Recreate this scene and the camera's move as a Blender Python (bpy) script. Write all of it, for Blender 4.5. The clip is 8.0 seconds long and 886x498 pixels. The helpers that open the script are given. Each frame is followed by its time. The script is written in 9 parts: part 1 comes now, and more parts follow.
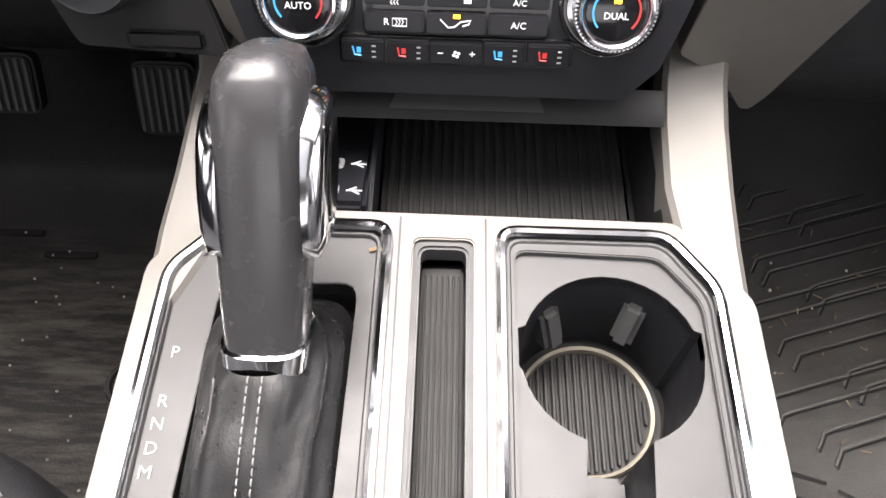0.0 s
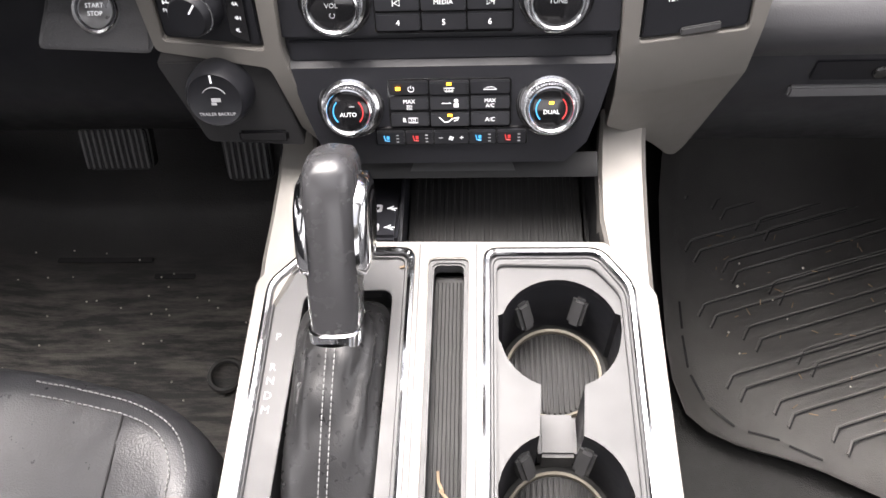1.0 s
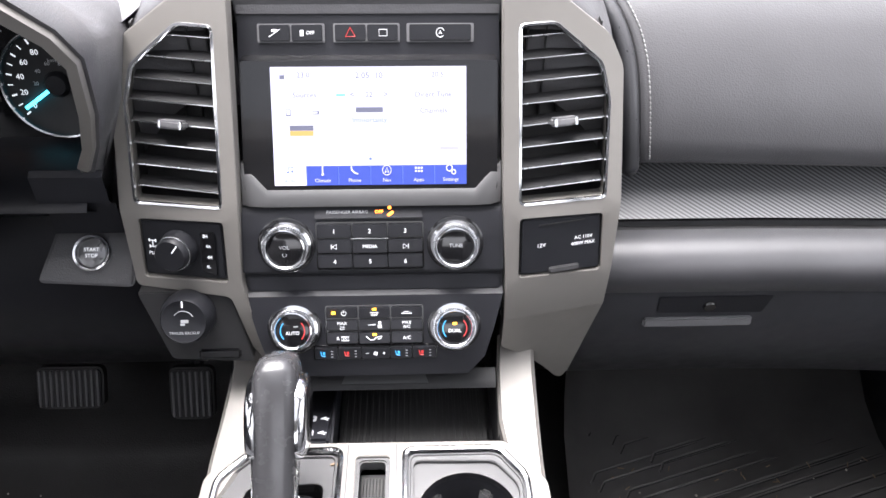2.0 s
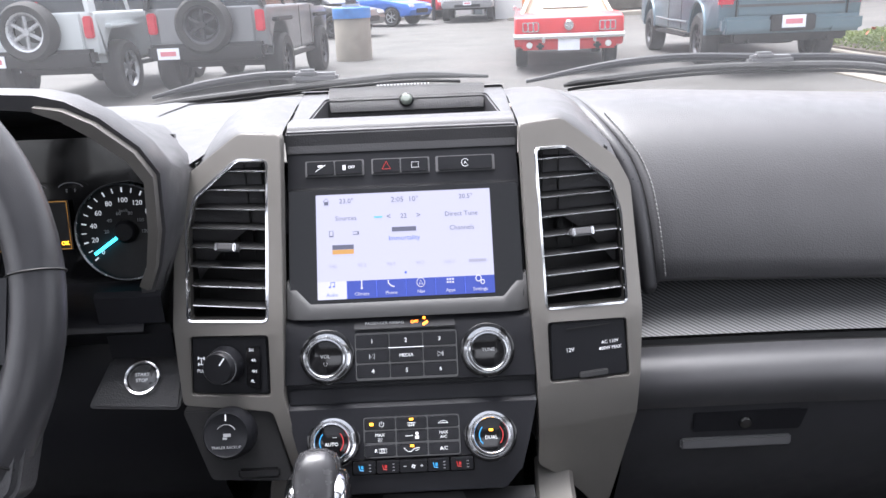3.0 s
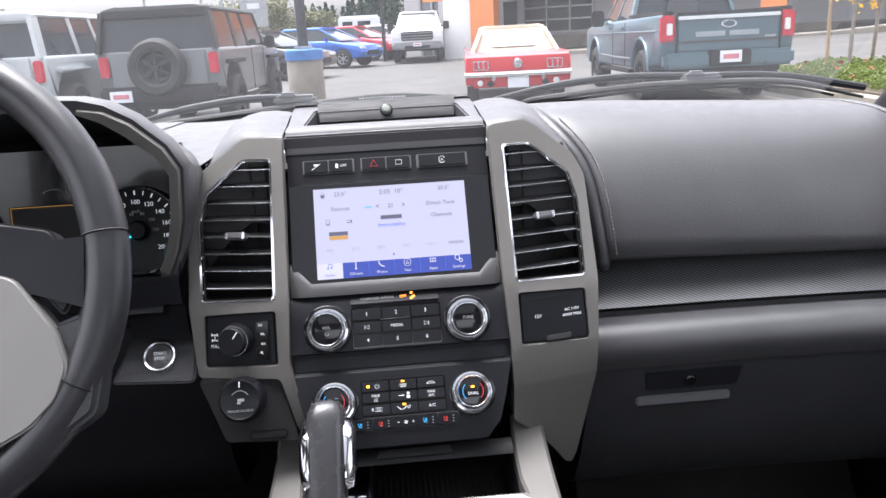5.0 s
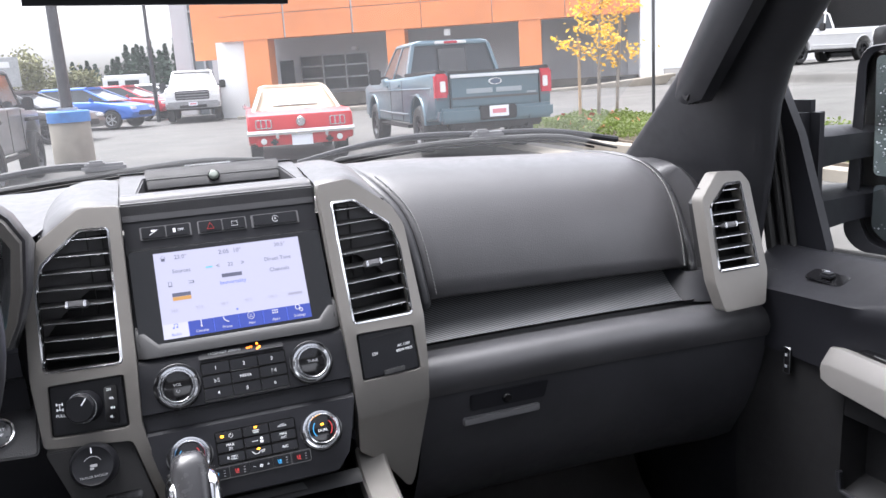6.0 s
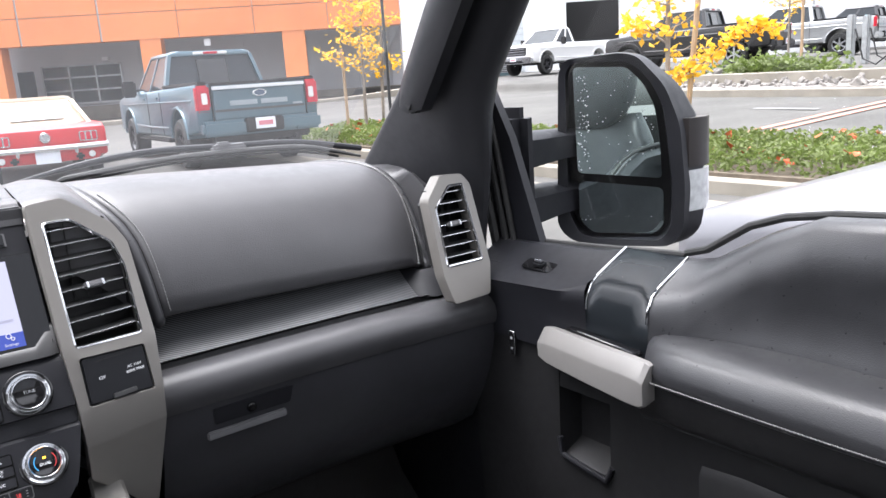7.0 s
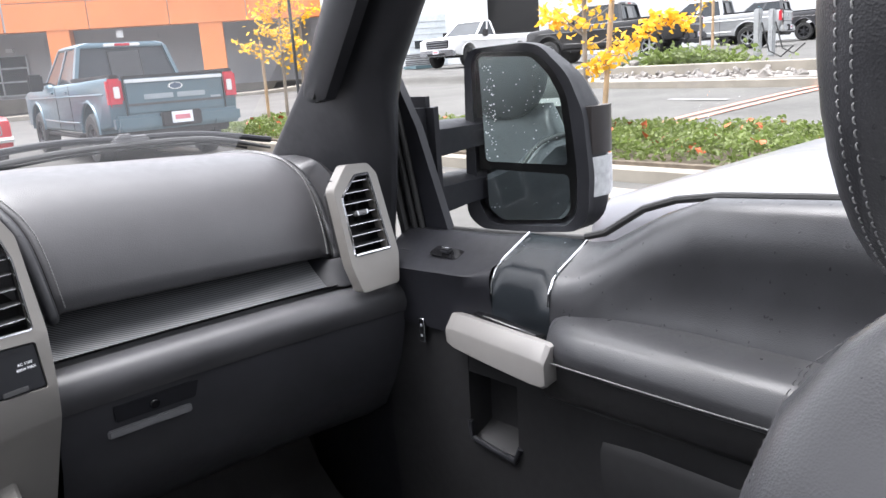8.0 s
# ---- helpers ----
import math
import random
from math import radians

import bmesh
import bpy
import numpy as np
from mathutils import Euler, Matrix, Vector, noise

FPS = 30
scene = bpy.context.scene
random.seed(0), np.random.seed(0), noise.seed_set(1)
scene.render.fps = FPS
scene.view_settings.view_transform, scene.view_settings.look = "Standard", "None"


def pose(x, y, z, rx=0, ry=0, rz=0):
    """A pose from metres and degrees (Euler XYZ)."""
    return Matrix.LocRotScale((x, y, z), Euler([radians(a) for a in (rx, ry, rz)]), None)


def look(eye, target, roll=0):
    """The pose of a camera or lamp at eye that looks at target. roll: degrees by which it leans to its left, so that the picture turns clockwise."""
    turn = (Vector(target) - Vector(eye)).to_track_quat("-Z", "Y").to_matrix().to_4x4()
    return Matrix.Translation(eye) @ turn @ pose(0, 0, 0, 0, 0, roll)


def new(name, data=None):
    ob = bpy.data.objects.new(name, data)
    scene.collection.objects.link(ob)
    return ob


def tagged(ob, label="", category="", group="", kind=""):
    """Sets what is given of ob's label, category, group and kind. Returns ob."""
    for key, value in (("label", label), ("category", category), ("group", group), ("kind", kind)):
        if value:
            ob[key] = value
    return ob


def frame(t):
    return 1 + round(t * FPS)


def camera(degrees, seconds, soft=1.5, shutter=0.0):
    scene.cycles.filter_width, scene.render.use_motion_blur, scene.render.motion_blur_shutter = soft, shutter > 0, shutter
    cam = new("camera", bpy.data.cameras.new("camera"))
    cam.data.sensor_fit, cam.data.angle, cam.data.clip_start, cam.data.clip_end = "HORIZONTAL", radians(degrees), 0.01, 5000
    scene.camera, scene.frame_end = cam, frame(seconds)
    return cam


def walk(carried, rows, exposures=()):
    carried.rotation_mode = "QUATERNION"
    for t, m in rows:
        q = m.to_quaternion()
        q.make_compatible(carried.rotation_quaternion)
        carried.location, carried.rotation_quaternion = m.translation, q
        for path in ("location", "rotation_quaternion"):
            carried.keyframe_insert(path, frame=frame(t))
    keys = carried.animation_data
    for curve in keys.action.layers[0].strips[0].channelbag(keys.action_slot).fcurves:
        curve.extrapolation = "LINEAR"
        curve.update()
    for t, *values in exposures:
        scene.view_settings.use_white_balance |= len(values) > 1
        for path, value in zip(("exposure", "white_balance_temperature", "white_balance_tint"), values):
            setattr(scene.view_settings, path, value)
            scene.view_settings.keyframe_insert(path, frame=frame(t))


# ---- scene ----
cam = camera(59.3, 8.0, soft=1.5)
PATH = [
    (0, (-0.007, 0.011, 1.415), (0.008, 1.063, -0.286), 2.5),
    (0.5, (0.001, -0.062, 1.51), (-0.011, 0.994, -0.189), -0.7),
    (1, (0.027, -0.093, 1.595), (-0.087, 0.975, -0.092), -5.4),
    (1.5, (0.037, -0.159, 1.66), (0.005, 1.143, 0.142), -1.8),
    (2, (0.039, -0.235, 1.659), (0.109, 1.363, 0.459), 0.7),
    (2.2, (0.039, -0.247, 1.659), (0.118, 1.435, 0.578), 0.6),
    (3.3, (0.022, -0.359, 1.537), (0.019, 1.561, 0.978), -3.2),
    (3.5, (0.017, -0.352, 1.556), (0.007, 1.567, 0.994), -3.4),
    (4, (0.007, -0.321, 1.522), (0.003, 1.589, 0.927), -3.8),
    (4.2, (0.01, -0.332, 1.509), (0.015, 1.575, 0.908), -3.8),
    (5.3, (-0.016, -0.518, 1.544), (0.231, 1.405, 1.053), -2.8),
    (5.5, (-0.025, -0.537, 1.539), (0.318, 1.376, 1.069), -2.8),
    (6, (-0.074, -0.558, 1.557), (0.596, 1.278, 1.133), -3.5),
    (6.5, (-0.081, -0.596, 1.547), (0.882, 1.106, 1.126), -3.9),
    (7, (-0.034, -0.622, 1.555), (1.126, 0.948, 1.121), -3.9),
    (7.5, (-0.031, -0.635, 1.559), (1.225, 0.854, 1.106), -4.0),
    (8, (-0.014, -0.649, 1.547), (1.284, 0.8, 1.083), -4.0),
]
EXPOSURES = [(0.0, 2.5, 6900, 15), (1.0, 2.68, 6850, 15), (1.6, 2.82, 6650, 15), (2.2, 2.90, 6400, 14), (3.4, 2.02, 6250, 14), (5.4, 2.1, 6250, 14), (8.0, 2.2, 6300, 13)]
walk(cam, [(t, look(eye, target, roll)) for t, eye, target, roll in PATH], EXPOSURES)

# ---- daylight: a bright overcast sky ----
world = bpy.data.worlds.new("world")
scene.world = world
world.use_nodes = True
wn = world.node_tree.nodes
wl = world.node_tree.links
sky = wn.new("ShaderNodeTexSky")
sky.sky_type = "NISHITA"
sky.sun_disc = False
sky.sun_elevation, sky.sun_rotation = radians(75), radians(-37)
sky.dust_density, sky.air_density = 6.0, 1.0
hsv = wn.new("ShaderNodeHueSaturation")
hsv.inputs["Saturation"].default_value = 0.16
wl.new(sky.outputs[0], hsv.inputs["Color"])
wl.new(hsv.outputs[0], wn["Background"].inputs[0])
wn["Background"].inputs[1].default_value = 0.165
sun = new("sun", bpy.data.lights.new("sun", "SUN"))
sun.data.energy, sun.data.angle, sun.data.color = 1.0, radians(60), (1.0, 0.98, 0.95)
sun.matrix_world = look((-3.0, 4.0, 20.0), (0, 0, 0), 0)


# ---- materials ----
def mat(name, color, rough=0.5, metal=0.0, grain=0.0, scale=900.0, vary=0.15, vscale=9.0, kind="noise", coat=0.0, spec=0.5, sheen=0.0, emit=None, power=0.0, wear=0.0):
    """A surface with two scales of variation and a fine relief."""
    m = bpy.data.materials.new(name)
    m.use_nodes = True
    n, l = m.node_tree.nodes, m.node_tree.links
    b = n["Principled BSDF"]
    b.inputs["Roughness"].default_value = rough
    b.inputs["Metallic"].default_value = metal
    b.inputs["Coat Weight"].default_value = coat
    b.inputs["Coat Roughness"].default_value = 0.05
    b.inputs["Specular IOR Level"].default_value = spec
    b.inputs["Sheen Weight"].default_value = sheen
    b.inputs["Sheen Roughness"].default_value = 0.35
    b.inputs["Base Color"].default_value = (*color, 1)
    geo = n.new("ShaderNodeNewGeometry")
    if emit:
        b.inputs["Emission Color"].default_value = (*emit, 1)
        b.inputs["Emission Strength"].default_value = power
    if vary:
        big = n.new("ShaderNodeTexNoise")
        big.inputs["Scale"].default_value = vscale
        big.inputs["Detail"].default_value = 6
        l.new(geo.outputs["Position"], big.inputs["Vector"])
        ramp = n.new("ShaderNodeMapRange")
        ramp.inputs["From Min"].default_value, ramp.inputs["From Max"].default_value = 0.3, 0.7
        ramp.inputs["To Min"].default_value, ramp.inputs["To Max"].default_value = 1 - vary, 1 + vary
        l.new(big.outputs[0], ramp.inputs[0])
        mul = n.new("ShaderNodeMix")
        mul.data_type, mul.blend_type = "RGBA", "MULTIPLY"
        mul.inputs[0].default_value = 1
        mul.inputs[6].default_value = (*color, 1)
        l.new(ramp.outputs[0], mul.inputs[7])
        l.new(mul.outputs[2], b.inputs["Base Color"])
        r2 = n.new("ShaderNodeMapRange")
        r2.inputs["To Min"].default_value, r2.inputs["To Max"].default_value = max(0.02, rough - 0.12 - wear), min(1, rough + 0.12 + wear)
        fine = n.new("ShaderNodeTexNoise")
        fine.inputs["Scale"].default_value = vscale * 7
        fine.inputs["Detail"].default_value = 4
        l.new(geo.outputs["Position"], fine.inputs["Vector"])
        l.new(fine.outputs[0], r2.inputs[0])
        l.new(r2.outputs[0], b.inputs["Roughness"])
    if grain:
        if kind == "cells":
            tex = n.new("ShaderNodeTexVoronoi")
            tex.inputs["Scale"].default_value = scale
            out = tex.outputs["Distance"]
        else:
            tex = n.new("ShaderNodeTexNoise")
            tex.inputs["Scale"].default_value = scale
            tex.inputs["Detail"].default_value = 3
            out = tex.outputs[0]
        l.new(geo.outputs["Position"], tex.inputs["Vector"])
        bump = n.new("ShaderNodeBump")
        bump.inputs["Strength"].default_value = grain
        bump.inputs["Distance"].default_value = 0.4 / scale
        l.new(out, bump.inputs["Height"])
        l.new(bump.outputs[0], b.inputs["Normal"])
    return m


PLASTIC = mat("black_plastic", (0.014, 0.0145, 0.018), 0.46, spec=0.30, grain=0.30, scale=1400, vary=0.2)
SATIN = mat("dark_satin_plastic", (0.015, 0.0155, 0.0185), 0.38, spec=0.30, grain=0.15, scale=2200, vary=0.15)
PLATE = mat("grey_console_plate", (0.060, 0.060, 0.062), 0.44, metal=0.1, grain=0.15, scale=2500, vary=0.12)
DASH = mat("grained_dash_skin", (0.070, 0.0695, 0.074), 0.42, spec=0.5, grain=0.30, scale=620, kind="cells", vary=0.10)
LEATHER = mat("black_leather", (0.036, 0.0365, 0.040), 0.32, spec=0.6, grain=0.30, scale=760, kind="cells", vary=0.2, vscale=14)
LIDPLASTIC = mat("soft_black_lid", (0.038, 0.0385, 0.044), 0.44, spec=0.45, grain=0.30, scale=1100, vary=0.15)
RIMSKIN = mat("worn_wheel_leather", (0.032, 0.032, 0.036), 0.34, spec=0.55, grain=0.08, scale=900, kind="cells", vary=0.2, vscale=18)
PILLARSKIN = mat("pillar_plastic", (0.025, 0.0255, 0.029), 0.50, spec=0.35, grain=0.30, scale=1400, vary=0.2)
# paler copy of the lid plastic; the lit roll is put into its colour
LEDGESKIN = mat("lit_ledge_plastic", (0.052, 0.052, 0.056), 0.38, spec=0.5, grain=0.30, scale=900, vary=0.15)
BOOT = mat("soft_boot_leather", (0.022, 0.022, 0.023), 0.30, grain=0.15, scale=900, kind="cells", vary=0.25, vscale=20)
KNOBSKIN = mat("worn_grip_leather", (0.042, 0.042, 0.045), 0.25, spec=0.6, grain=0.06, scale=1300, kind="cells", vary=0.06, vscale=14)
GLOSS = mat("gloss_black_trim", (0.008, 0.008, 0.009), 0.10, vary=0.2, coat=0.4)
SILVER = mat("satin_silver_paint", (0.200, 0.190, 0.177), 0.42, metal=0.35, grain=0.08, scale=3000, vary=0.06)
SILVERDARK = mat("satin_nickel_paint", (0.27, 0.26, 0.25), 0.42, metal=0.35, grain=0.08, scale=3000, vary=0.06)
CHROME = mat("chrome", (0.82, 0.83, 0.85), 0.09, metal=1.0, vary=0.04)
CHROMESOFT = mat("brushed_chrome", (0.62, 0.63, 0.65), 0.24, metal=1.0, vary=0.08)
RUBBER = mat("black_rubber", (0.022, 0.022, 0.022), 0.62, grain=0.3, scale=900, vary=0.25)
CARPET = mat("dark_carpet", (0.012, 0.012, 0.012), 0.95, grain=0.9, scale=600, vary=0.3)
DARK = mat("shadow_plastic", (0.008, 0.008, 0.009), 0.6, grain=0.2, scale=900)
STITCH = mat("grey_thread", (0.26, 0.26, 0.26), 0.8, vary=0.2, vscale=60)
PRINT = mat("white_print", (0.72, 0.73, 0.75), 0.5, vary=0.0, emit=(0.8, 0.85, 0.9), power=0.12)
PRINTDIM = mat("grey_print", (0.42, 0.43, 0.45), 0.5, vary=0.0)
AMBER = mat("amber_lamp", (0.8, 0.35, 0.02), 0.4, vary=0.0, emit=(1.0, 0.42, 0.02), power=1.6)
ORANGE = mat("orange_lamp", (0.8, 0.2, 0.02), 0.4, vary=0.0, emit=(1.0, 0.22, 0.02), power=1.4)
BLUEMARK = mat("blue_mark", (0.03, 0.18, 0.36), 0.4, vary=0.0, emit=(0.05, 0.45, 0.9), power=0.18)
REDMARK = mat("red_mark", (0.30, 0.03, 0.03), 0.4, vary=0.0, emit=(0.9, 0.05, 0.05), power=0.10)
NEEDLE = mat("cyan_needle", (0.05, 0.6, 0.8), 0.4, vary=0.0, emit=(0.05, 0.75, 1.0), power=0.9)
SCREEN = mat("lit_screen_white", (0.04, 0.04, 0.045), 0.10, vary=0.0, spec=0.25, emit=(0.76, 0.77, 1.0), power=0.205)
SCREENBAR = mat("lit_screen_blue", (0.02, 0.03, 0.12), 0.08, vary=0.0, emit=(0.035, 0.055, 0.26), power=0.30)
SCREENTAB = mat("lit_screen_tab", (0.04, 0.04, 0.05), 0.10, vary=0.0, emit=(0.84, 0.84, 1.0), power=0.22)
INK = mat("screen_grey_ink", (0.03, 0.03, 0.04), 0.3, vary=0.0, spec=0.2, emit=(0.16, 0.17, 0.24), power=0.2)
INKLIGHT = mat("screen_pale_ink", (0.04, 0.04, 0.05), 0.3, vary=0.0, emit=(0.40, 0.40, 0.52), power=0.25)
INKBLUE = mat("screen_blue_ink", (0.03, 0.05, 0.3), 0.3, vary=0.0, emit=(0.05, 0.09, 0.42), power=0.3)
INKTAN = mat("screen_tan_ink", (0.05, 0.03, 0.01), 0.3, vary=0.0, emit=(0.55, 0.30, 0.10), power=0.3)
STARTFACE = mat("grey_button_face", (0.22, 0.22, 0.225), 0.30, metal=0.5, vary=0.05)
RIMGREY = mat("grey_button_edge", (0.13, 0.13, 0.135), 0.4, vary=0.1)
LOUVRE = mat("louvre_black", (0.014, 0.014, 0.015), 0.5, vary=0.1)
DOORLOW = mat("dull_door_plastic", (0.011, 0.011, 0.012), 0.55, grain=0.3, scale=1200, vary=0.2)
MIRRORGLASS = mat("mirror_glass", (0.76, 0.90, 0.88), 0.0, metal=1.0, vary=0.0)
LENS = mat("sensor_lens", (0.25, 0.28, 0.25), 0.06, vary=0.1, coat=1.0)
HEADLINER = mat("grey_headliner", (0.30, 0.29, 0.28), 0.95, grain=0.4, scale=800)


def glass(name, tint, rough=0.0):
    m = bpy.data.materials.new(name)
    m.use_nodes = True
    n, l = m.node_tree.nodes, m.node_tree.links
    n.remove(n["Principled BSDF"])
    tr, gl, mx = n.new("ShaderNodeBsdfTransparent"), n.new("ShaderNodeBsdfGlossy"), n.new("ShaderNodeMixShader")
    fr = n.new("ShaderNodeLayerWeight")
    fr.inputs[0].default_value = 0.5
    pw = n.new("ShaderNodeMath")
    pw.operation = "POWER"
    pw.inputs[1].default_value = 5.0
    gain = n.new("ShaderNodeMath")
    gain.operation = "MULTIPLY_ADD"
    gain.inputs[1].default_value, gain.inputs[2].default_value = 0.6, 0.03
    l.new(fr.outputs["Facing"], pw.inputs[0])
    l.new(pw.outputs[0], gain.inputs[0])
    tr.inputs[0].default_value = (*tint, 1)
    gl.inputs["Roughness"].default_value = rough
    l.new(gain.outputs[0], mx.inputs[0])
    l.new(tr.outputs[0], mx.inputs[1])
    l.new(gl.outputs[0], mx.inputs[2])
    l.new(mx.outputs[0], n["Material Output"].inputs[0])
    return m


GLASS = glass("clear_glass", (0.97, 0.98, 0.975))
ROOFGLASS = glass("tinted_roof_glass", (0.60, 0.61, 0.62))
# a small translucent share imitates veiling glare on the windshield and scatters a little light
VEILED = glass("veiled_windshield", (0.88, 0.89, 0.895))
dn, dl = VEILED.node_tree.nodes, VEILED.node_tree.links
veil, add = dn.new("ShaderNodeBsdfTranslucent"), dn.new("ShaderNodeMixShader")
veil.inputs[0].default_value = (0.8, 0.82, 0.85, 1)
add.inputs[0].default_value = 0.020
dl.new(dn["Material Output"].inputs[0].links[0].from_socket, add.inputs[1])
dl.new(veil.outputs[0], add.inputs[2])
dl.new(add.outputs[0], dn["Material Output"].inputs[0])


# ---- building helpers ----
def merge(bm, tmp):
    me = bpy.data.meshes.new("tmp")
    tmp.to_mesh(me)
    tmp.free()
    bm.from_mesh(me)
    bpy.data.meshes.remove(me)
    return bm


def thing(name, loc, label, category, group="", kind=""):
    ob = new(name)
    ob.location = loc
    ob.empty_display_size = 0.05
    return tagged(ob, label, category, group, kind)


def part(name, bm, material, parent=None, label="", angle=38):
    """Links a bmesh as one mesh object under a thing or a part."""
    bmesh.ops.recalc_face_normals(bm, faces=bm.faces)
    me = bpy.data.meshes.new(name)
    bm.to_mesh(me)
    bm.free()
    me.materials.append(material)
    for p in me.polygons:
        p.use_smooth = True
    me.set_sharp_from_angle(angle=radians(angle))
    ob = new(name, me)
    if parent:
        ob.parent = parent
        if parent.type == "EMPTY":
            ob.matrix_parent_inverse = Matrix.Translation(parent.location).inverted()
    if label:
        ob["label"] = label
    return ob


def sharp_bevel(bm, offset, seg=2, limit=50):
    edges = [e for e in bm.edges if len(e.link_faces) == 2 and e.calc_face_angle(0) > radians(limit)]
    bmesh.ops.bevel(bm, geom=edges, offset=offset, segments=seg, affect="EDGES", clamp_overlap=True)


def box(bm, M, sx, sy, sz, bev=0.0, seg=2):
    t = bmesh.new()
    bmesh.ops.create_cube(t, size=1.0, matrix=Matrix.Diagonal((sx, sy, sz, 1)))
    if bev:
        bmesh.ops.bevel(t, geom=t.edges[:], offset=bev, segments=seg, affect="EDGES", clamp_overlap=True)
    t.transform(M)
    return merge(bm, t)


def B(*args, **kw):
    return box(bmesh.new(), *args, **kw)


def rounded(pts, r, n=4):
    """A polygon with filleted corners."""
    out = []
    k = len(pts)
    for i in range(k):
        p, a, b = Vector(pts[i]), Vector(pts[i - 1]), Vector(pts[(i + 1) % k])
        u, v = (a - p), (b - p)
        d = min(r, u.length * 0.45, v.length * 0.45)
        s, e = p + u.normalized() * d, p + v.normalized() * d
        for j in range(n + 1):
            f = j / n
            out.append(tuple((1 - f) ** 2 * s + 2 * f * (1 - f) * p + f * f * e))
    return out


def plate(outer, holes, depth, M=None, fmap=None, bev=0.0, seg=2):
    """A plate from an outline with holes: front at z = 0, back at -depth; then moved by M or bent by fmap."""
    t = bmesh.new()
    edges = []
    for loop in (outer, *holes):
        vs = [t.verts.new((p[0], p[1], 0)) for p in loop]
        edges += [t.edges.new((vs[i], vs[(i + 1) % len(vs)])) for i in range(len(vs))]
    if holes:
        bmesh.ops.triangle_fill(t, edges=edges, use_beauty=True)
    else:
        t.faces.new(t.verts[:])
    g = bmesh.ops.extrude_face_region(t, geom=t.faces[:])
    for v in g["geom"]:
        if isinstance(v, bmesh.types.BMVert):
            v.co.z -= depth
    bmesh.ops.recalc_face_normals(t, faces=t.faces)
    if bev:
        es = [e for e in t.edges if len(e.link_faces) == 2 and e.calc_face_angle(0) > radians(60) and max(v.co.z for v in e.verts) > -1e-6 and min(v.co.z for v in e.verts) > -1e-6]
        bmesh.ops.bevel(t, geom=es, offset=bev, segments=seg, affect="EDGES", clamp_overlap=True)
    for v in t.verts:
        if fmap:
            v.co = fmap(v.co)
    if M:
        t.transform(M)
    return t


def loft(bm, rings, closed=True, caps=True):
    vs = [[bm.verts.new(p) for p in r] for r in rings]
    k = len(rings[0])
    for a, b in zip(vs, vs[1:]):
        for i in range(k if closed else k - 1):
            j = (i + 1) % k
            bm.faces.new((a[i], a[j], b[j], b[i]))
    if caps and closed:
        bm.faces.new(vs[0][::-1])
        bm.faces.new(vs[-1])
    return bm


def tube(bm, pts, r, n=8, closed=False, flat=1.0):
    pts = [Vector(p) for p in pts]
    k = len(pts)
    rings = []
    up = None
    for i in range(k):
        a = pts[i - 1] if (i or closed) else pts[i]
        b = pts[(i + 1) % k] if (i < k - 1 or closed) else pts[i]
        d = (b - a).normalized()
        if up is None:
            up = Vector((0, 0, 1)) if abs(d.z) < 0.9 else Vector((1, 0, 0))
        s = d.cross(up).normalized()
        up = s.cross(d).normalized()
        rr = r[i] if isinstance(r, (list, tuple)) else r
        rings.append([pts[i] + s * math.cos(q) * rr + up * math.sin(q) * rr * flat for q in [2 * math.pi * j / n for j in range(n)]])
    if closed:
        rings.append(rings[0])
        loft(bm, rings, True, False)
        bmesh.ops.remove_doubles(bm, verts=bm.verts, dist=1e-6)
        return bm
    return loft(bm, rings)


def lathe(bm, prof, n=32, M=None):
    t = bmesh.new()
    rings = [[(r * math.cos(2 * math.pi * j / n), r * math.sin(2 * math.pi * j / n), z) for j in range(n)] for r, z in prof]
    loft(t, rings, True, False)
    bmesh.ops.remove_doubles(t, verts=t.verts, dist=1e-7)
    if M:
        t.transform(M)
    return merge(bm, t)


def on(f, x, z, off=0.0):
    """A place on the surface y = f(x, z): local x to the right, y up along it, z out of it."""
    e = 0.002
    r = Vector((1, (f(x + e, z) - f(x - e, z)) / (2 * e), 0)).normalized()
    u = Vector((0, (f(x, z + e) - f(x, z - e)) / (2 * e), 1))
    u = (u - r * u.dot(r)).normalized()
    nrm = r.cross(u)
    m = Matrix((r, u, nrm)).transposed().to_4x4()
    m.translation = Vector((x, f(x, z), z)) + nrm * off
    return m


def text(body, size, M, material, parent, name="lettering", wide=1.0):
    cu = bpy.data.curves.new(name, "FONT")
    cu.body, cu.size, cu.align_x, cu.align_y, cu.extrude, cu.resolution_u = body, size, "CENTER", "CENTER", 0.0001, 2
    tmp = new("tmp", cu)
    me = bpy.data.meshes.new_from_object(tmp)
    bpy.data.objects.remove(tmp)
    bpy.data.curves.remove(cu)
    me.name = name
    me.transform(M @ Matrix.Diagonal((wide, 1, 1, 1)))
    me.materials.clear()
    me.materials.append(material)
    ob = new(name, me)
    ob.parent = parent
    if parent.type == "EMPTY":
        ob.matrix_parent_inverse = Matrix.Translation(parent.location).inverted()
    return ob


def T(x, y, z):
    return Matrix.Translation((x, y, z))


def resample(pts, step):
    out = []
    pts = [Vector(p) for p in pts]
    carry = 0.0
    for a, b in zip(pts, pts[1:]):
        d = (b - a).length
        s = carry
        while s < d:
            out.append((a + (b - a) * (s / d), (b - a).normalized()))
            s += step
        carry = s - d
    return out


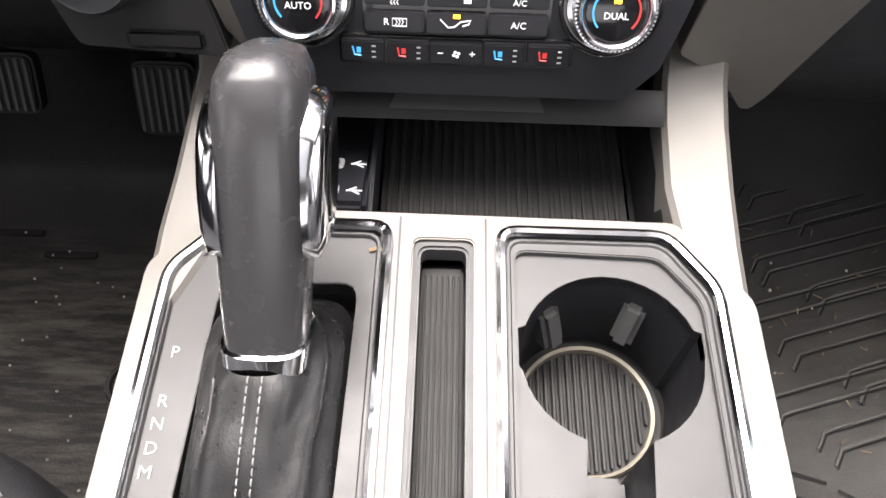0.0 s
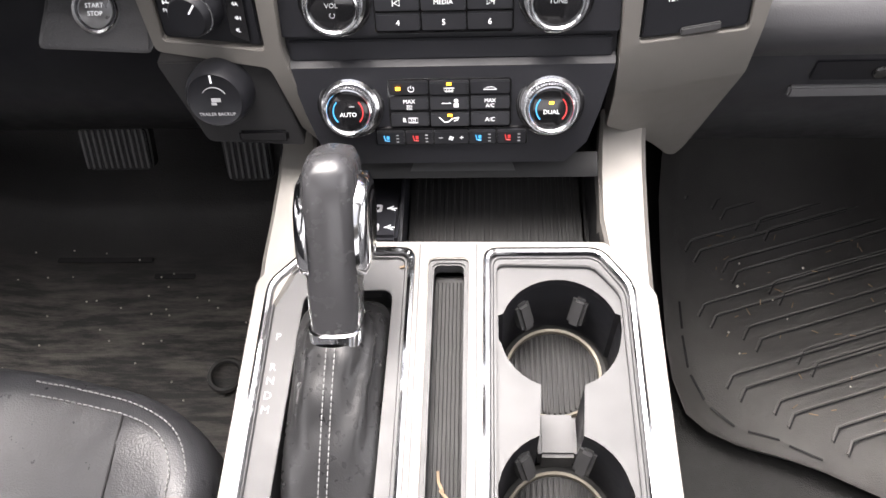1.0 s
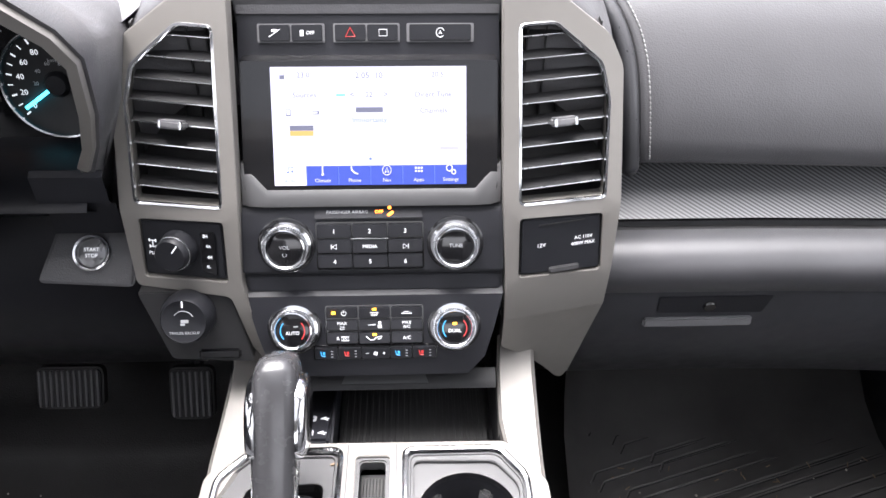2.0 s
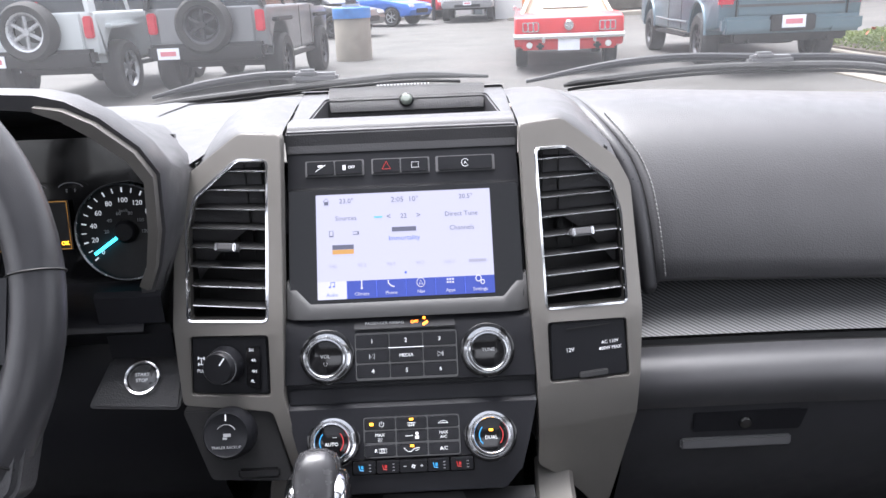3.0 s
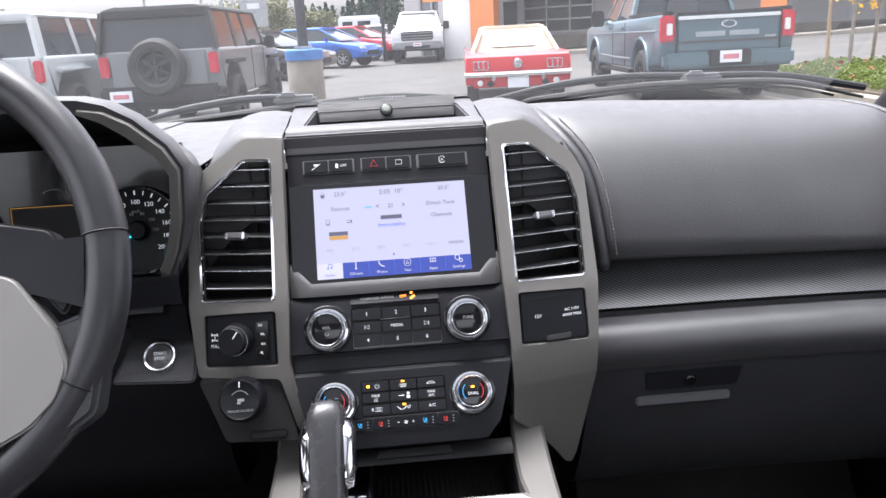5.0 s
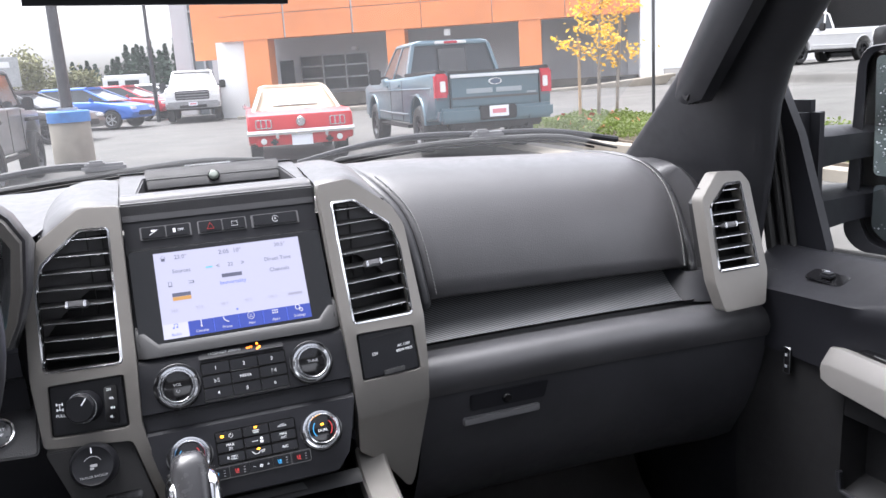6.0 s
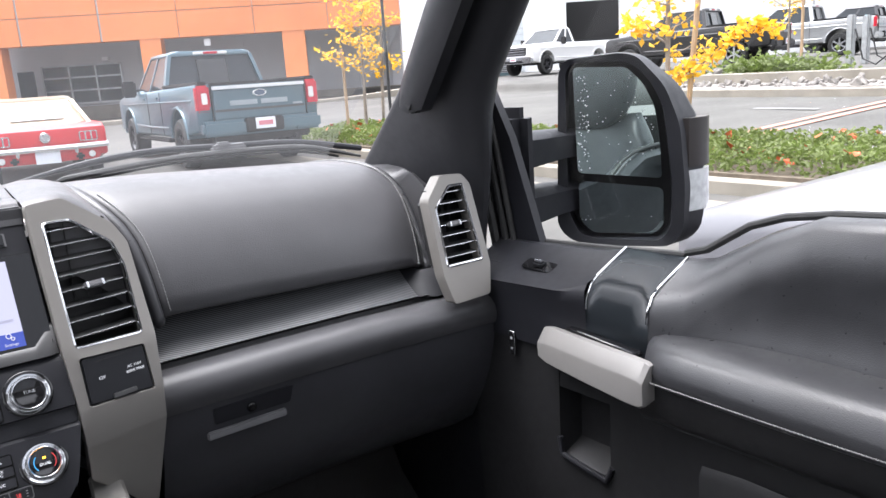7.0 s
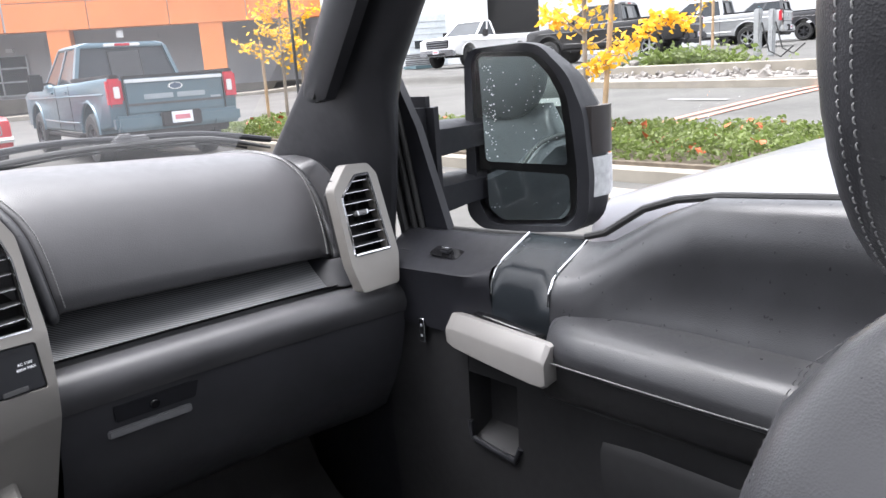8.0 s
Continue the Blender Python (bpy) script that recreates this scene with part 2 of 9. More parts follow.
def stitches(pts, normal, step=0.006, length=0.004, r=0.0007, lift=0.0006):
    """A seam of short threads along a line."""
    bm = bmesh.new()
    n = Vector(normal).normalized()
    for p, d in resample(pts, step):
        c = p + n * lift
        tube(bm, [c - d * length / 2 - n * r, c - d * length * 0.25 + n * r * 0.6, c + d * length * 0.25 + n * r * 0.6, c + d * length / 2 - n * r], r, 5)
    return bm


def curve(pts, n=6):
    """A smooth line through the given points."""
    p = [Vector(q) for q in pts]
    p = [p[0] * 2 - p[1]] + p + [p[-1] * 2 - p[-2]]
    out = []
    for i in range(1, len(p) - 2):
        for k in range(n):
            t = k / n
            out.append(0.5 * ((2 * p[i]) + (p[i + 1] - p[i - 1]) * t + (2 * p[i - 1] - 5 * p[i] + 4 * p[i + 1] - p[i + 2]) * t * t + (3 * p[i] - p[i - 1] - 3 * p[i + 1] + p[i + 2]) * t ** 3))
    return out + [p[-2]]


def interp(v, xs, ys):
    return float(np.interp(v, xs, ys))


# ==== the cab ====
def ctr(x, z):
    return interp(z, [1.0, 1.105, 1.137, 1.159, 1.257, 1.277, 1.37, 1.46], [0.26, 0.296, 0.305, 0.317, 0.354, 0.378, 0.424, 0.466])


def bez(x, z):
    low, back = (1.165, 0.25) if x > 0 else (1.138, 0.45)
    return 0.344 + (abs(x) - 0.135) * 0.22 + (max(z, low) - 1.256) * (0.24 if z < 1.256 else 0.42) + max(0.0, low - z) * back


def bend(f, dy=1.0, dz=0.0):
    """Bends a flat plate onto the surface y = f(x, z); its depth runs forwards."""
    return lambda c: Vector((c.x, f(c.x, c.y) - c.z * dy, c.y - c.z * dz))


# ---- cab shell ----
bm = bmesh.new()
box(bm, T(0, 0.15, 0.62), 1.75, 2.6, 0.06)
floor = tagged(part("floor", bm, CARPET), "dark carpeted cab floor", "floor", kind="structure")
bm = plate([(-0.70, -1.5), (0.70, -1.5), (0.68, 0.14), (-0.68, 0.14)], [rounded([(-0.44, -0.78), (0.44, -0.78), (0.44, 0.06), (-0.44, 0.06)], 0.06, 4)], 0.06, T(0, 0, 1.93), bev=0.01)
tagged(part("ceiling", bm, HEADLINER), "pale grey headliner round a glass roof panel", "ceiling", kind="structure")
bm = bmesh.new()
box(bm, T(0, -0.36, 1.925), 0.92, 0.88, 0.006)
roof_glass = tagged(part("window_roof", bm, ROOFGLASS), "clear glass roof panel", "window", kind="structure")
roof_glass.visible_shadow = False
bm = bmesh.new()
box(bm, T(0, -1.55, 1.0), 1.75, 0.05, 0.85)
tagged(part("wall_back", bm, CARPET), "dark lower back wall of the cab", "wall", kind="structure")
bm = bmesh.new()
box(bm, T(-0.90, -0.55, 0.98), 0.06, 1.95, 0.72)
box(bm, T(-0.88, -0.62, 1.58), 0.05, 0.10, 0.55)
box(bm, T(0.88, -0.62, 1.58), 0.05, 0.10, 0.55)
box(bm, T(0.91, -0.97, 0.98), 0.05, 1.1, 0.72)
tagged(part("wall_side", bm, PLASTIC), "black trim along the cab sides", "wall", kind="structure")
bm = bmesh.new()
loft(bm, [[(-0.86, 0.74, 0.62), (0.86, 0.74, 0.62), (0.86, 0.80, 0.62), (-0.86, 0.80, 0.62)],
          [(-0.86, 0.80, 1.00), (0.86, 0.80, 1.00), (0.86, 0.86, 1.00), (-0.86, 0.86, 1.00)],
          [(-0.86, 0.90, 1.30), (0.86, 0.90, 1.30), (0.86, 0.96, 1.30), (-0.86, 0.96, 1.30)]])
tagged(part("wall_front", bm, CARPET), "dark firewall behind the pedals", "wall", kind="structure")

bm = bmesh.new()
box(bm, T(0.85, 0.62, 0.86), 0.06, 0.50, 0.75)
box(bm, T(-0.85, 0.62, 0.86), 0.06, 0.50, 0.75)
tagged(part("kick_panel", bm, PLASTIC), "black kick panels beside the footwells", "panel", kind="structure")

# ---- windshield, pillars, glass ----
bm = bmesh.new()
rings = []
for f in [i / 8 for i in range(9)]:
    rings.append([])
    for k in range(13):
        u = -1 + k / 6
        w = 0.80 - 0.12 * f
        rings[-1].append((u * w, 1.03 - 0.84 * f - 0.10 * u * u * (1 - 0.4 * f), 1.385 + 0.47 * f))
loft(bm, rings, False)
ws = tagged(part("windshield", bm, VEILED), "clear sloping windshield glass", "windshield", kind="structure")
ws.visible_shadow = False


def pillar(s):
    t = thing("windshield_pillar", (0.80 * s, 0.6, 1.36), "black windshield pillar trim with a grab handle", "pillar")
    bm = bmesh.new()
    rings = []
    for y0, y1, z, xi, xo in [(0.425, 0.82, 1.18, 0.795, 0.875), (0.415, 0.82, 1.27, 0.795, 0.875), (0.40, 0.82, 1.34, 0.792, 0.875), (0.385, 0.76, 1.40, 0.782, 0.872), (0.36, 0.62, 1.49, 0.752, 0.865), (0.335, 0.555, 1.545, 0.745, 0.86), (0.24, 0.45, 1.65, 0.735, 0.84), (0.13, 0.33, 1.76, 0.715, 0.81), (0.0, 0.22, 1.87, 0.69, 0.78)]:
        rings.append([(p[0] * s, p[1], z) for p in rounded([(xi, y1 - 0.03), (xi + 0.012, y0 + 0.05), (xi + 0.45 * (xo - xi), y0), (xo, y0 + 0.055), (xo, y1 - 0.01), (xi + 0.03, y1)], 0.03, 3)])
    loft(bm, rings)
    part("pillar_cover", bm, PILLARSKIN, t)
    # grab handle cover lying along the pillar
    bm = bmesh.new()
    rings = []
    for y, z, w in [(0.485, 1.505, 0.012), (0.46, 1.525, 0.030), (0.36, 1.635, 0.032), (0.26, 1.74, 0.030), (0.20, 1.80, 0.02)]:
        x = 0.742 - (z - 1.5) * 0.12
        rings.append([((x - 0.026 * a) * s, y + b * w, z + b * w * 0.8) for a, b in [(0, -1), (0.7, -0.9), (1, -0.4), (1, 0.4), (0.7, 0.9), (0, 1)]])
    loft(bm, rings)
    part("grab_handle", bm, SATIN, t)
    # handle end cap
    part("end_cap", B(pose(0.728 * s, 0.455, 1.520, -50, 0, 0), 0.028, 0.05, 0.03, 0.008), DARK, t)
    return t


pillar(1)
pillar(-1)

# ---- dashboard ----
dash = thing("dashboard", (0.2, 0.6, 0.9), "black grained dashboard with grey stitched seams", "dashboard")


def pad_profile(x):
    dz = -0.055 * max(0, x - 0.30)
    e = max(0.0, (x - 0.655) / 0.085)
    e = e * e
    dz -= 0.02 * e
    f = 0.035 * e
    return [(0.97, 1.372 + dz), (0.86, 1.400 + dz), (0.76, 1.4215 + dz), (0.69, 1.4330 + dz), (0.63, 1.4370 + dz), (0.58 + f * 0.5, 1.4335 + dz), (0.54 + f, 1.4245 + dz), (0.510 + f, 1.4075 + dz), (0.488 + f, 1.3855 + dz), (0.470 + f, 1.360 + dz),
            (0.456 + f, 1.335 + dz), (0.446 + f * 0.8, 1.310 + dz), (0.440 + f * 0.6, 1.285 + dz), (0.437 + f * 0.5, 1.262 + dz * 0.6), (0.444 + f * 0.5, 1.255 + dz * 0.6), (0.52, 1.252 + dz * 0.6)]


# the pad's two edges swing inwards along the dash top
PAD_L = [0.183, 0.187, 0.192, 0.197, 0.203, 0.210, 0.218, 0.231, 0.245, 0.2535, 0.257, 0.2595, 0.262, 0.2645, 0.265, 0.265]
PAD_R = [0.615, 0.630, 0.646, 0.664, 0.684, 0.703, 0.719, 0.727, 0.729, 0.727, 0.723, 0.719, 0.716, 0.714, 0.713, 0.713]


def pad_line(edge, inset=0.0, dy=0.0, dz=0.0, first=0, last=16):
    """A line along one edge of the pad, set in by so much."""
    out = []
    for i in range(first, last):
        x = edge[i] + inset
        y, z = pad_profile(x)[i]
        out.append((x, y + dy, z + dz))
    return out


bm = bmesh.new()
cols = []
for f, drop in [(0.0, 0.010), (0.006, 0.003), (0.016, 0.0), (0.06, 0.0), (0.16, 0.0), (0.30, 0.0), (0.45, 0.0), (0.60, 0.0), (0.74, 0.0), (0.86, 0.0), (0.93, 0.0), (0.97, 0.0), (0.988, 0.003), (1.0, 0.010)]:
    col = []
    for i in range(16):
        x = PAD_L[i] + (PAD_R[i] - PAD_L[i]) * f
        y, z = pad_profile(x)[i]
        col.append((x, y + drop * 0.7, z - drop * 0.5))
    cols.append(col)
loft(bm, cols, False)
pad = part("passenger_pad", bm, DASH, dash, "grey grained pad with a soft rounded front", angle=60)
part("stitching", stitches(curve(pad_line(PAD_L, 0.0105, -0.0006, 0.0004, 6, 14), 4), (0, -0.8, 0.6), 0.0050, 0.0036, 0.0008), STITCH, pad, "grey thread seam")
part("stitching", stitches(curve(pad_line(PAD_R, -0.016, -0.0006, 0.0004, 4, 14), 4), (0, -0.8, 0.6), 0.0050, 0.0036, 0.0008), STITCH, pad, "grey thread seam")
for edge, side in ((PAD_L, -1), (PAD_R, 1)):
    bm = bmesh.new()
    tube(bm, [Vector(p) for p in curve(pad_line(edge, side * 0.0065, 0.004, -0.005), 3)], 0.0085, 10)
    part("edge_roll", bm, LEATHER, dash, "black rolled edge beside the pad", 80)
    bm = bmesh.new()
    tube(bm, [Vector(p) for p in curve(pad_line(edge, side * -0.0008, 0.003, -0.0015), 3)], 0.0018, 5)
    part("edge_crease", bm, DARK, dash)
# skin between the left roll and the stack
bm = bmesh.new()
loft(bm, [pad_line(PAD_L, -0.010, 0.008, -0.010), pad_line(PAD_L, -0.020, 0.012, -0.014), pad_line(PAD_L, -0.034, 0.03, -0.03)], False)
part("inner_cheek", bm, LEATHER, dash, angle=70)
# end cheek beyond the pad
bm = bmesh.new()
loft(bm, [pad_line(PAD_R, 0.008, 0.008, -0.009), pad_line(PAD_R, 0.020, 0.010, -0.012), pad_line(PAD_R, 0.045, 0.018, -0.020)] + [[(x, y + dy, z + dz) for y, z in pad_profile(0.70)] for x, dy, dz in ((0.785, 0.020, -0.014), (0.83, 0.030, -0.022), (0.87, 0.045, -0.035))], False)
part("end_cheek", bm, DASH, dash, angle=60)
# centre top, over the stack
def wing(x, h, zf, dy=0.0):
    """One slice of the dash top beside the stack, rolling down in front."""
    zt = 1.446 + h
    return [(x, 0.97, 1.383), (x, 0.85, 1.414 + h * 0.4), (x, 0.70, 1.440 + h * 0.8), (x, 0.60, 1.4515 + h), (x, 0.54, 1.4525 + h), (x, 0.49 + dy, zt), (x, 0.458 + dy, zf + (zt - zf) * 0.62), (x, 0.438 + dy, zf + 0.003), (x, 0.428 + dy, zf - 0.006), (x, 0.424 + dy, zf - 0.03), (x, 0.424 + dy, zf - 0.10)]


SLICES = [(-0.262, -0.072, 1.25), (-0.250, -0.064, 1.30), (-0.242, -0.058, 1.335), (-0.234, -0.052, 1.36), (-0.222, -0.044, 1.38), (-0.208, -0.030, 1.398), (-0.194, -0.013, 1.414), (-0.180, -0.004, 1.426), (-0.162, 0.0, 1.4395), (-0.14, 0.0, 1.437), (-0.118, -0.004, 1.4325)]
bm = bmesh.new()
loft(bm, [wing(x, h, zf) for x, h, zf in SLICES], False)
loft(bm, [wing(-x, h, zf) for x, h, zf in SLICES[4:]], False)
part("top_wing", bm, DASH, dash, angle=60)
bm = bmesh.new()
loft(bm, [[(x, y, z) for x in (-0.20, 0, 0.2, 0.33)] for y, z in ((0.56, 1.403), (0.70, 1.407), (0.85, 1.395), (1.0, 1.365))], False)
loft(bm, [[(a + (b - a) * f, y, z - 0.004 * math.sin(math.pi * f)) for f in (0, 0.3, 0.6, 1)] for y, z, a, b in ((0.425, 1.404, -0.232, -0.221), (0.445, 1.411, -0.240, -0.208), (0.48, 1.419, -0.26, -0.195), (0.54, 1.428, -0.30, -0.185), (0.62, 1.434, -0.32, -0.185), (0.75, 1.432, -0.34, -0.185), (0.88, 1.418, -0.36, -0.185), (1.0, 1.375, -0.36, -0.185))], False)
loft(bm, [[(x, y, z) for x in (-0.88, -0.60, -0.40, -0.30)] for y, z in ((0.57, 1.415), (0.62, 1.4335), (0.75, 1.431), (0.88, 1.416), (1.0, 1.373))], False)
part("top_base", bm, DASH, dash, angle=60)
bm = bmesh.new()
loft(bm, [[(x, 0.97, 1.383), (x, 0.85, 1.414), (x, 0.70, 1.440), (x, 0.61, 1.4555), (x, 0.585, 1.4575)] for x in (-0.12, -0.06, 0, 0.06, 0.12)], False)
part("top_centre", bm, DASH, dash, angle=60)
# tray in the dash top, with the sensor on its back wall
bm = plate([(-0.118, 0.445), (0.118, 0.445), (0.118, 0.60), (-0.118, 0.60)], [rounded([(-0.101, 0.456), (0.108, 0.456), (0.094, 0.562), (-0.087, 0.562)], 0.004, 2)], 0.03, T(0, 0, 0), bev=0.002)
for v in bm.verts:
    v.co.z += 1.433 + (v.co.y - 0.445) * 0.155
tray_top = part("dash_tray", bm, DASH, dash)
bm = bmesh.new()
loft(bm, [[(-0.104, 0.452, 1.414), (0.112, 0.452, 1.414)], [(-0.09, 0.57, 1.429), (0.096, 0.57, 1.429)]], False)
part("tray_floor", bm, RUBBER, tray_top)
bm = bmesh.new()
loft(bm, [[(x * k + 0.0045, y, z) for x in (-1, 1)] for k, y, z in [(0.0865, 0.560, 1.4345), (0.0875, 0.556, 1.4365), (0.0895, 0.5685, 1.4595), (0.0885, 0.574, 1.4620), (0.086, 0.60, 1.4585)]], False)
bmesh.ops.solidify(bm, geom=bm.faces[:], thickness=0.004)
part("tray_back", bm, DASH, tray_top)
M = pose(0.004, 0.5610, 1.4475, 62, 0, 0)
s_ = part("light_sensor", lathe(bmesh.new(), [(0.0, 0.006), (0.004, 0.0055), (0.0062, 0.003), (0.0066, 0.001), (0.0066, -0.004)], 20, M), LENS, dash, "small round glass sensor")
part("sensor_ring", lathe(bmesh.new(), [(0.0066, 0.0), (0.0072, 0.0015), (0.0082, 0.0012), (0.0084, -0.004)], 20, M), GLOSS, s_)
bm = bmesh.new()
for k in range(16):
    for j in range(3):
        box(bm, T(-0.03 + 0.004 * k, 0.592 + 0.01 * j, 1.4615 - 0.0012 * j), 0.0016, 0.007, 0.001)
part("defroster_grille", bm, PRINTDIM, dash)

# ledge, inlay strip and glove box on the passenger side
bm = bmesh.new()
xs = [0.225, 0.27, 0.40, 0.55, 0.68, 0.79]


def shift(x, y):
    return y - 0.02 * max(0, (x - 0.35) / 0.4) ** 2


def strip(prof, xs=xs):
    b = bmesh.new()
    loft(b, [[(x, shift(x, y), z) for y, z in prof] for x in xs], False)
    return b


E_STRIP = mat("ribbed_inlay", (0.050, 0.051, 0.054), 0.30, vary=0.0)
n_, l_ = E_STRIP.node_tree.nodes, E_STRIP.node_tree.links
wv = n_.new("ShaderNodeTexWave")
wv.inputs["Scale"].default_value = 95.0
wv.bands_direction = "DIAGONAL"
ge = n_.new("ShaderNodeNewGeometry")
l_.new(ge.outputs["Position"], wv.inputs["Vector"])
weave = n_.new("ShaderNodeMix")
weave.data_type = "RGBA"
weave.inputs[6].default_value = (0.012, 0.0125, 0.014, 1)
weave.inputs[7].default_value = (0.135, 0.138, 0.145, 1)
l_.new(wv.outputs[0], weave.inputs[0])
l_.new(weave.outputs[2], n_["Principled BSDF"].inputs["Base Color"])
part("ribbed_inlay", strip([(0.50, 1.252), (0.485, 1.244), (0.46, 1.222), (0.432, 1.203), (0.425, 1.199)], [0.225, 0.27, 0.40, 0.55, 0.65, 0.672]), E_STRIP, dash, "black strip with a woven diagonal texture", 60)
bm = bmesh.new()
loft(bm, [[(0.672, 0.50, 1.25), (0.672, 0.485, 1.244), (0.672, 0.43, 1.195)], [(0.70, 0.44, 1.235), (0.70, 0.43, 1.225), (0.70, 0.40, 1.195)], [(0.80, 0.42, 1.235), (0.80, 0.41, 1.225), (0.80, 0.38, 1.195)]], False)
part("strip_end", bm, PLASTIC, dash, angle=60)
part("strip_gap", strip([(0.424, 1.198), (0.428, 1.194), (0.426, 1.189), (0.418, 1.188)]), DARK, dash)
# same skin as the glove box, coloured paler for the highlight on its roll
ledge = part("lower_ledge", strip([(0.419, 1.1895), (0.405, 1.190), (0.392, 1.188), (0.380, 1.181), (0.373, 1.171), (0.371, 1.158), (0.374, 1.146), (0.378, 1.138)]), LEDGESKIN, dash, "", 70)
gb = part("glove_box_door", strip([(0.382, 1.137), (0.384, 1.12), (0.390, 1.09), (0.402, 1.05), (0.425, 1.0), (0.46, 0.94), (0.52, 0.90), (0.62, 0.89)]), LIDPLASTIC, dash, "black plastic glove box lid", 70)
# latch of the glove box
def gbf(x, z):
    return shift(x, interp(z, [0.94, 1.0, 1.05, 1.09, 1.12, 1.137], [0.46, 0.425, 0.402, 0.390, 0.384, 0.382]))


part("latch_plate", plate(rounded([(-0.062, 0.0), (0.062, 0.001), (0.055, -0.026), (-0.060, -0.025)], 0.003, 2), [], 0.004, on(gbf, 0.357, 1.128, 0.0015), bev=0.001), SATIN, gb, "glove box latch")
# a grey bar stands in for the light caught in the latch recess
part("lit_latch_edge", B(on(gbf, 0.345, 1.089, 0.003) @ pose(0, 0, 0, -20, 0, 0), 0.120, 0.012, 0.006, 0.002), RIMGREY, gb)
part("key_lock", lathe(bmesh.new(), [(0, 0.003), (0.006, 0.003), (0.0075, 0.001), (0.0075, -0.002)], 18, on(gbf, 0.352, 1.114, 0.0018)), GLOSS, gb)
# knee area on the driver side
bm = bmesh.new()
loft(bm, [[(x, 0.40, 1.24), (x, 0.385, 1.20), (x, 0.39, 1.12), (x, 0.41, 1.05), (x, 0.45, 0.98), (x, 0.60, 0.95)] for x in (-0.80, -0.55, -0.24, -0.215)], False)
part("knee_panel", bm, SATIN, dash, angle=60)
bm = bmesh.new()
for k in range(5):
    box(bm, T(-0.27, 0.397, 1.236 - 0.004 * k + 0.012), 0.04, 0.004, 0.0018)
part("knee_grille", bm, DARK, dash)
bm = bmesh.new()
box(bm, T(0.0, 0.60, 1.12), 1.5, 0.03, 0.5)
part("dash_core", bm, DARK, dash)

# ---- centre stack ----
stack = thing("centre_stack", (0, 0.35, 1.1), "black centre stack with knobs, buttons and a lit touchscreen", "centre stack")
bm = bmesh.new()
rings = []
for z, w, o in [(1.104, 0.082, 0.006), (1.108, 0.088, 0.0), (1.126, 0.104, 0), (1.15, 0.112, 0), (1.184, 0.121, 0), (1.187, 0.121, 0.008), (1.203, 0.121, 0.008), (1.207, 0.121, 0.0), (1.235, 0.120, 0), (1.257, 0.119, 0), (1.267, 0.118, 0), (1.2675, 0.118, 0.003), (1.30, 0.118, 0.003), (1.34, 0.117, 0.003), (1.3715, 0.117, 0.003), (1.372, 0.117, 0), (1.40, 0.116, 0), (1.412, 0.116, 0)]:
    y = ctr(0, z) + o
    rings.append([(-w, y, z), (w, y, z), (w, y + 0.07, z), (-w, y + 0.07, z)])
loft(bm, rings)
panel = part("stack_panel", bm, PLASTIC, stack)
bm = bmesh.new()
rings = [[(-w, ctr(0, z) - o, z), (w, ctr(0, z) - o, z), (w, ctr(0, z) + 0.03, z), (-w, ctr(0, z) + 0.03, z)] for z, w, o in [(1.412, 0.116, 0.0015), (1.414, 0.116, 0.002), (1.436, 0.116, 0.002), (1.4405, 0.116, -0.002)]]
loft(bm, rings)
part("top_rim", bm, DASH, stack, "grey grained rim")
part("seam_band", B(on(ctr, 0, 1.195, 0.0) @ T(0, 0, -0.006), 0.236, 0.015, 0.004, 0.001), PLASTIC, stack, "black band")
# the screen
def SF(x, z):
    return 0.3655 + (z - 1.282) * 0.51


scr = part("touchscreen", plate(rounded([(-0.114, 1.277), (0.114, 1.277), (0.114, 1.3795), (-0.114, 1.3795)], 0.003, 2), [], 0.022, fmap=bend(SF)), GLOSS, stack, "lit colour touchscreen in a gloss black frame")


def sp(u, v, off=0.0006):
    """A place on the picture: u from -1 to 1 across, v from 0 at the foot to 1 at the top."""
    return on(SF, -0.0005 + u * 0.0865, 1.2820 + v * 0.0930, off)


def sbox(u, v, w, h, m, off=0.0008, name="icon"):
    return part(name, B(sp(u, v, off), w, h, 0.0002), m, scr)


sbox(0, 0.5, 0.173, 0.1045, SCREEN, 0.0002, "display")
sbox(0, 0.083, 0.173, 0.0175, SCREENBAR, 0.0004, "menu_bar")
sbox(-0.835, 0.083, 0.0285, 0.0175, SCREENTAB, 0.0006, "menu_tab")
for k in range(1, 6):
    sbox(-1 + k / 3, 0.083, 0.0004, 0.016, INKBLUE, 0.0006, "divider")
for u, s in [(-0.835, "Audio"), (-0.5, "Climate"), (-0.167, "Phone"), (0.167, "Nav"), (0.5, "Apps"), (0.835, "Settings")]:
    text(s, 0.0046, sp(u, 0.04, 0.001), INKBLUE if s == "Audio" else SCREENTAB, scr)
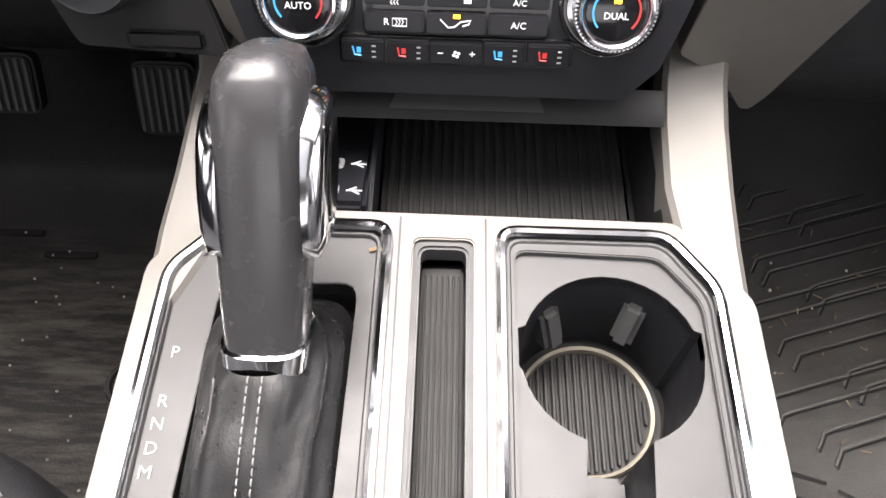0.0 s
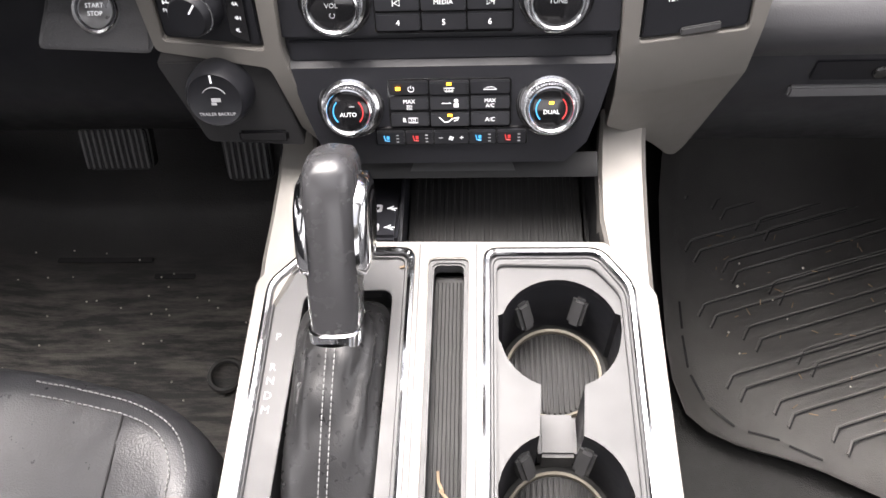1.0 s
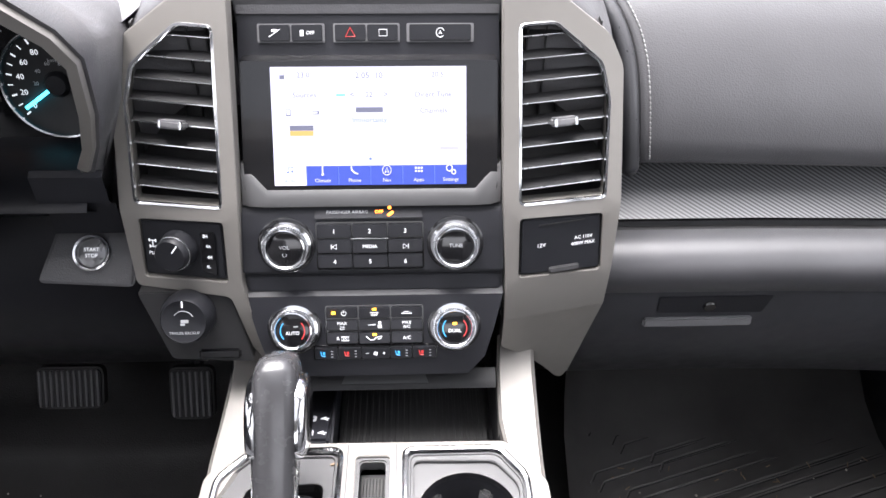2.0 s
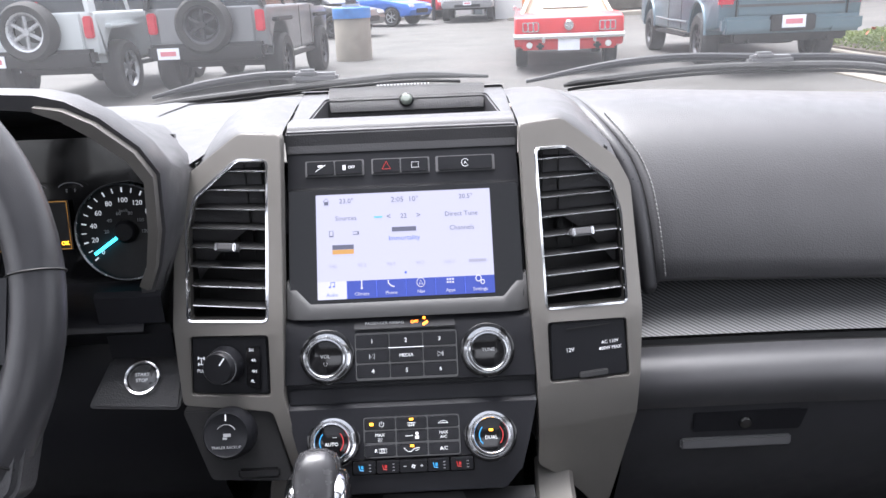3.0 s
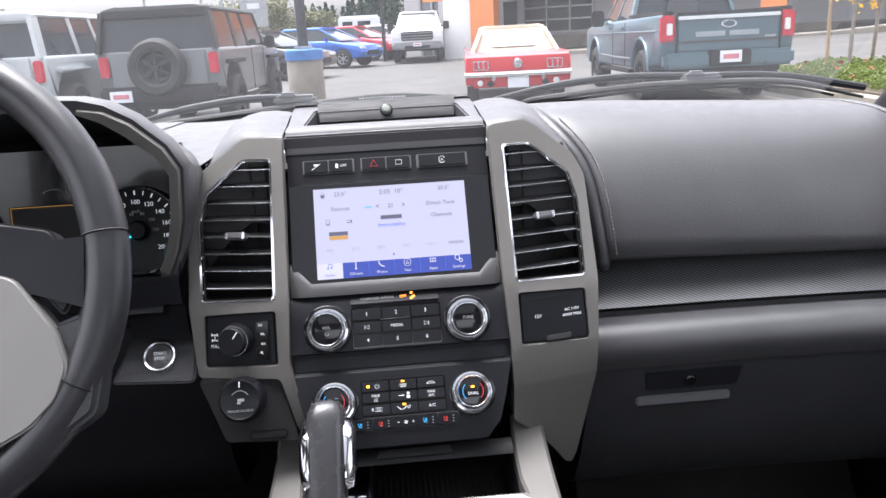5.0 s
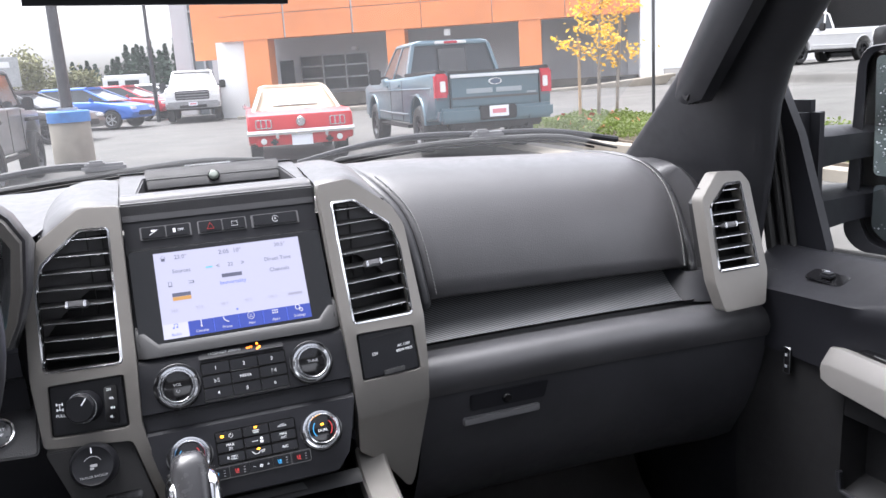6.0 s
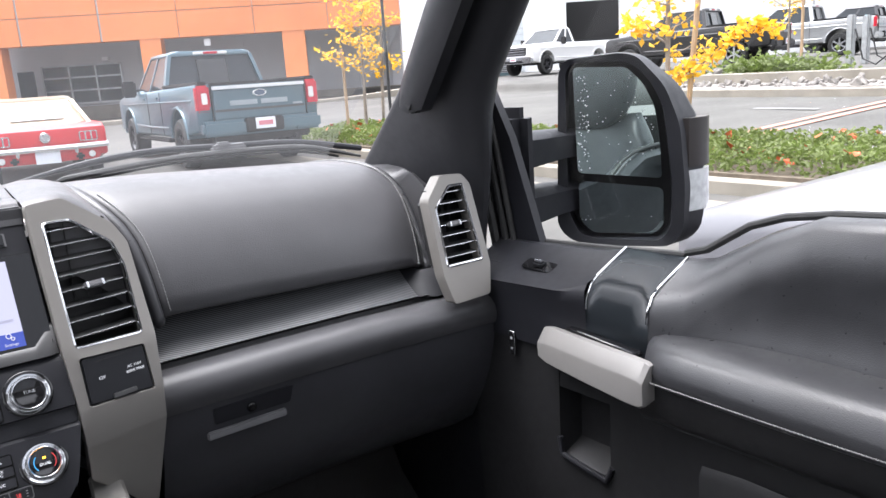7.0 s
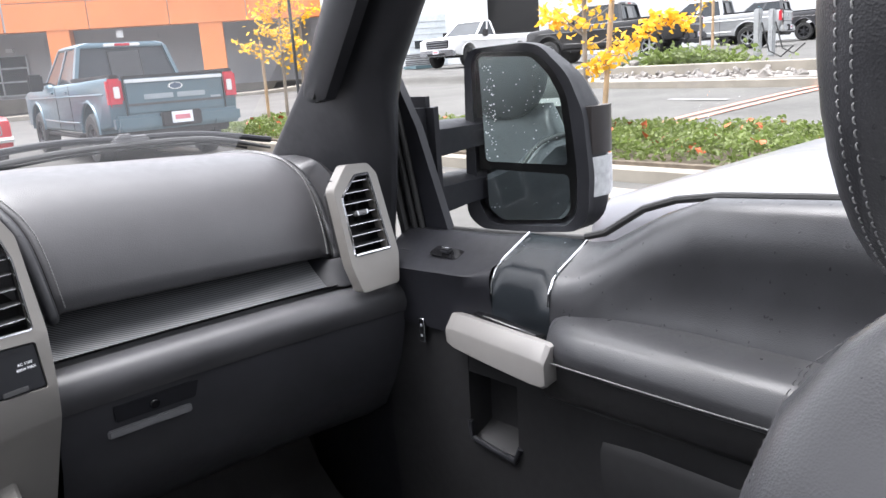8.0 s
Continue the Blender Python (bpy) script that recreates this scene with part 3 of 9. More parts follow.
for u, v, s, size, m in [(-0.65, 0.93, "23.0°", 0.0068, INK), (0.02, 0.925, "2:05  10°", 0.0075, INK), (0.72, 0.93, "20.5°", 0.0066, INK), (-0.66, 0.765, "Sources", 0.0066, INK),
                         (0.0, 0.765, "22", 0.0066, INK), (-0.17, 0.765, "<", 0.008, INK), (0.17, 0.765, ">", 0.008, INK), (0.66, 0.765, "Direct Tune", 0.0066, INK), (0.66, 0.63, "Channels", 0.0066, INK),
                         (0.0, 0.555, "Immortality", 0.0066, INKBLUE), (-0.82, 0.31, "540", 0.0050, INKLIGHT), (-0.49, 0.31, "97.3", 0.0050, INKLIGHT), (-0.16, 0.31, "98.9", 0.0050, INKLIGHT),
                         (0.17, 0.31, "99.7", 0.0050, INKLIGHT), (0.50, 0.31, "106.3", 0.0050, INKLIGHT)]:
    text(s, size, sp(u, v, 0.001), m, scr)
sbox(0.0, 0.64, 0.024, 0.0045, INK, name="caption_bar")
sbox(0.82, 0.31, 0.017, 0.003, INKLIGHT, name="caption_bar")
sbox(-0.70, 0.49, 0.021, 0.0045, INK, name="logo_bar")
sbox(-0.70, 0.445, 0.021, 0.0045, INKTAN, name="logo_bar")
sbox(0.0, 0.225, 0.002, 0.002, INKBLUE, name="page_dot")
sbox(-0.29, 0.765, 0.008, 0.0014, BLUEMARK, name="signal_mark")
sbox(-0.83, 0.62, 0.0042, 0.006, INK, name="bookmark")
sbox(-0.83, 0.623, 0.003, 0.0045, SCREEN, 0.0011, "bookmark_fill")
sbox(-0.55, 0.62, 0.006, 0.0032, INK, name="return_mark")
sbox(-0.56, 0.62, 0.005, 0.0018, SCREEN, 0.0011, "return_fill")
bm = bmesh.new()
tube(bm, [sp(-0.88 + a, 0.93 + b, 0.0012).translation for a, b in [(-0.035, 0.0), (0, 0.035), (0.035, 0.0)]], 0.0003, 4)
box(bm, sp(-0.88, 0.915, 0.001), 0.0042, 0.0035, 0.0002)
part("home_icon", bm, INK, scr)
# menu icons
bm = bmesh.new()
box(bm, sp(-0.86, 0.115, 0.001), 0.0018, 0.0014, 0.0002)
box(bm, sp(-0.815, 0.12, 0.001), 0.0018, 0.0014, 0.0002)
box(bm, sp(-0.85, 0.135, 0.001), 0.0005, 0.005, 0.0002)
box(bm, sp(-0.805, 0.138, 0.001), 0.0005, 0.005, 0.0002)
box(bm, sp(-0.827, 0.158, 0.001), 0.0045, 0.0006, 0.0002)
part("note_icon", bm, INKBLUE, scr)
bm = bmesh.new()
box(bm, sp(-0.5, 0.135, 0.001), 0.0012, 0.0075, 0.0002)
lathe(bm, [(0, 0.0002), (0.0012, 0.0002)], 12, sp(-0.5, 0.095, 0.001))
part("thermometer_icon", bm, SCREENTAB, scr)
bm = bmesh.new()
tube(bm, [sp(-0.167 + a, 0.125 + b, 0.001).translation for a, b in [(-0.035, 0.035), (-0.03, 0.005), (0.0, -0.02), (0.035, -0.03)]], 0.0007, 6)
part("phone_icon", bm, SCREENTAB, scr)
bm = bmesh.new()
tube(bm, [sp(0.167 + 0.045 * math.cos(a), 0.125 + 0.042 * math.sin(a), 0.001).translation for a in [i * math.pi / 8 for i in range(16)]], 0.0003, 4, True)
tube(bm, [sp(0.167 + a, 0.125 + b, 0.001).translation for a, b in [(-0.02, -0.022), (0, 0.026), (0.02, -0.022), (0, -0.01)]], 0.0003, 4, True)
part("compass_icon", bm, SCREENTAB, scr)
for i in range(3):
    for j in range(2):
        part("apps_dot", B(sp(0.5 + (i - 1) * 0.03, 0.115 + j * 0.028, 0.001), 0.0018, 0.0018, 0.0002), SCREENTAB, scr)
bm = bmesh.new()
for a0, b0, r0 in [(-0.015, 0.14, 0.030), (0.03, 0.105, 0.02)]:
    tube(bm, [sp(0.835 + a0 + r0 * math.cos(a), b0 + r0 * 0.93 * math.sin(a), 0.001).translation for a in [i * math.pi / 8 for i in range(16)]], 0.0005, 4, True)
part("settings_icon", bm, SCREENTAB, scr)
# shelf under the screen
bm = bmesh.new()
rings = []
for x, o, zt in [(-0.1175, -0.006, 1.298), (-0.108, -0.001, 1.292), (-0.094, 0.0, 1.2785), (0.094, 0.0, 1.2785), (0.108, -0.001, 1.292), (0.1175, -0.006, 1.298)]:
    e = (zt - 1.2785) * 0.51
    rings.append([(x, 0.362, 1.2635), (x, 0.3545 - o, 1.2660), (x, 0.3565 - o + e, zt - 0.005), (x, 0.3630 - o + e, zt), (x, 0.40, zt - 0.004), (x, 0.40, 1.2635)])
loft(bm, rings)
part("screen_shelf", bm, PLATE, stack, "satin grey shelf under the screen")


def key(x, z, w, h, d=0.0025, m=None, f=None, parent=None, name="button"):
    f = f or ctr
    return part(name, plate(rounded([(-w / 2, -h / 2), (w / 2, -h / 2), (w / 2, h / 2), (-w / 2, h / 2)], 0.0016, 3), [], d, on(f, x, z, d), bev=0.0007), m or SATIN, parent or stack)


# top row of buttons
for x0, x1 in [(-0.097, -0.0405), (-0.030, 0.026), (0.035, 0.092)]:
    key((x0 + x1) / 2, 1.3965, x1 - x0 + 0.003, 0.0165, 0.0016, RIMGREY, name="button_frame")
for x, w, s in [(-0.0830, 0.0272, "hill"), (-0.0545, 0.0272, "OFF"), (-0.0163, 0.0272, "tri"), (0.0122, 0.0272, "cam"), (0.0635, 0.055, "A")]:
    k = key(x, 1.3965, w, 0.0142, 0.003)
    if s == "OFF":
        text("OFF", 0.0042, on(ctr, x + 0.003, 1.3965, 0.0033), PRINT, k)
        part("mark", B(on(ctr, x - 0.0045, 1.3965, 0.0032), 0.003, 0.005, 0.0002), PRINT, k)
    elif s == "tri":
        bm = bmesh.new()
        tube(bm, [on(ctr, x + a, 1.3965 + b, 0.0033).translation for a, b in [(-0.0042, -0.003), (0.0042, -0.003), (0, 0.0042)]], 0.0005, 4, True)
        part("warning_mark", bm, REDMARK, k)
    elif s == "cam":
        bm = bmesh.new()
        tube(bm, [on(ctr, x + a, 1.3965 + b, 0.0033).translation for a, b in [(-0.003, -0.0025), (0.004, -0.0025), (0.004, 0.0025), (-0.003, 0.0025)]], 0.0003, 4, True)
        part("mark", bm, PRINT, k)
    elif s == "A":
        text("A", 0.0042, on(ctr, x, 1.3965, 0.0033), PRINT, k)
        bm = bmesh.new()
        tube(bm, [on(ctr, x + 0.0036 * math.cos(a), 1.3965 + 0.0036 * math.sin(a), 0.0033).translation for a in [0.4 + i * 0.4 for i in range(14)]], 0.0003, 4)
        part("mark", bm, PRINT, k)
    else:
        bm = bmesh.new()
        tube(bm, [on(ctr, x + a, 1.3965 + b, 0.0033).translation for a, b in [(-0.005, -0.003), (0, 0.0), (0.005, 0.003)]], 0.0003, 4)
        box(bm, on(ctr, x, 1.3985, 0.0032), 0.005, 0.002, 0.0002)
        part("mark", bm, PRINT, k)
# air bag indicator
ab = key(-0.0035, 1.2585, 0.098, 0.0125, 0.001, PLASTIC, name="airbag_indicator")
text("PASSENGER AIRBAG", 0.0042, on(ctr, -0.023, 1.2585, 0.0014), PRINTDIM, ab)
text("OFF", 0.0044, on(ctr, 0.006, 1.2585, 0.0014), ORANGE, ab)
bm = bmesh.new()
lathe(bm, [(0, 0.0002), (0.0016, 0.0002)], 10, on(ctr, 0.0155, 1.261, 0.0012))
box(bm, on(ctr, 0.0165, 1.2575, 0.0012) @ pose(0, 0, 0, 0, 0, 35), 0.006, 0.0024, 0.0002)
part("seat_mark", bm, ORANGE, ab)


def dial(x, z, r, label, ring=True):
    """A round control: knurled bright ring with a dark face."""
    M = on(ctr, x, z, 0.0)
    k = part("knob", lathe(bmesh.new(), [(r + 0.0045, 0.0), (r + 0.0045, 0.001), (r + 0.003, 0.002), (r + 0.001, 0.002)], 48, M), GLOSS, stack, label)
    bm = bmesh.new()
    prof = [(r + 0.0012, 0.0005), (r + 0.0008, 0.004), (r - 0.0015, 0.0045), (r - 0.0024, 0.0145), (r - 0.0032, 0.0165), (r - 0.0044, 0.0168), (r - 0.0054, 0.0158), (r - 0.0060, 0.0140)]
    lathe(bm, prof, 56, M)
    part("knob_ring", bm, CHROME, k, "polished bright ring")
    bm = bmesh.new()
    for i in range(60):
        a = 2 * math.pi * i / 60
        box(bm, M @ pose(0, 0, 0, 0, 0, math.degrees(a)) @ T(r - 0.0018, 0, 0.0095), 0.0009, 0.0011, 0.009)
    part("knurling", bm, CHROMESOFT, k)
    part("knob_face", lathe(bmesh.new(), [(0, 0.0146), (r - 0.0075, 0.0145), (r - 0.0055, 0.0138)], 40, M), GLOSS, k, "gloss black face")
    return k, M


for x, z, s in [(-0.0795, 1.2310, "VOL"), (0.0755, 1.2310, "TUNE")]:
    k, M = dial(x, z, 0.0218, "round audio knob with a bright ring")
    text(s, 0.0048, M @ T(0, 0.0015, 0.0150), PRINTDIM, k)
    if s == "VOL":
        bm = bmesh.new()
        tube(bm, [(M @ T(0.0018 * math.cos(a), -0.0052 + 0.0018 * math.sin(a), 0.0150)).translation for a in [2.1 + i * 0.45 for i in range(12)]], 0.0002, 4)
        part("power_mark", bm, PRINTDIM, k)
for x, s in [(-0.0765, "AUTO"), (0.0745, "DUAL")]:
    k, M = dial(x, 1.1555, 0.0212, "round climate knob with a bright ring")
    text(s, 0.0046, M @ T(0, -0.0022, 0.0150), PRINT, k)
    for sgn, m in ((-1, BLUEMARK), (1, REDMARK)):
        bm = bmesh.new()
        tube(bm, [(M @ T(sgn * 0.0112 * math.cos(a), 0.0112 * math.sin(a), 0.0150)).translation for a in [-0.75 + 0.15 * i for i in range(11)]], 0.0006, 4)
        part("heat_arc", bm, m, k)
    if s == "DUAL":
        part("lamp", B(M @ T(0, 0.0048, 0.0150), 0.0034, 0.002, 0.0004), AMBER, k)
    else:
        part("mark", B(M @ T(0.003, 0.0042, 0.0150), 0.004, 0.0006, 0.0003), PRINTDIM, k)
# audio keypad
part("keypad_frame", plate(rounded([(-0.0525, 1.2085), (0.0465, 1.2085), (0.0465, 1.2515), (-0.0525, 1.2515)], 0.003, 3), [], 0.002, fmap=bend(lambda x, z: ctr(x, z) - 0.0008)), GLOSS, stack, "gloss black keypad surround")
for j, (z, row) in enumerate([(1.2435, "123"), (1.230, "<M>"), (1.2165, "456")]):
    for i, c in enumerate(row):
        w = 0.0315
        k = key(-0.003 + (i - 1) * 0.0325, z, w, 0.0125, 0.0032 if c != "M" else 0.0042)
        Mk = on(ctr, -0.003 + (i - 1) * 0.0325, z, 0.0046)
        if c.isdigit():
            text(c, 0.0058, Mk, PRINT, k)
        elif c == "M":
            text("MEDIA", 0.0046, Mk, PRINT, k)
        else:
            bm = bmesh.new()
            sg = 1 if c == ">" else -1
            tube(bm, [(Mk @ T(sg * a, b, 0)).translation for a, b in [(-0.002, -0.0022), (0.002, 0), (-0.002, 0.0022)]], 0.0003, 4, True)
            box(bm, Mk @ T(sg * 0.0028, 0, 0), 0.0005, 0.0044, 0.0002)
            part("skip_mark", bm, PRINT, k)
part("keypad_edge", B(on(ctr, -0.003, 1.2372, 0.0042), 0.034, 0.0006, 0.0006), CHROME, stack)
# climate keypad: three by three
part("keypad_frame", plate(rounded([(-0.0475, 1.1405), (0.0455, 1.1405), (0.0455, 1.1755), (-0.0475, 1.1755)], 0.003, 3), [], 0.002, fmap=bend(lambda x, z: ctr(x, z) - 0.0008)), GLOSS, stack, "gloss black keypad surround")


def wave_mark(bm, M, w=0.006):
    for i in range(3):
        tube(bm, [(M @ T(-w / 2 + w / 2 * i, -0.002 + 0.0012 * j, 0)).translation + (M.to_3x3() @ Vector((0.0004 * (-1) ** j, 0, 0))) for j in range(4)], 0.00025, 4)


for j, z in enumerate([1.169, 1.1575, 1.146]):
    for i in range(3):
        x = -0.001 + (i - 1) * 0.0305
        k = key(x, z, 0.0292, 0.0106, 0.003 if i != 1 else 0.004)
        Mk = on(ctr, x, z, 0.0044)
        bm = bmesh.new()
        tag = (j, i)
        if tag == (0, 0):
            tube(bm, [(Mk @ T(0.002 + 0.0022 * math.cos(a), 0.0022 * math.sin(a), 0)).translation for a in [2.1 + q * 0.42 for q in range(13)]], 0.0003, 4)
            box(bm, Mk @ T(0.002, 0.0016, 0), 0.0005, 0.0026, 0.0002)
            part("lamp", B(Mk @ T(-0.0078, 0.0005, 0), 0.0034, 0.0024, 0.0004), AMBER, k)
        elif tag == (0, 1):
            tube(bm, [(Mk @ T(a, b, 0)).translation for a, b in [(-0.004, 0.0005), (-0.003, -0.002), (0.003, -0.002), (0.004, 0.0005)]], 0.0003, 4, True)
            wave_mark(bm, Mk @ T(0, -0.001, 0), 0.004)
            part("lamp", B(Mk @ T(0, 0.0038, 0), 0.0034, 0.0018, 0.0004), AMBER, k)
        elif tag == (0, 2):
            tube(bm, [(Mk @ T(a, b, 0)).translation for a, b in [(-0.005, -0.001), (-0.002, 0.0008), (0.002, 0.001), (0.005, -0.001)]], 0.0003, 4, True)
        elif tag == (1, 0):
            text("MAX", 0.0043, Mk @ T(0, 0.0016, 0), PRINT, k)
            wave_mark(bm, Mk @ T(0, -0.0026, 0), 0.003)
        elif tag == (1, 1):
            lathe(bm, [(0, 0.0002), (0.0016, 0.0002)], 10, Mk @ T(0.005, 0.002, 0))
            box(bm, Mk @ T(0.005, -0.0016, 0), 0.0036, 0.003, 0.0002, 0.0)
            tube(bm, [(Mk @ T(a, b, 0)).translation for a, b in [(-0.006, 0), (0.001, 0), (-0.001, 0.0013), (0.001, 0), (-0.001, -0.0013)]], 0.0003, 4)
        elif tag == (1, 2):
            text("MAX", 0.0040, Mk @ T(0, 0.0018, 0), PRINT, k)
            text("A/C", 0.0040, Mk @ T(0, -0.0022, 0), PRINT, k)
        elif tag == (2, 0):
            text("R", 0.0046, Mk @ T(-0.004, 0, 0), PRINT, k)
            tube(bm, [(Mk @ T(a, b, 0)).translation for a, b in [(-0.001, -0.0018), (0.006, -0.0018), (0.006, 0.0018), (-0.001, 0.0018)]], 0.0003, 4, True)
            wave_mark(bm, Mk @ T(0.0025, -0.0002, 0), 0.003)
        elif tag == (2, 1):
            tube(bm, [(Mk @ T(a, b, 0)).translation for a, b in [(-0.008, 0.002), (-0.004, -0.0018), (-0.001, -0.0015), (0.002, 0.001), (0.007, 0.0018), (0.006, 0.0), (0.003, -0.001)]], 0.0004, 4)
            part("lamp", B(Mk @ T(0, 0.0036, 0), 0.0034, 0.0018, 0.0004), AMBER, k)
        else:
            text("A/C", 0.0046, Mk, PRINT, k)
        if len(bm.verts):
            part("mark", bm, PRINT, k)
        else:
            bm.free()
# seat heating row
part("keypad_frame", plate(rounded([(-0.0595, 1.1255), (0.0580, 1.1255), (0.0580, 1.1395), (-0.0595, 1.1395)], 0.002, 3), [], 0.002, fmap=bend(lambda x, z: ctr(x, z) - 0.0006)), GLOSS, stack, "gloss black keypad surround")
for x, w, s in [(-0.0475, 0.0215, "b"), (-0.025, 0.0215, "r"), (-0.0005, 0.0265, "fan"), (0.0235, 0.0205, "b"), (0.046, 0.0215, "r")]:
    k = key(x, 1.1325, w, 0.0118, 0.003)
    Mk = on(ctr, x - 0.003, 1.1325, 0.0033)
    if s == "fan":
        text("−", 0.006, Mk @ T(-0.005, 0, 0), PRINT, k)
        text("+", 0.006, Mk @ T(0.011, 0, 0), PRINT, k)
        bm = bmesh.new()
        for q in range(4):
            a = q * math.pi / 2 + 0.4
            lathe(bm, [(0, 0.0002), (0.0009, 0.0002)], 8, Mk @ T(0.003 + 0.0013 * math.cos(a), 0.0013 * math.sin(a), 0))
        part("fan_mark", bm, PRINT, k)
    else:
        bm = bmesh.new()
        tube(bm, [(Mk @ T(a, b, 0)).translation for a, b in [(-0.002, 0.0026), (-0.0012, -0.0018), (0.0022, -0.0022)]], 0.0005, 4)
        box(bm, Mk @ T(0.001, 0.0008, 0), 0.0022, 0.003, 0.0002)
        part("seat_mark", bm, BLUEMARK if s == "b" else REDMARK, k)
        for q in range(3):
            part("level_dot", B(Mk @ T(0.0085, -0.003 + 0.003 * q, 0), 0.002, 0.0008, 0.0002), PRINTDIM, k)

# ---- stack side bezels ----
VENT_R = [(0.131, 1.413), (0.163, 1.413), (0.207, 1.378), (0.2155, 1.348), (0.2155, 1.265), (0.134, 1.268)]
PANEL_R = [(0.134, 1.2565), (0.214, 1.2515), (0.2165, 1.195), (0.135, 1.199)]


def mirror(poly):
    return [(-x, z) for x, z in poly][::-1]


def bezel(s):
    t = thing("stack_bezel", (0.17 * s, 0.36, 1.08), "satin silver bezel framing a vent and a panel", "trim", "stack bezels")
    if s > 0:
        outer = [(0.1165, 1.437), (0.16, 1.440), (0.214, 1.400), (0.2275, 1.374), (0.2315, 1.262), (0.228, 1.199), (0.2235, 1.150), (0.217, 1.110), (0.211, 1.070), (0.2055, 1.035), (0.200, 1.022), (0.192, 1.026), (0.175, 1.052), (0.155, 1.078), (0.124, 1.106), (0.123, 1.150), (0.1225, 1.2), (0.1185, 1.276)]
    else:
        outer = [(-0.1185, 1.276), (-0.122, 1.2), (-0.107, 1.13), (-0.098, 1.085), (-0.110, 1.08), (-0.118, 1.125), (-0.134, 1.184), (-0.226, 1.184), (-0.2315, 1.262), (-0.2275, 1.374), (-0.214, 1.400), (-0.16, 1.438), (-0.1165, 1.437)]
    v = rounded(VENT_R if s > 0 else mirror(VENT_R), 0.004, 3)
    p = rounded(PANEL_R if s > 0 else mirror(PANEL_R), 0.004, 3)
    part("bezel_frame", plate(rounded(outer, 0.006, 3), [v, p], 0.020, fmap=bend(bez, 1.0, -0.12), bev=0.003, seg=3), SILVER, t, angle=32)
    # chrome line round the vent
    bm = bmesh.new()
    loop = rounded(VENT_R if s > 0 else mirror(VENT_R), 0.005, 3)
    tube(bm, [(x, bez(x, z) + 0.0015, z) for x, z in loop], 0.0022, 6, True)
    part("chrome_line", bm, CHROME, t)
    return t


def vent(s, poly, f, name_group, depth=0.05, slats=8, tabz=None):
    xs_, zs_ = [p[0] for p in poly], [p[1] for p in poly]
    cx, cz = sum(xs_) / len(xs_), sum(zs_) / len(zs_)
    t = thing("air_vent", (cx, f(cx, cz), min(zs_)), "black louvred air vent with bright slat edges", "air vent", name_group)
    # duct behind the louvres
    big = [(cx + (x - cx) * 1.04, cz + (z - cz) * 1.03) for x, z in poly]
    bm = bmesh.new()
    loft(bm, [[(x, f(x, z) + 0.004, z) for x, z in big], [(x, f(x, z) + depth, z) for x, z in big]], True, False)
    bm.faces.new([bm.verts.new((x, f(x, z) + depth, z)) for x, z in big])
    part("duct", bm, DARK, t)
    z0, z1 = min(zs_), max(zs_)

    def span(z):
        hits = []
        for (xa, za), (xb, zb) in zip(poly, poly[1:] + poly[:1]):
            if (za - z) * (zb - z) < 0:
                hits.append(xa + (xb - xa) * (z - za) / (zb - za))
        return (min(hits), max(hits)) if len(hits) > 1 else None
    for i in range(slats):
        z = z0 + (z1 - z0) * (i + 0.75) / (slats + 0.35)
        sp_ = span(z)
        if not sp_:
            continue
        a, b = sp_[0] + 0.003, sp_[1] - 0.003
        ya, yb = f(a, z) + 0.006, f(b, z) + 0.006
        bm = bmesh.new()
        prof = [(0.0, 0.0004), (0.004, 0.0010), (0.014, 0.0025), (0.015, 0.0015), (0.006, -0.0006), (0.0005, -0.0008)]
        loft(bm, [[(a, ya + q[0], z + q[1]) for q in prof], [(b, yb + q[0], z + q[1]) for q in prof]])
        sl = part("slat", bm, LOUVRE, t)
        bm = bmesh.new()
        tube(bm, [(a, ya, z), (b, yb, z)], 0.0008, 6)
        part("slat_edge", bm, CHROMESOFT, sl, "bright edge")
    for q in range(5):
        x = min(xs_) + (max(xs_) - min(xs_)) * (q + 0.5) / 5
        part("vane", B(T(x, f(x, cz) + 0.040, cz), 0.0012, 0.012, (z1 - z0) * 0.82), DARK, t)
    # thumb tab
    zt = tabz or cz
    x = cx - 0.004 * s
    bm = box(bmesh.new(), on(f, x, zt, 0.0) @ T(0, 0, -0.002), 0.024, 0.008, 0.012, 0.002)
    tb = part("tab", bm, RIMGREY, t, "slider tab")
    bm = bmesh.new()
    for dx in (-0.0095, 0.0095):
        box(bm, on(f, x + dx, zt, 0.0035), 0.003, 0.008, 0.004, 0.001)
    part("tab_end", bm, CHROME, tb)
    return t


for s in (1, -1):
    bezel(s)
    vent(s, VENT_R if s > 0 else mirror(VENT_R), bez, "dash vents", tabz=1.334)
# power socket door
sock = thing("socket_panel", (0.175, 0.35, 1.195), "black power socket panel with a hinged cover", "panel")
pan = part("panel", plate(rounded([(0.1365, 1.2545), (0.212, 1.2497), (0.2143, 1.197), (0.1372, 1.201)], 0.003, 3), [], 0.02, fmap=bend(lambda x, z: bez(x, z) + 0.0015), bev=0.001), SATIN, sock)
part("backing", plate([(0.133, 1.258), (0.216, 1.253), (0.218, 1.193), (0.133, 1.197)], [], 0.01, fmap=bend(lambda x, z: bez(x, z) + 0.006)), DARK, sock)
text("12V", 0.0055, on(bez, 0.156, 1.2275, -0.0009), PRINT, pan)
text("AC 110V", 0.0048, on(bez, 0.197, 1.2305, -0.0009), PRINT, pan)
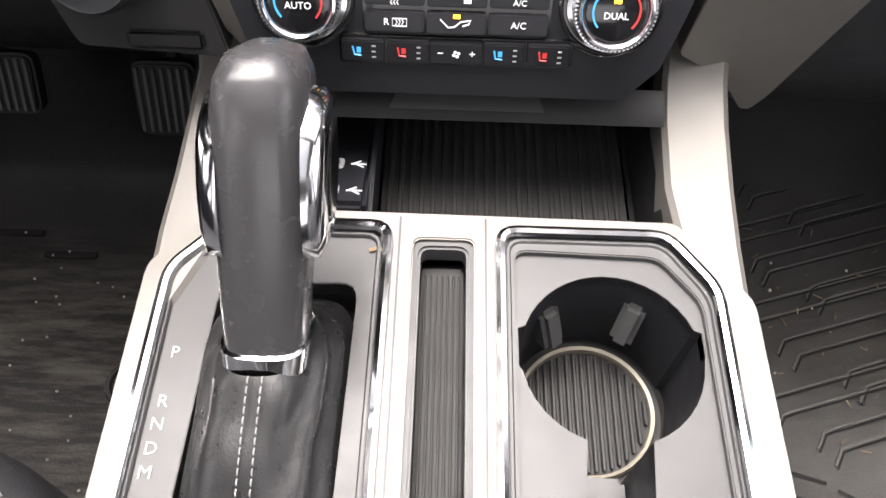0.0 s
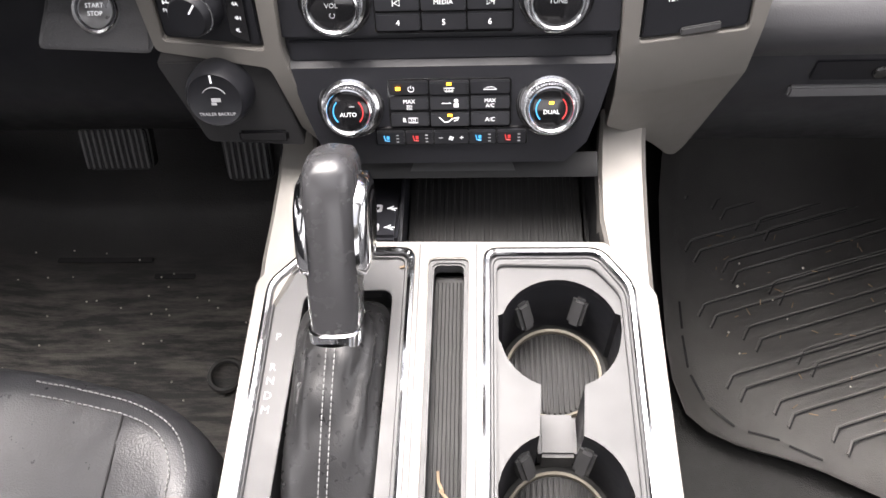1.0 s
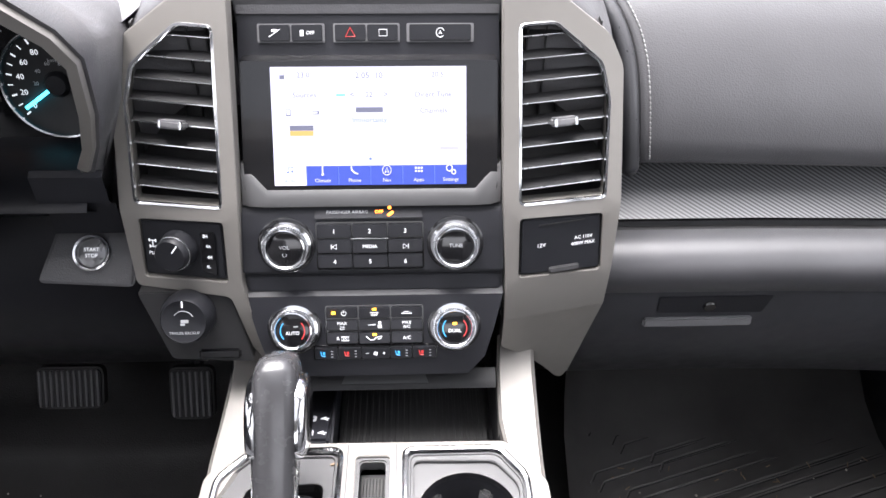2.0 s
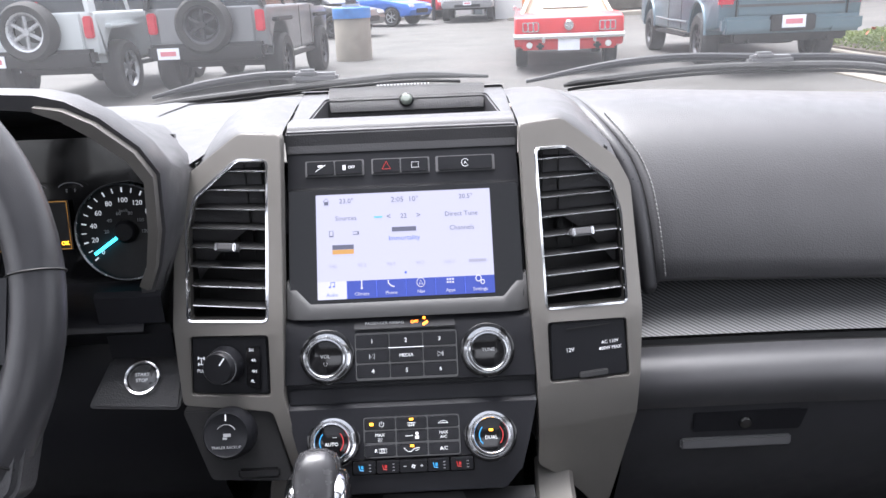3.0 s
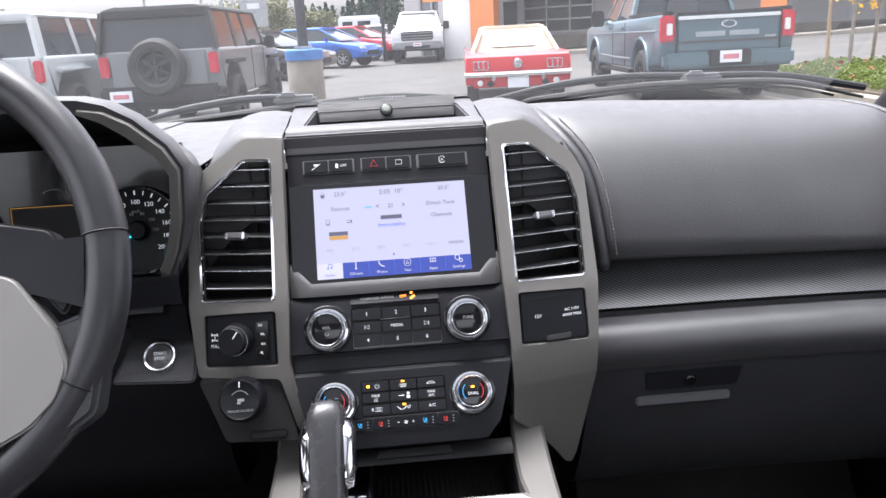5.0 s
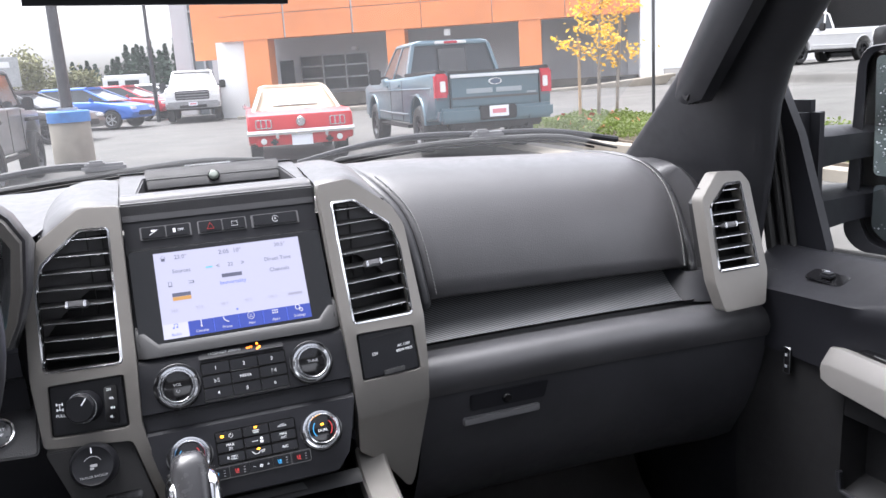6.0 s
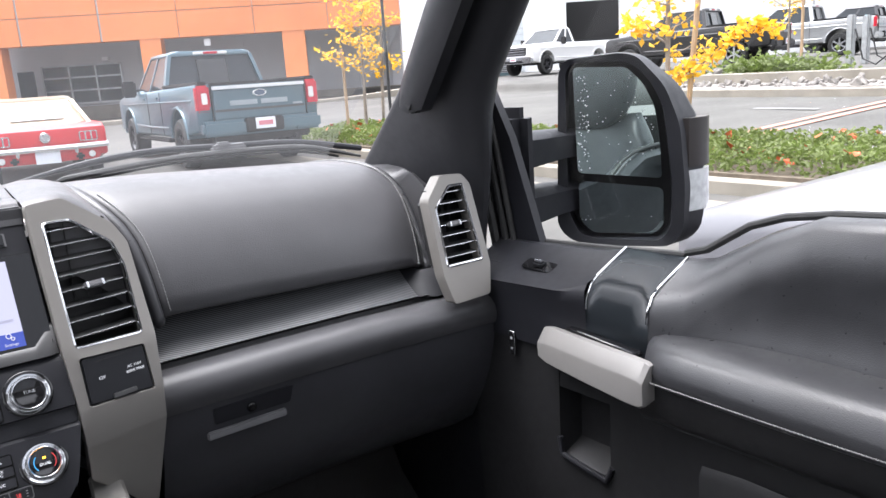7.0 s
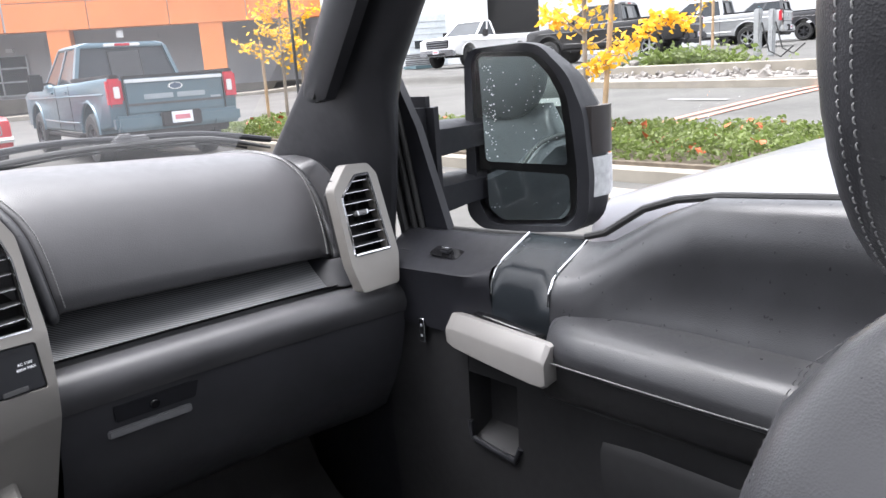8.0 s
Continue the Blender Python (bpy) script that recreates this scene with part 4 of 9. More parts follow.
text("400W MAX", 0.0048, on(bez, 0.197, 1.2245, -0.0009), PRINT, pan)
part("thumb_lip", B(on(bez, 0.179, 1.2025, 0.0005), 0.030, 0.006, 0.003, 0.001), PLATE, pan)
part("hinge_line", B(on(bez, 0.175, 1.2475, -0.001), 0.045, 0.0012, 0.001), DARK, pan)
# drive mode panel
drv = thing("drive_mode_panel", (-0.175, 0.35, 1.195), "black panel with a rotary drive selector", "panel")
pan = part("panel", plate(rounded([(-0.2143, 1.197), (-0.1372, 1.201), (-0.1365, 1.2545), (-0.212, 1.2497)], 0.003, 3), [], 0.02, fmap=bend(lambda x, z: bez(x, z) + 0.0025), bev=0.001), SATIN, drv)
part("backing", plate([(-0.218, 1.193), (-0.133, 1.197), (-0.133, 1.258), (-0.216, 1.253)], [], 0.01, fmap=bend(lambda x, z: bez(x, z) + 0.006)), DARK, drv)
M = on(bez, -0.179, 1.2265, -0.002)
kn = part("selector_knob", lathe(bmesh.new(), [(0.0185, 0.0), (0.018, 0.005), (0.016, 0.012), (0.0152, 0.0185), (0.014, 0.020), (0.0, 0.020)], 36, M), SATIN, drv, "black rotary knob")
part("knob_line", B(M @ pose(0, 0, 0.0201, 0, 0, -35) @ T(0, 0.009, 0), 0.0012, 0.009, 0.0004), PRINT, kn)
bm = bmesh.new()
tube(bm, [(M @ T(0.0160 * math.cos(a), 0.0160 * math.sin(a), 0.0125)).translation for a in [i * math.pi / 18 for i in range(36)]], 0.0008, 5, True)
part("knob_ring", bm, CHROMESOFT, kn)
part("mode_strip", plate(rounded([(-0.006, -0.018), (0.008, -0.022), (0.008, 0.022), (-0.006, 0.02)], 0.002, 2), [], 0.001, on(bez, -0.152, 1.2255, 0.0)), GLOSS, drv)
for z, s in [(1.242, "2H"), (1.2325, "4A"), (1.222, "4H"), (1.2125, "4L")]:
    text(s, 0.0042, on(bez, -0.152 + (0.0 if s in "2H4L" else 0.002), z, 0.0004), PRINT, drv)
text("PULL", 0.0046, on(bez, -0.205, 1.2185, -0.0022), PRINT, drv)
bm = bmesh.new()
for dx in (-0.003, 0.003):
    for dz in (-0.003, 0.003):
        box(bm, on(bez, -0.205 + dx, 1.228 + dz, -0.0022), 0.0012, 0.003, 0.0002)
box(bm, on(bez, -0.205, 1.231, -0.0022), 0.006, 0.0008, 0.0002)
box(bm, on(bez, -0.205, 1.225, -0.0022), 0.006, 0.0008, 0.0002)
box(bm, on(bez, -0.205, 1.228, -0.0022), 0.0008, 0.006, 0.0002)
part("axle_mark", bm, PRINT, drv)
# trailer backup knob below it
def trf(x, z):
    return 0.338 + (z - 1.19) * 0.42


trl = thing("trailer_panel", (-0.17, 0.33, 1.1), "black panel with a large rotary trailer knob", "panel")
part("panel", plate(rounded([(-0.224, 1.184), (-0.196, 1.122), (-0.118, 1.118), (-0.121, 1.130), (-0.137, 1.184)], 0.004, 2), [], 0.03, fmap=bend(trf), bev=0.001), DARK, trl)
M = on(trf, -0.176, 1.164, 0.0)
kn = part("trailer_knob", lathe(bmesh.new(), [(0.025, 0.0), (0.0245, 0.012), (0.022, 0.020), (0.0205, 0.0225), (0.019, 0.0215), (0.0, 0.021)], 40, M), SATIN, trl, "large black rotary knob")
text("TRAILER BACKUP", 0.0036, M @ T(0, -0.0115, 0.0218), PRINTDIM, kn)
part("knob_line", B(M @ T(0, 0.0165, 0.0222), 0.0012, 0.006, 0.0006), PRINT, kn)
bm = bmesh.new()
box(bm, M @ T(0.001, 0, 0.0218), 0.007, 0.003, 0.0003)
box(bm, M @ T(-0.001, -0.003, 0.0218), 0.004, 0.002, 0.0003)
tube(bm, [(M @ T(0.010 * math.cos(a), 0.010 * math.sin(a), 0.0216)).translation for a in [0.5 + i * 0.2 for i in range(11)]], 0.0004, 4)
part("knob_mark", bm, PRINTDIM, kn)
part("storage_slot", B(on(trf, -0.150, 1.127, 0.001), 0.04, 0.010, 0.004, 0.002), GLOSS, trl)
# start button pod
def stf(x, z):
    return 0.374 + (z - 1.2) * 0.95


pod = thing("start_pod", (-0.275, 0.37, 1.18), "black grained pod with a round start button", "switch")
part("pod", plate(rounded([(-0.325, 1.180), (-0.232, 1.176), (-0.232, 1.224), (-0.305, 1.224)], 0.006, 3), [], 0.04, fmap=bend(stf), bev=0.004, seg=3), DASH, pod)
M = on(stf, -0.2725, 1.2015, 0.0)
sb = part("start_button", lathe(bmesh.new(), [(0.0, 0.0035), (0.0125, 0.0035), (0.0138, 0.0025), (0.014, 0.0)], 36, M), STARTFACE, pod, "grey metallic start button in a bright ring")
part("button_ring", lathe(bmesh.new(), [(0.0142, 0.001), (0.0155, 0.0045), (0.0175, 0.0048), (0.0188, 0.003), (0.0192, 0.0)], 36, M), CHROME, sb)
text("START", 0.0050, M @ T(0, 0.003, 0.0038), PRINT, sb)
text("STOP", 0.0050, M @ T(0, -0.003, 0.0038), PRINT, sb)

# ---- instrument cluster ----
clu = thing("instrument_cluster", (-0.42, 0.45, 1.25), "dark instrument cluster under a padded hood", "instrument cluster")


HOOD_OUT = [(-0.250, 0.368, 1.270), (-0.241, 0.362, 1.300), (-0.226, 0.352, 1.330), (-0.213, 0.339, 1.367), (-0.203, 0.318, 1.424), (-0.214, 0.310, 1.449), (-0.240, 0.301, 1.476), (-0.264, 0.296, 1.491), (-0.287, 0.295, 1.497), (-0.345, 0.298, 1.500), (-0.42, 0.299, 1.500)]
HOOD_IN = [(-0.258, 0.366, 1.272), (-0.253, 0.358, 1.309), (-0.240, 0.349, 1.331), (-0.229, 0.337, 1.368), (-0.219, 0.319, 1.416), (-0.228, 0.312, 1.436), (-0.252, 0.304, 1.459), (-0.270, 0.299, 1.473), (-0.289, 0.297, 1.482), (-0.345, 0.300, 1.487), (-0.42, 0.301, 1.488)]


def whole_arch(half, k=1.0, dz=0.0, y=None, dy=0.0):
    """The hood's arch, mirrored about the middle of the gauges."""
    pts = half + [(-0.84 - p[0], p[1], p[2]) for p in half[-2::-1]]
    return [(-0.42 + (p[0] + 0.42) * k, (p[1] if y is None else y) + dy, 1.30 + (p[2] - 1.30) * k + dz) for p in pts]


def flank(k, dz, y, zs, slope):
    """The hood behind its rim, its shoulders cut down to a slope."""
    return [(x, yy, min(z, zs + slope * (0.212 - abs(x + 0.42)))) for x, yy, z in whole_arch(HOOD_OUT, k, dz, y)]


bm = bmesh.new()
rings = [whole_arch(HOOD_IN, 0.80, 0.0, 0.515), whole_arch(HOOD_IN, 0.93, 0.0, 0.42), whole_arch(HOOD_IN, 0.995, 0.0, None, 0.02), whole_arch(HOOD_IN, 1.0, 0.0, None, 0.003), whole_arch(HOOD_OUT, 0.994, 0.0, None, 0.002), whole_arch(HOOD_OUT, 1.0, 0.0, None, 0.006), whole_arch(HOOD_OUT, 1.0, 0.001, None, 0.03),
         flank(0.985, -0.010, 0.39, 1.415, 0.85), flank(0.965, -0.018, 0.43, 1.417, 0.62), flank(0.93, -0.035, 0.50, 1.424, 0.30), flank(0.88, -0.050, 0.62, 1.430, 0.08), flank(0.80, -0.075, 0.78, 1.420, 0.02), [(x, y, min(z, 1.375)) for x, y, z in whole_arch(HOOD_OUT, 0.66, -0.1, 0.97)]]
loft(bm, rings, False)
part("hood", bm, DASH, clu, "black padded instrument hood", 60)
bm = bmesh.new()
rings = []
for i, (a, b) in enumerate(zip(HOOD_IN, HOOD_OUT)):
    if 1 <= i <= 8:
        a, b = Vector(a), Vector(b)
        b = a + (b - a) * (0.72 if i < 7 else 0.62 if i < 8 else 0.35)
        rings.append([a + (b - a) * q + Vector((0, e, 0)) for q, e in [(-0.02, 0.014), (0.0, 0.001), (0.12, -0.004), (0.88, -0.004), (1.0, 0.0), (1.04, 0.010)]])
loft(bm, rings)
part("cluster_trim", bm, SILVER, clu, "satin silver edge trim", 50)
face = part("gauge_panel", B(pose(-0.43, 0.502, 1.345, -8, 0, 0), 0.36, 0.008, 0.165), GLOSS, clu, "dark gauge panel")


def cf(x, z):
    return 0.496 + (z - 1.36) * 0.14


def gauge(x, z, r, marks, needle, numbers):
    M = on(cf, x, z, 0.0)
    g = part("gauge", lathe(bmesh.new(), [(0, 0.001), (r * 0.97, 0.001), (r, 0.002)], 48, M), DARK, clu, "round dial with white numbers")
    part("gauge_ring", lathe(bmesh.new(), [(r * 0.985, 0.001), (r, 0.006), (r * 1.03, 0.007), (r * 1.05, 0.003), (r * 1.05, 0.0)], 48, M), CHROMESOFT, g, "bright ring")
    part("gauge_hub", lathe(bmesh.new(), [(0, 0.008), (r * 0.18, 0.008), (r * 0.24, 0.004), (r * 0.24, 0.001)], 24, M), SATIN, g)
    for i in range(marks):
        a = radians(220 - 260 * i / (marks - 1))
        part("tick", B(M @ pose(0, 0, 0.0016, 0, 0, math.degrees(a)) @ T(r * 0.88, 0, 0), r * 0.10, 0.0010 if i % 2 else 0.0016, 0.0003), PRINT, g)
    for i, s in enumerate(numbers):
        a = radians(220 - 260 * i / (len(numbers) - 1))
        text(s, 0.0078, M @ T(r * 0.68 * math.cos(a), r * 0.66 * math.sin(a), 0.0018), PRINT, g)
    for i in range(1, 7):
        a = radians(215 - 36 * i)
        text(str(i * 20), 0.0055, M @ T(r * 0.40 * math.cos(a), r * 0.40 * math.sin(a), 0.0018), PRINTDIM, g)
    a = radians(needle)
    part("needle", B(M @ pose(0, 0, 0.005, 0, 0, needle) @ T(r * 0.5, 0, 0), r * 0.62, 0.0035, 0.001), NEEDLE, g, "cyan pointer")
    return g


g = gauge(-0.311, 1.325, 0.0525, 21, 214, ["0", "20", "40", "60", "80", "100", "120", "140", "160", "180", "200"])
text("km/h", 0.005, on(cf, -0.311, 1.348, 0.002), PRINTDIM, g)
gauge(-0.525, 1.323, 0.053, 17, 214, ["0", "1", "2", "3", "4", "5", "6", "7"])
disp = part("trip_display", B(on(cf, -0.415, 1.335, 0.002), 0.09, 0.055, 0.001), DARK, clu)
bm = bmesh.new()
tube(bm, [on(cf, -0.415 + a, 1.335 + b, 0.003).translation for a, b in [(-0.043, -0.026), (0.043, -0.026), (0.043, 0.026), (-0.043, 0.026)]], 0.0004, 4, True)
part("display_line", bm, mat("amber_line", (0.2, 0.1, 0.02), 0.5, vary=0, emit=(0.5, 0.25, 0.05), power=0.25), disp)
text("OK", 0.006, on(cf, -0.378, 1.315, 0.003), AMBER, disp)
text("101781.4 km", 0.0062, on(cf, -0.43, 1.285, 0.003), PRINTDIM, clu)
for x in (-0.365, -0.405):
    bm = bmesh.new()
    tube(bm, [on(cf, x + 0.014 * math.cos(q), 1.374 + 0.007 * math.sin(q), 0.003).translation for q in [0.3 + i * 0.25 for i in range(11)]], 0.0005, 4)
    part("small_gauge", bm, PRINTDIM, clu)
text("E     F", 0.005, on(cf, -0.365, 1.372, 0.003), PRINTDIM, clu)
bm = bmesh.new()
loft(bm, [[(x, 0.50, 1.268), (x, 0.36, 1.268), (x, 0.355, 1.262), (x, 0.375, 1.25), (x, 0.39, 1.235)] for x in (-0.60, -0.45, -0.30, -0.256)], False)
part("cluster_sill", bm, PLASTIC, clu, angle=60)
bm = bmesh.new()
loft(bm, [[(x, 0.366, 1.300), (x, 0.360, 1.296), (x, 0.362, 1.268), (x, 0.372, 1.262), (x, 0.376, 1.225), (x, 0.40, 1.22)] for x in (-0.30, -0.27, -0.242, -0.236)], False)
part("cluster_cheek", bm, PLASTIC, clu, angle=50)

# ---- steering wheel ----
wheel = thing("steering_wheel", (-0.40, 0.10, 1.385), "black leather steering wheel with silver spoke trim", "steering wheel")
WM = pose(-0.391, 0.10, 1.385, 65, 0, 0)


def W(x, y, z=0.0):
    return (WM @ Vector((x, y, z)))


bm = bmesh.new()
tube(bm, [W(0.178 * math.cos(a), 0.178 * math.sin(a)) for a in [2 * math.pi * i / 72 for i in range(72)]], 0.0165, 14, True)
rim = part("rim", bm, RIMSKIN, wheel, "black leather rim")
for a in (8, -28, 172, 208):
    a = radians(a)
    bm = bmesh.new()
    tube(bm, [W((0.178 + 0.0168 * math.cos(q)) * math.cos(a), (0.178 + 0.0168 * math.cos(q)) * math.sin(a), 0.0168 * math.sin(q)) for q in [2 * math.pi * i / 20 for i in range(20)]], 0.0008, 4, True)
    part("rim_seam", bm, DARK, rim)
bm = bmesh.new()
lathe(bm, [(0, 0.02), (0.055, 0.018), (0.068, 0.008), (0.07, -0.02), (0.05, -0.05)], 32, WM)
part("hub", bm, RIMSKIN, wheel)
for sgn in (1, -1):
    bm = bmesh.new()
    loft(bm, [[W(sgn * x, y0, 0.012), W(sgn * x, y1, 0.012), W(sgn * x, y1, -0.012), W(sgn * x, y0, -0.012)] for x, y0, y1 in [(0.05, -0.035, 0.045), (0.09, -0.02, 0.035), (0.13, -0.018, 0.02), (0.165, -0.03, 0.022)]])
    sharp_bevel(bm, 0.005)
    part("spoke", bm, SATIN, wheel)
    def on_wheel(poly, z0, z1, bev):
        b = plate(rounded([(sgn * x, y) for x, y in poly][::sgn], 0.006, 3), [], z1 - z0, T(0, 0, z1), bev=bev, seg=3)
        b.transform(WM)
        return b
    part("spoke_web", on_wheel([(0.120, -0.036), (0.143, -0.040), (0.172, -0.030), (0.178, -0.060), (0.172, -0.105), (0.138, -0.128), (0.105, -0.120)], -0.012, 0.011, 0.006), LEATHER, wheel, "black leather spoke web")
    part("spoke_trim", on_wheel([(0.085, 0.004), (0.118, -0.006), (0.147, -0.045), (0.1555, -0.071), (0.148, -0.094), (0.130, -0.112), (0.095, -0.130), (0.085, -0.10), (0.108, -0.072), (0.100, -0.040)], -0.004, 0.017, 0.005), SILVERDARK, wheel, "satin silver spoke trim")
    part("thumb_pad", on_wheel([(0.085, 0.010), (0.120, 0.000), (0.150, -0.036), (0.158, -0.020), (0.156, 0.005), (0.140, 0.030), (0.090, 0.040)], -0.010, 0.010, 0.005), SATIN, wheel)
bm = bmesh.new()
tube(bm, [W(0, 0, -0.03), W(0, 0, -0.16), W(0, 0.0, -0.30)], 0.045, 16)
part("column_shroud", bm, PLASTIC, wheel)

# ---- centre console ----
ZC = 1.068
con = thing("centre_console", (0, 0.0, 0.66), "centre console with satin silver deck and chrome frames", "console")
GEAR = [(-0.147, -0.30), (-0.036, -0.30), (-0.033, 0.239), (-0.117, 0.239), (-0.144, 0.209)]
SLOT = [(-0.0215, -0.30), (0.0125, -0.30), (0.0125, 0.232), (-0.0195, 0.232)]
CUPS = [(0.024, -0.30), (0.135, -0.30), (0.1375, 0.206), (0.115, 0.238), (0.026, 0.238)]
deck = rounded([(-0.158, -0.36), (0.154, -0.36), (0.156, 0.20), (0.122, 0.247), (-0.126, 0.249), (-0.156, 0.212)], 0.006, 3)
part("deck", plate(deck, [rounded(GEAR, 0.008, 4), rounded(SLOT, 0.005, 3), rounded(CUPS, 0.008, 4)], 0.03, T(0, 0, ZC), bev=0.004, seg=3), SILVER, con, "satin silver console deck", 32)
bm = bmesh.new()
for x in (-0.0270, 0.0185):
    box(bm, T(x, -0.05, ZC + 0.0002), 0.0012, 0.59, 0.0012)
part("deck_seam", bm, PLATE, con)
# console flanks
bm = bmesh.new()
rings = []
for y, z1, w in [(-0.40, 1.045, 0.155), (0.0, 1.045, 0.154), (0.20, 1.045, 0.152), (0.30, 1.07, 0.150), (0.38, 1.10, 0.150), (0.55, 1.05, 0.150)]:
    rings.append([(-w - 0.02, y, 0.64), (-w, y, z1), (-w + 0.02, y, z1), (-w + 0.02, y, 0.64)])
loft(bm, rings)
loft(bm, [[(-x, y, z) for x, y, z in r] for r in rings])
part("flank", bm, PLASTIC, con, "black console sides")
# rails that rise from the deck to the stack
for s in (1, -1):
    bm = bmesh.new()
    rings = []
    for y, z, xi, xo in [(0.19, 1.0665, 0.140, 0.1545), (0.235, 1.0675, 0.122, 0.1560), (0.27, 1.070, 0.1185, 0.1575), (0.31, 1.077, 0.1195, 0.159), (0.335, 1.085, 0.121, 0.160), (0.36, 1.10, 0.123, 0.161)]:
        if s < 0:
            xi, xo = xi - 0.002, xo - 0.012 * max(0, (y - 0.23) / 0.13)
        rings.append([(s * xi, y, z - 0.03), (s * xi, y, z - 0.003), (s * (xi + 0.003), y, z), (s * (xo - 0.004), y, z), (s * xo, y, z - 0.004), (s * (xo + 0.004), y, z - 0.05)])
    loft(bm, rings)
    part("rail", bm, SILVER, con, "satin silver rail")
# chrome frames
for poly, nm in ((GEAR, "chrome_frame"), (CUPS, "chrome_frame")):
    bm = bmesh.new()
    tube(bm, [(x, y, ZC + 0.0005) for x, y in rounded(poly, 0.009, 4)], 0.0032, 8, True)
    part(nm, bm, CHROME, con, "polished chrome frame")
    cx, cy = sum(p[0] for p in poly) / 5, sum(p[1] for p in poly) / 5
    bm = bmesh.new()
    tube(bm, [(cx + (x - cx) * 0.93, cy + (y - cy) * 0.982, ZC - 0.003) for x, y in rounded(poly, 0.009, 4)], 0.0016, 6, True)
    part("inner_line", bm, PLATE, con)
# gear plate with its well
WELL = rounded([(-0.122, 0.03), (-0.051, 0.03), (-0.047, 0.206), (-0.117, 0.203)], 0.010, 4)
part("gear_plate", plate(rounded(GEAR, 0.008, 4), [WELL], 0.012, T(0, 0, ZC - 0.004), bev=0.0015), PLATE, con, "dark grey gear plate")
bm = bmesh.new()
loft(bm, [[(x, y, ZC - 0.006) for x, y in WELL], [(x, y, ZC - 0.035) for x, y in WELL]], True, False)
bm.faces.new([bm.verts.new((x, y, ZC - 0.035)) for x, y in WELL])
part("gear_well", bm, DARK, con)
for y, s in [(0.164, "P"), (0.139, "R"), (0.128, "N"), (0.1165, "D"), (0.1055, "M")]:
    text(s, 0.0086, T(-0.1325 - 0.03 * (0.164 - y), y, ZC - 0.0035), PRINTDIM, con)
# coin slot with its ribbed mat
bm = bmesh.new()
loft(bm, [[(x, y, ZC - 0.004) for x, y in rounded(SLOT, 0.005, 3)], [(x * 0.97, y, ZC - 0.028) for x, y in rounded(SLOT, 0.005, 3)]], True, False)
bm.faces.new([bm.verts.new((x * 0.97, y, ZC - 0.028)) for x, y in rounded(SLOT, 0.005, 3)])
part("slot_bin", bm, PLASTIC, con)
part("slot_lip", plate(rounded([(x + 0.0, y) for x, y in SLOT], 0.005, 3), [rounded([(-0.017, -0.295), (0.0085, -0.295), (0.0085, 0.227), (-0.0155, 0.227)], 0.005, 3)], 0.012, T(0, 0, ZC - 0.0015), bev=0.0015), PLATE, con, "grey slot rim")
smat = part("slot_mat", B(T(-0.0038, -0.0375, ZC - 0.0205), 0.0225, 0.525, 0.004, 0.001), RUBBER, con, "ribbed black rubber mat")
for i in range(7):
    part("rib", B(T(-0.0128 + i * 0.003, -0.0385, ZC - 0.0175), 0.0014, 0.515, 0.003, 0.0005, seg=1), RUBBER, smat)
# cup holders
C1, C2, RC = (0.0815, 0.1705), (0.0785, 0.047), 0.0455
th = 0.36


def arc(c, a0, a1, n, r=RC):
    return [(c[0] + r * math.cos(a0 + (a1 - a0) * i / n), c[1] + r * math.sin(a0 + (a1 - a0) * i / n)) for i in range(n + 1)]


cup_outline = arc(C1, radians(-70), radians(-12), 6) + [(C1[0] + RC + 0.001, C1[1] + 0.002), (C1[0] + RC + 0.001, C1[1] + 0.014)] + arc(C1, radians(20), radians(160), 16) + [(C1[0] - RC - 0.001, C1[1] + 0.014), (C1[0] - RC - 0.001, C1[1] - 0.006)] + arc(C1, radians(192), radians(250), 6) + \
    arc(C2, radians(110), radians(168), 6) + [(C2[0] - RC - 0.001, C2[1] + 0.004), (C2[0] - RC - 0.001, C2[1] - 0.014)] + arc(C2, radians(200), radians(340), 16) + [(C2[0] + RC + 0.001, C2[1] - 0.014), (C2[0] + RC + 0.001, C2[1] + 0.004)] + arc(C2, radians(12), radians(70), 6)
INNER = rounded([(0.032, -0.29), (0.128, -0.29), (0.1295, 0.200), (0.110, 0.226), (0.034, 0.228)], 0.007, 3)
part("cup_rim", plate(rounded(CUPS, 0.008, 4), [INNER], 0.012, T(0, 0, ZC - 0.003), bev=0.0015), PLATE, con, "dark grey cup holder surround")
part("cup_insert", plate([(x, y) for x, y in INNER], [cup_outline], 0.008, T(0, 0, ZC - 0.007), bev=0.002), PLATE, con, "dark grey cup holder insert")
bm = bmesh.new()
loft(bm, [[(x, y, ZC - 0.008) for x, y in cup_outline], [(x, y, ZC - 0.085) for x, y in cup_outline]], True, False)
part("cup_wall", bm, PLASTIC, con)
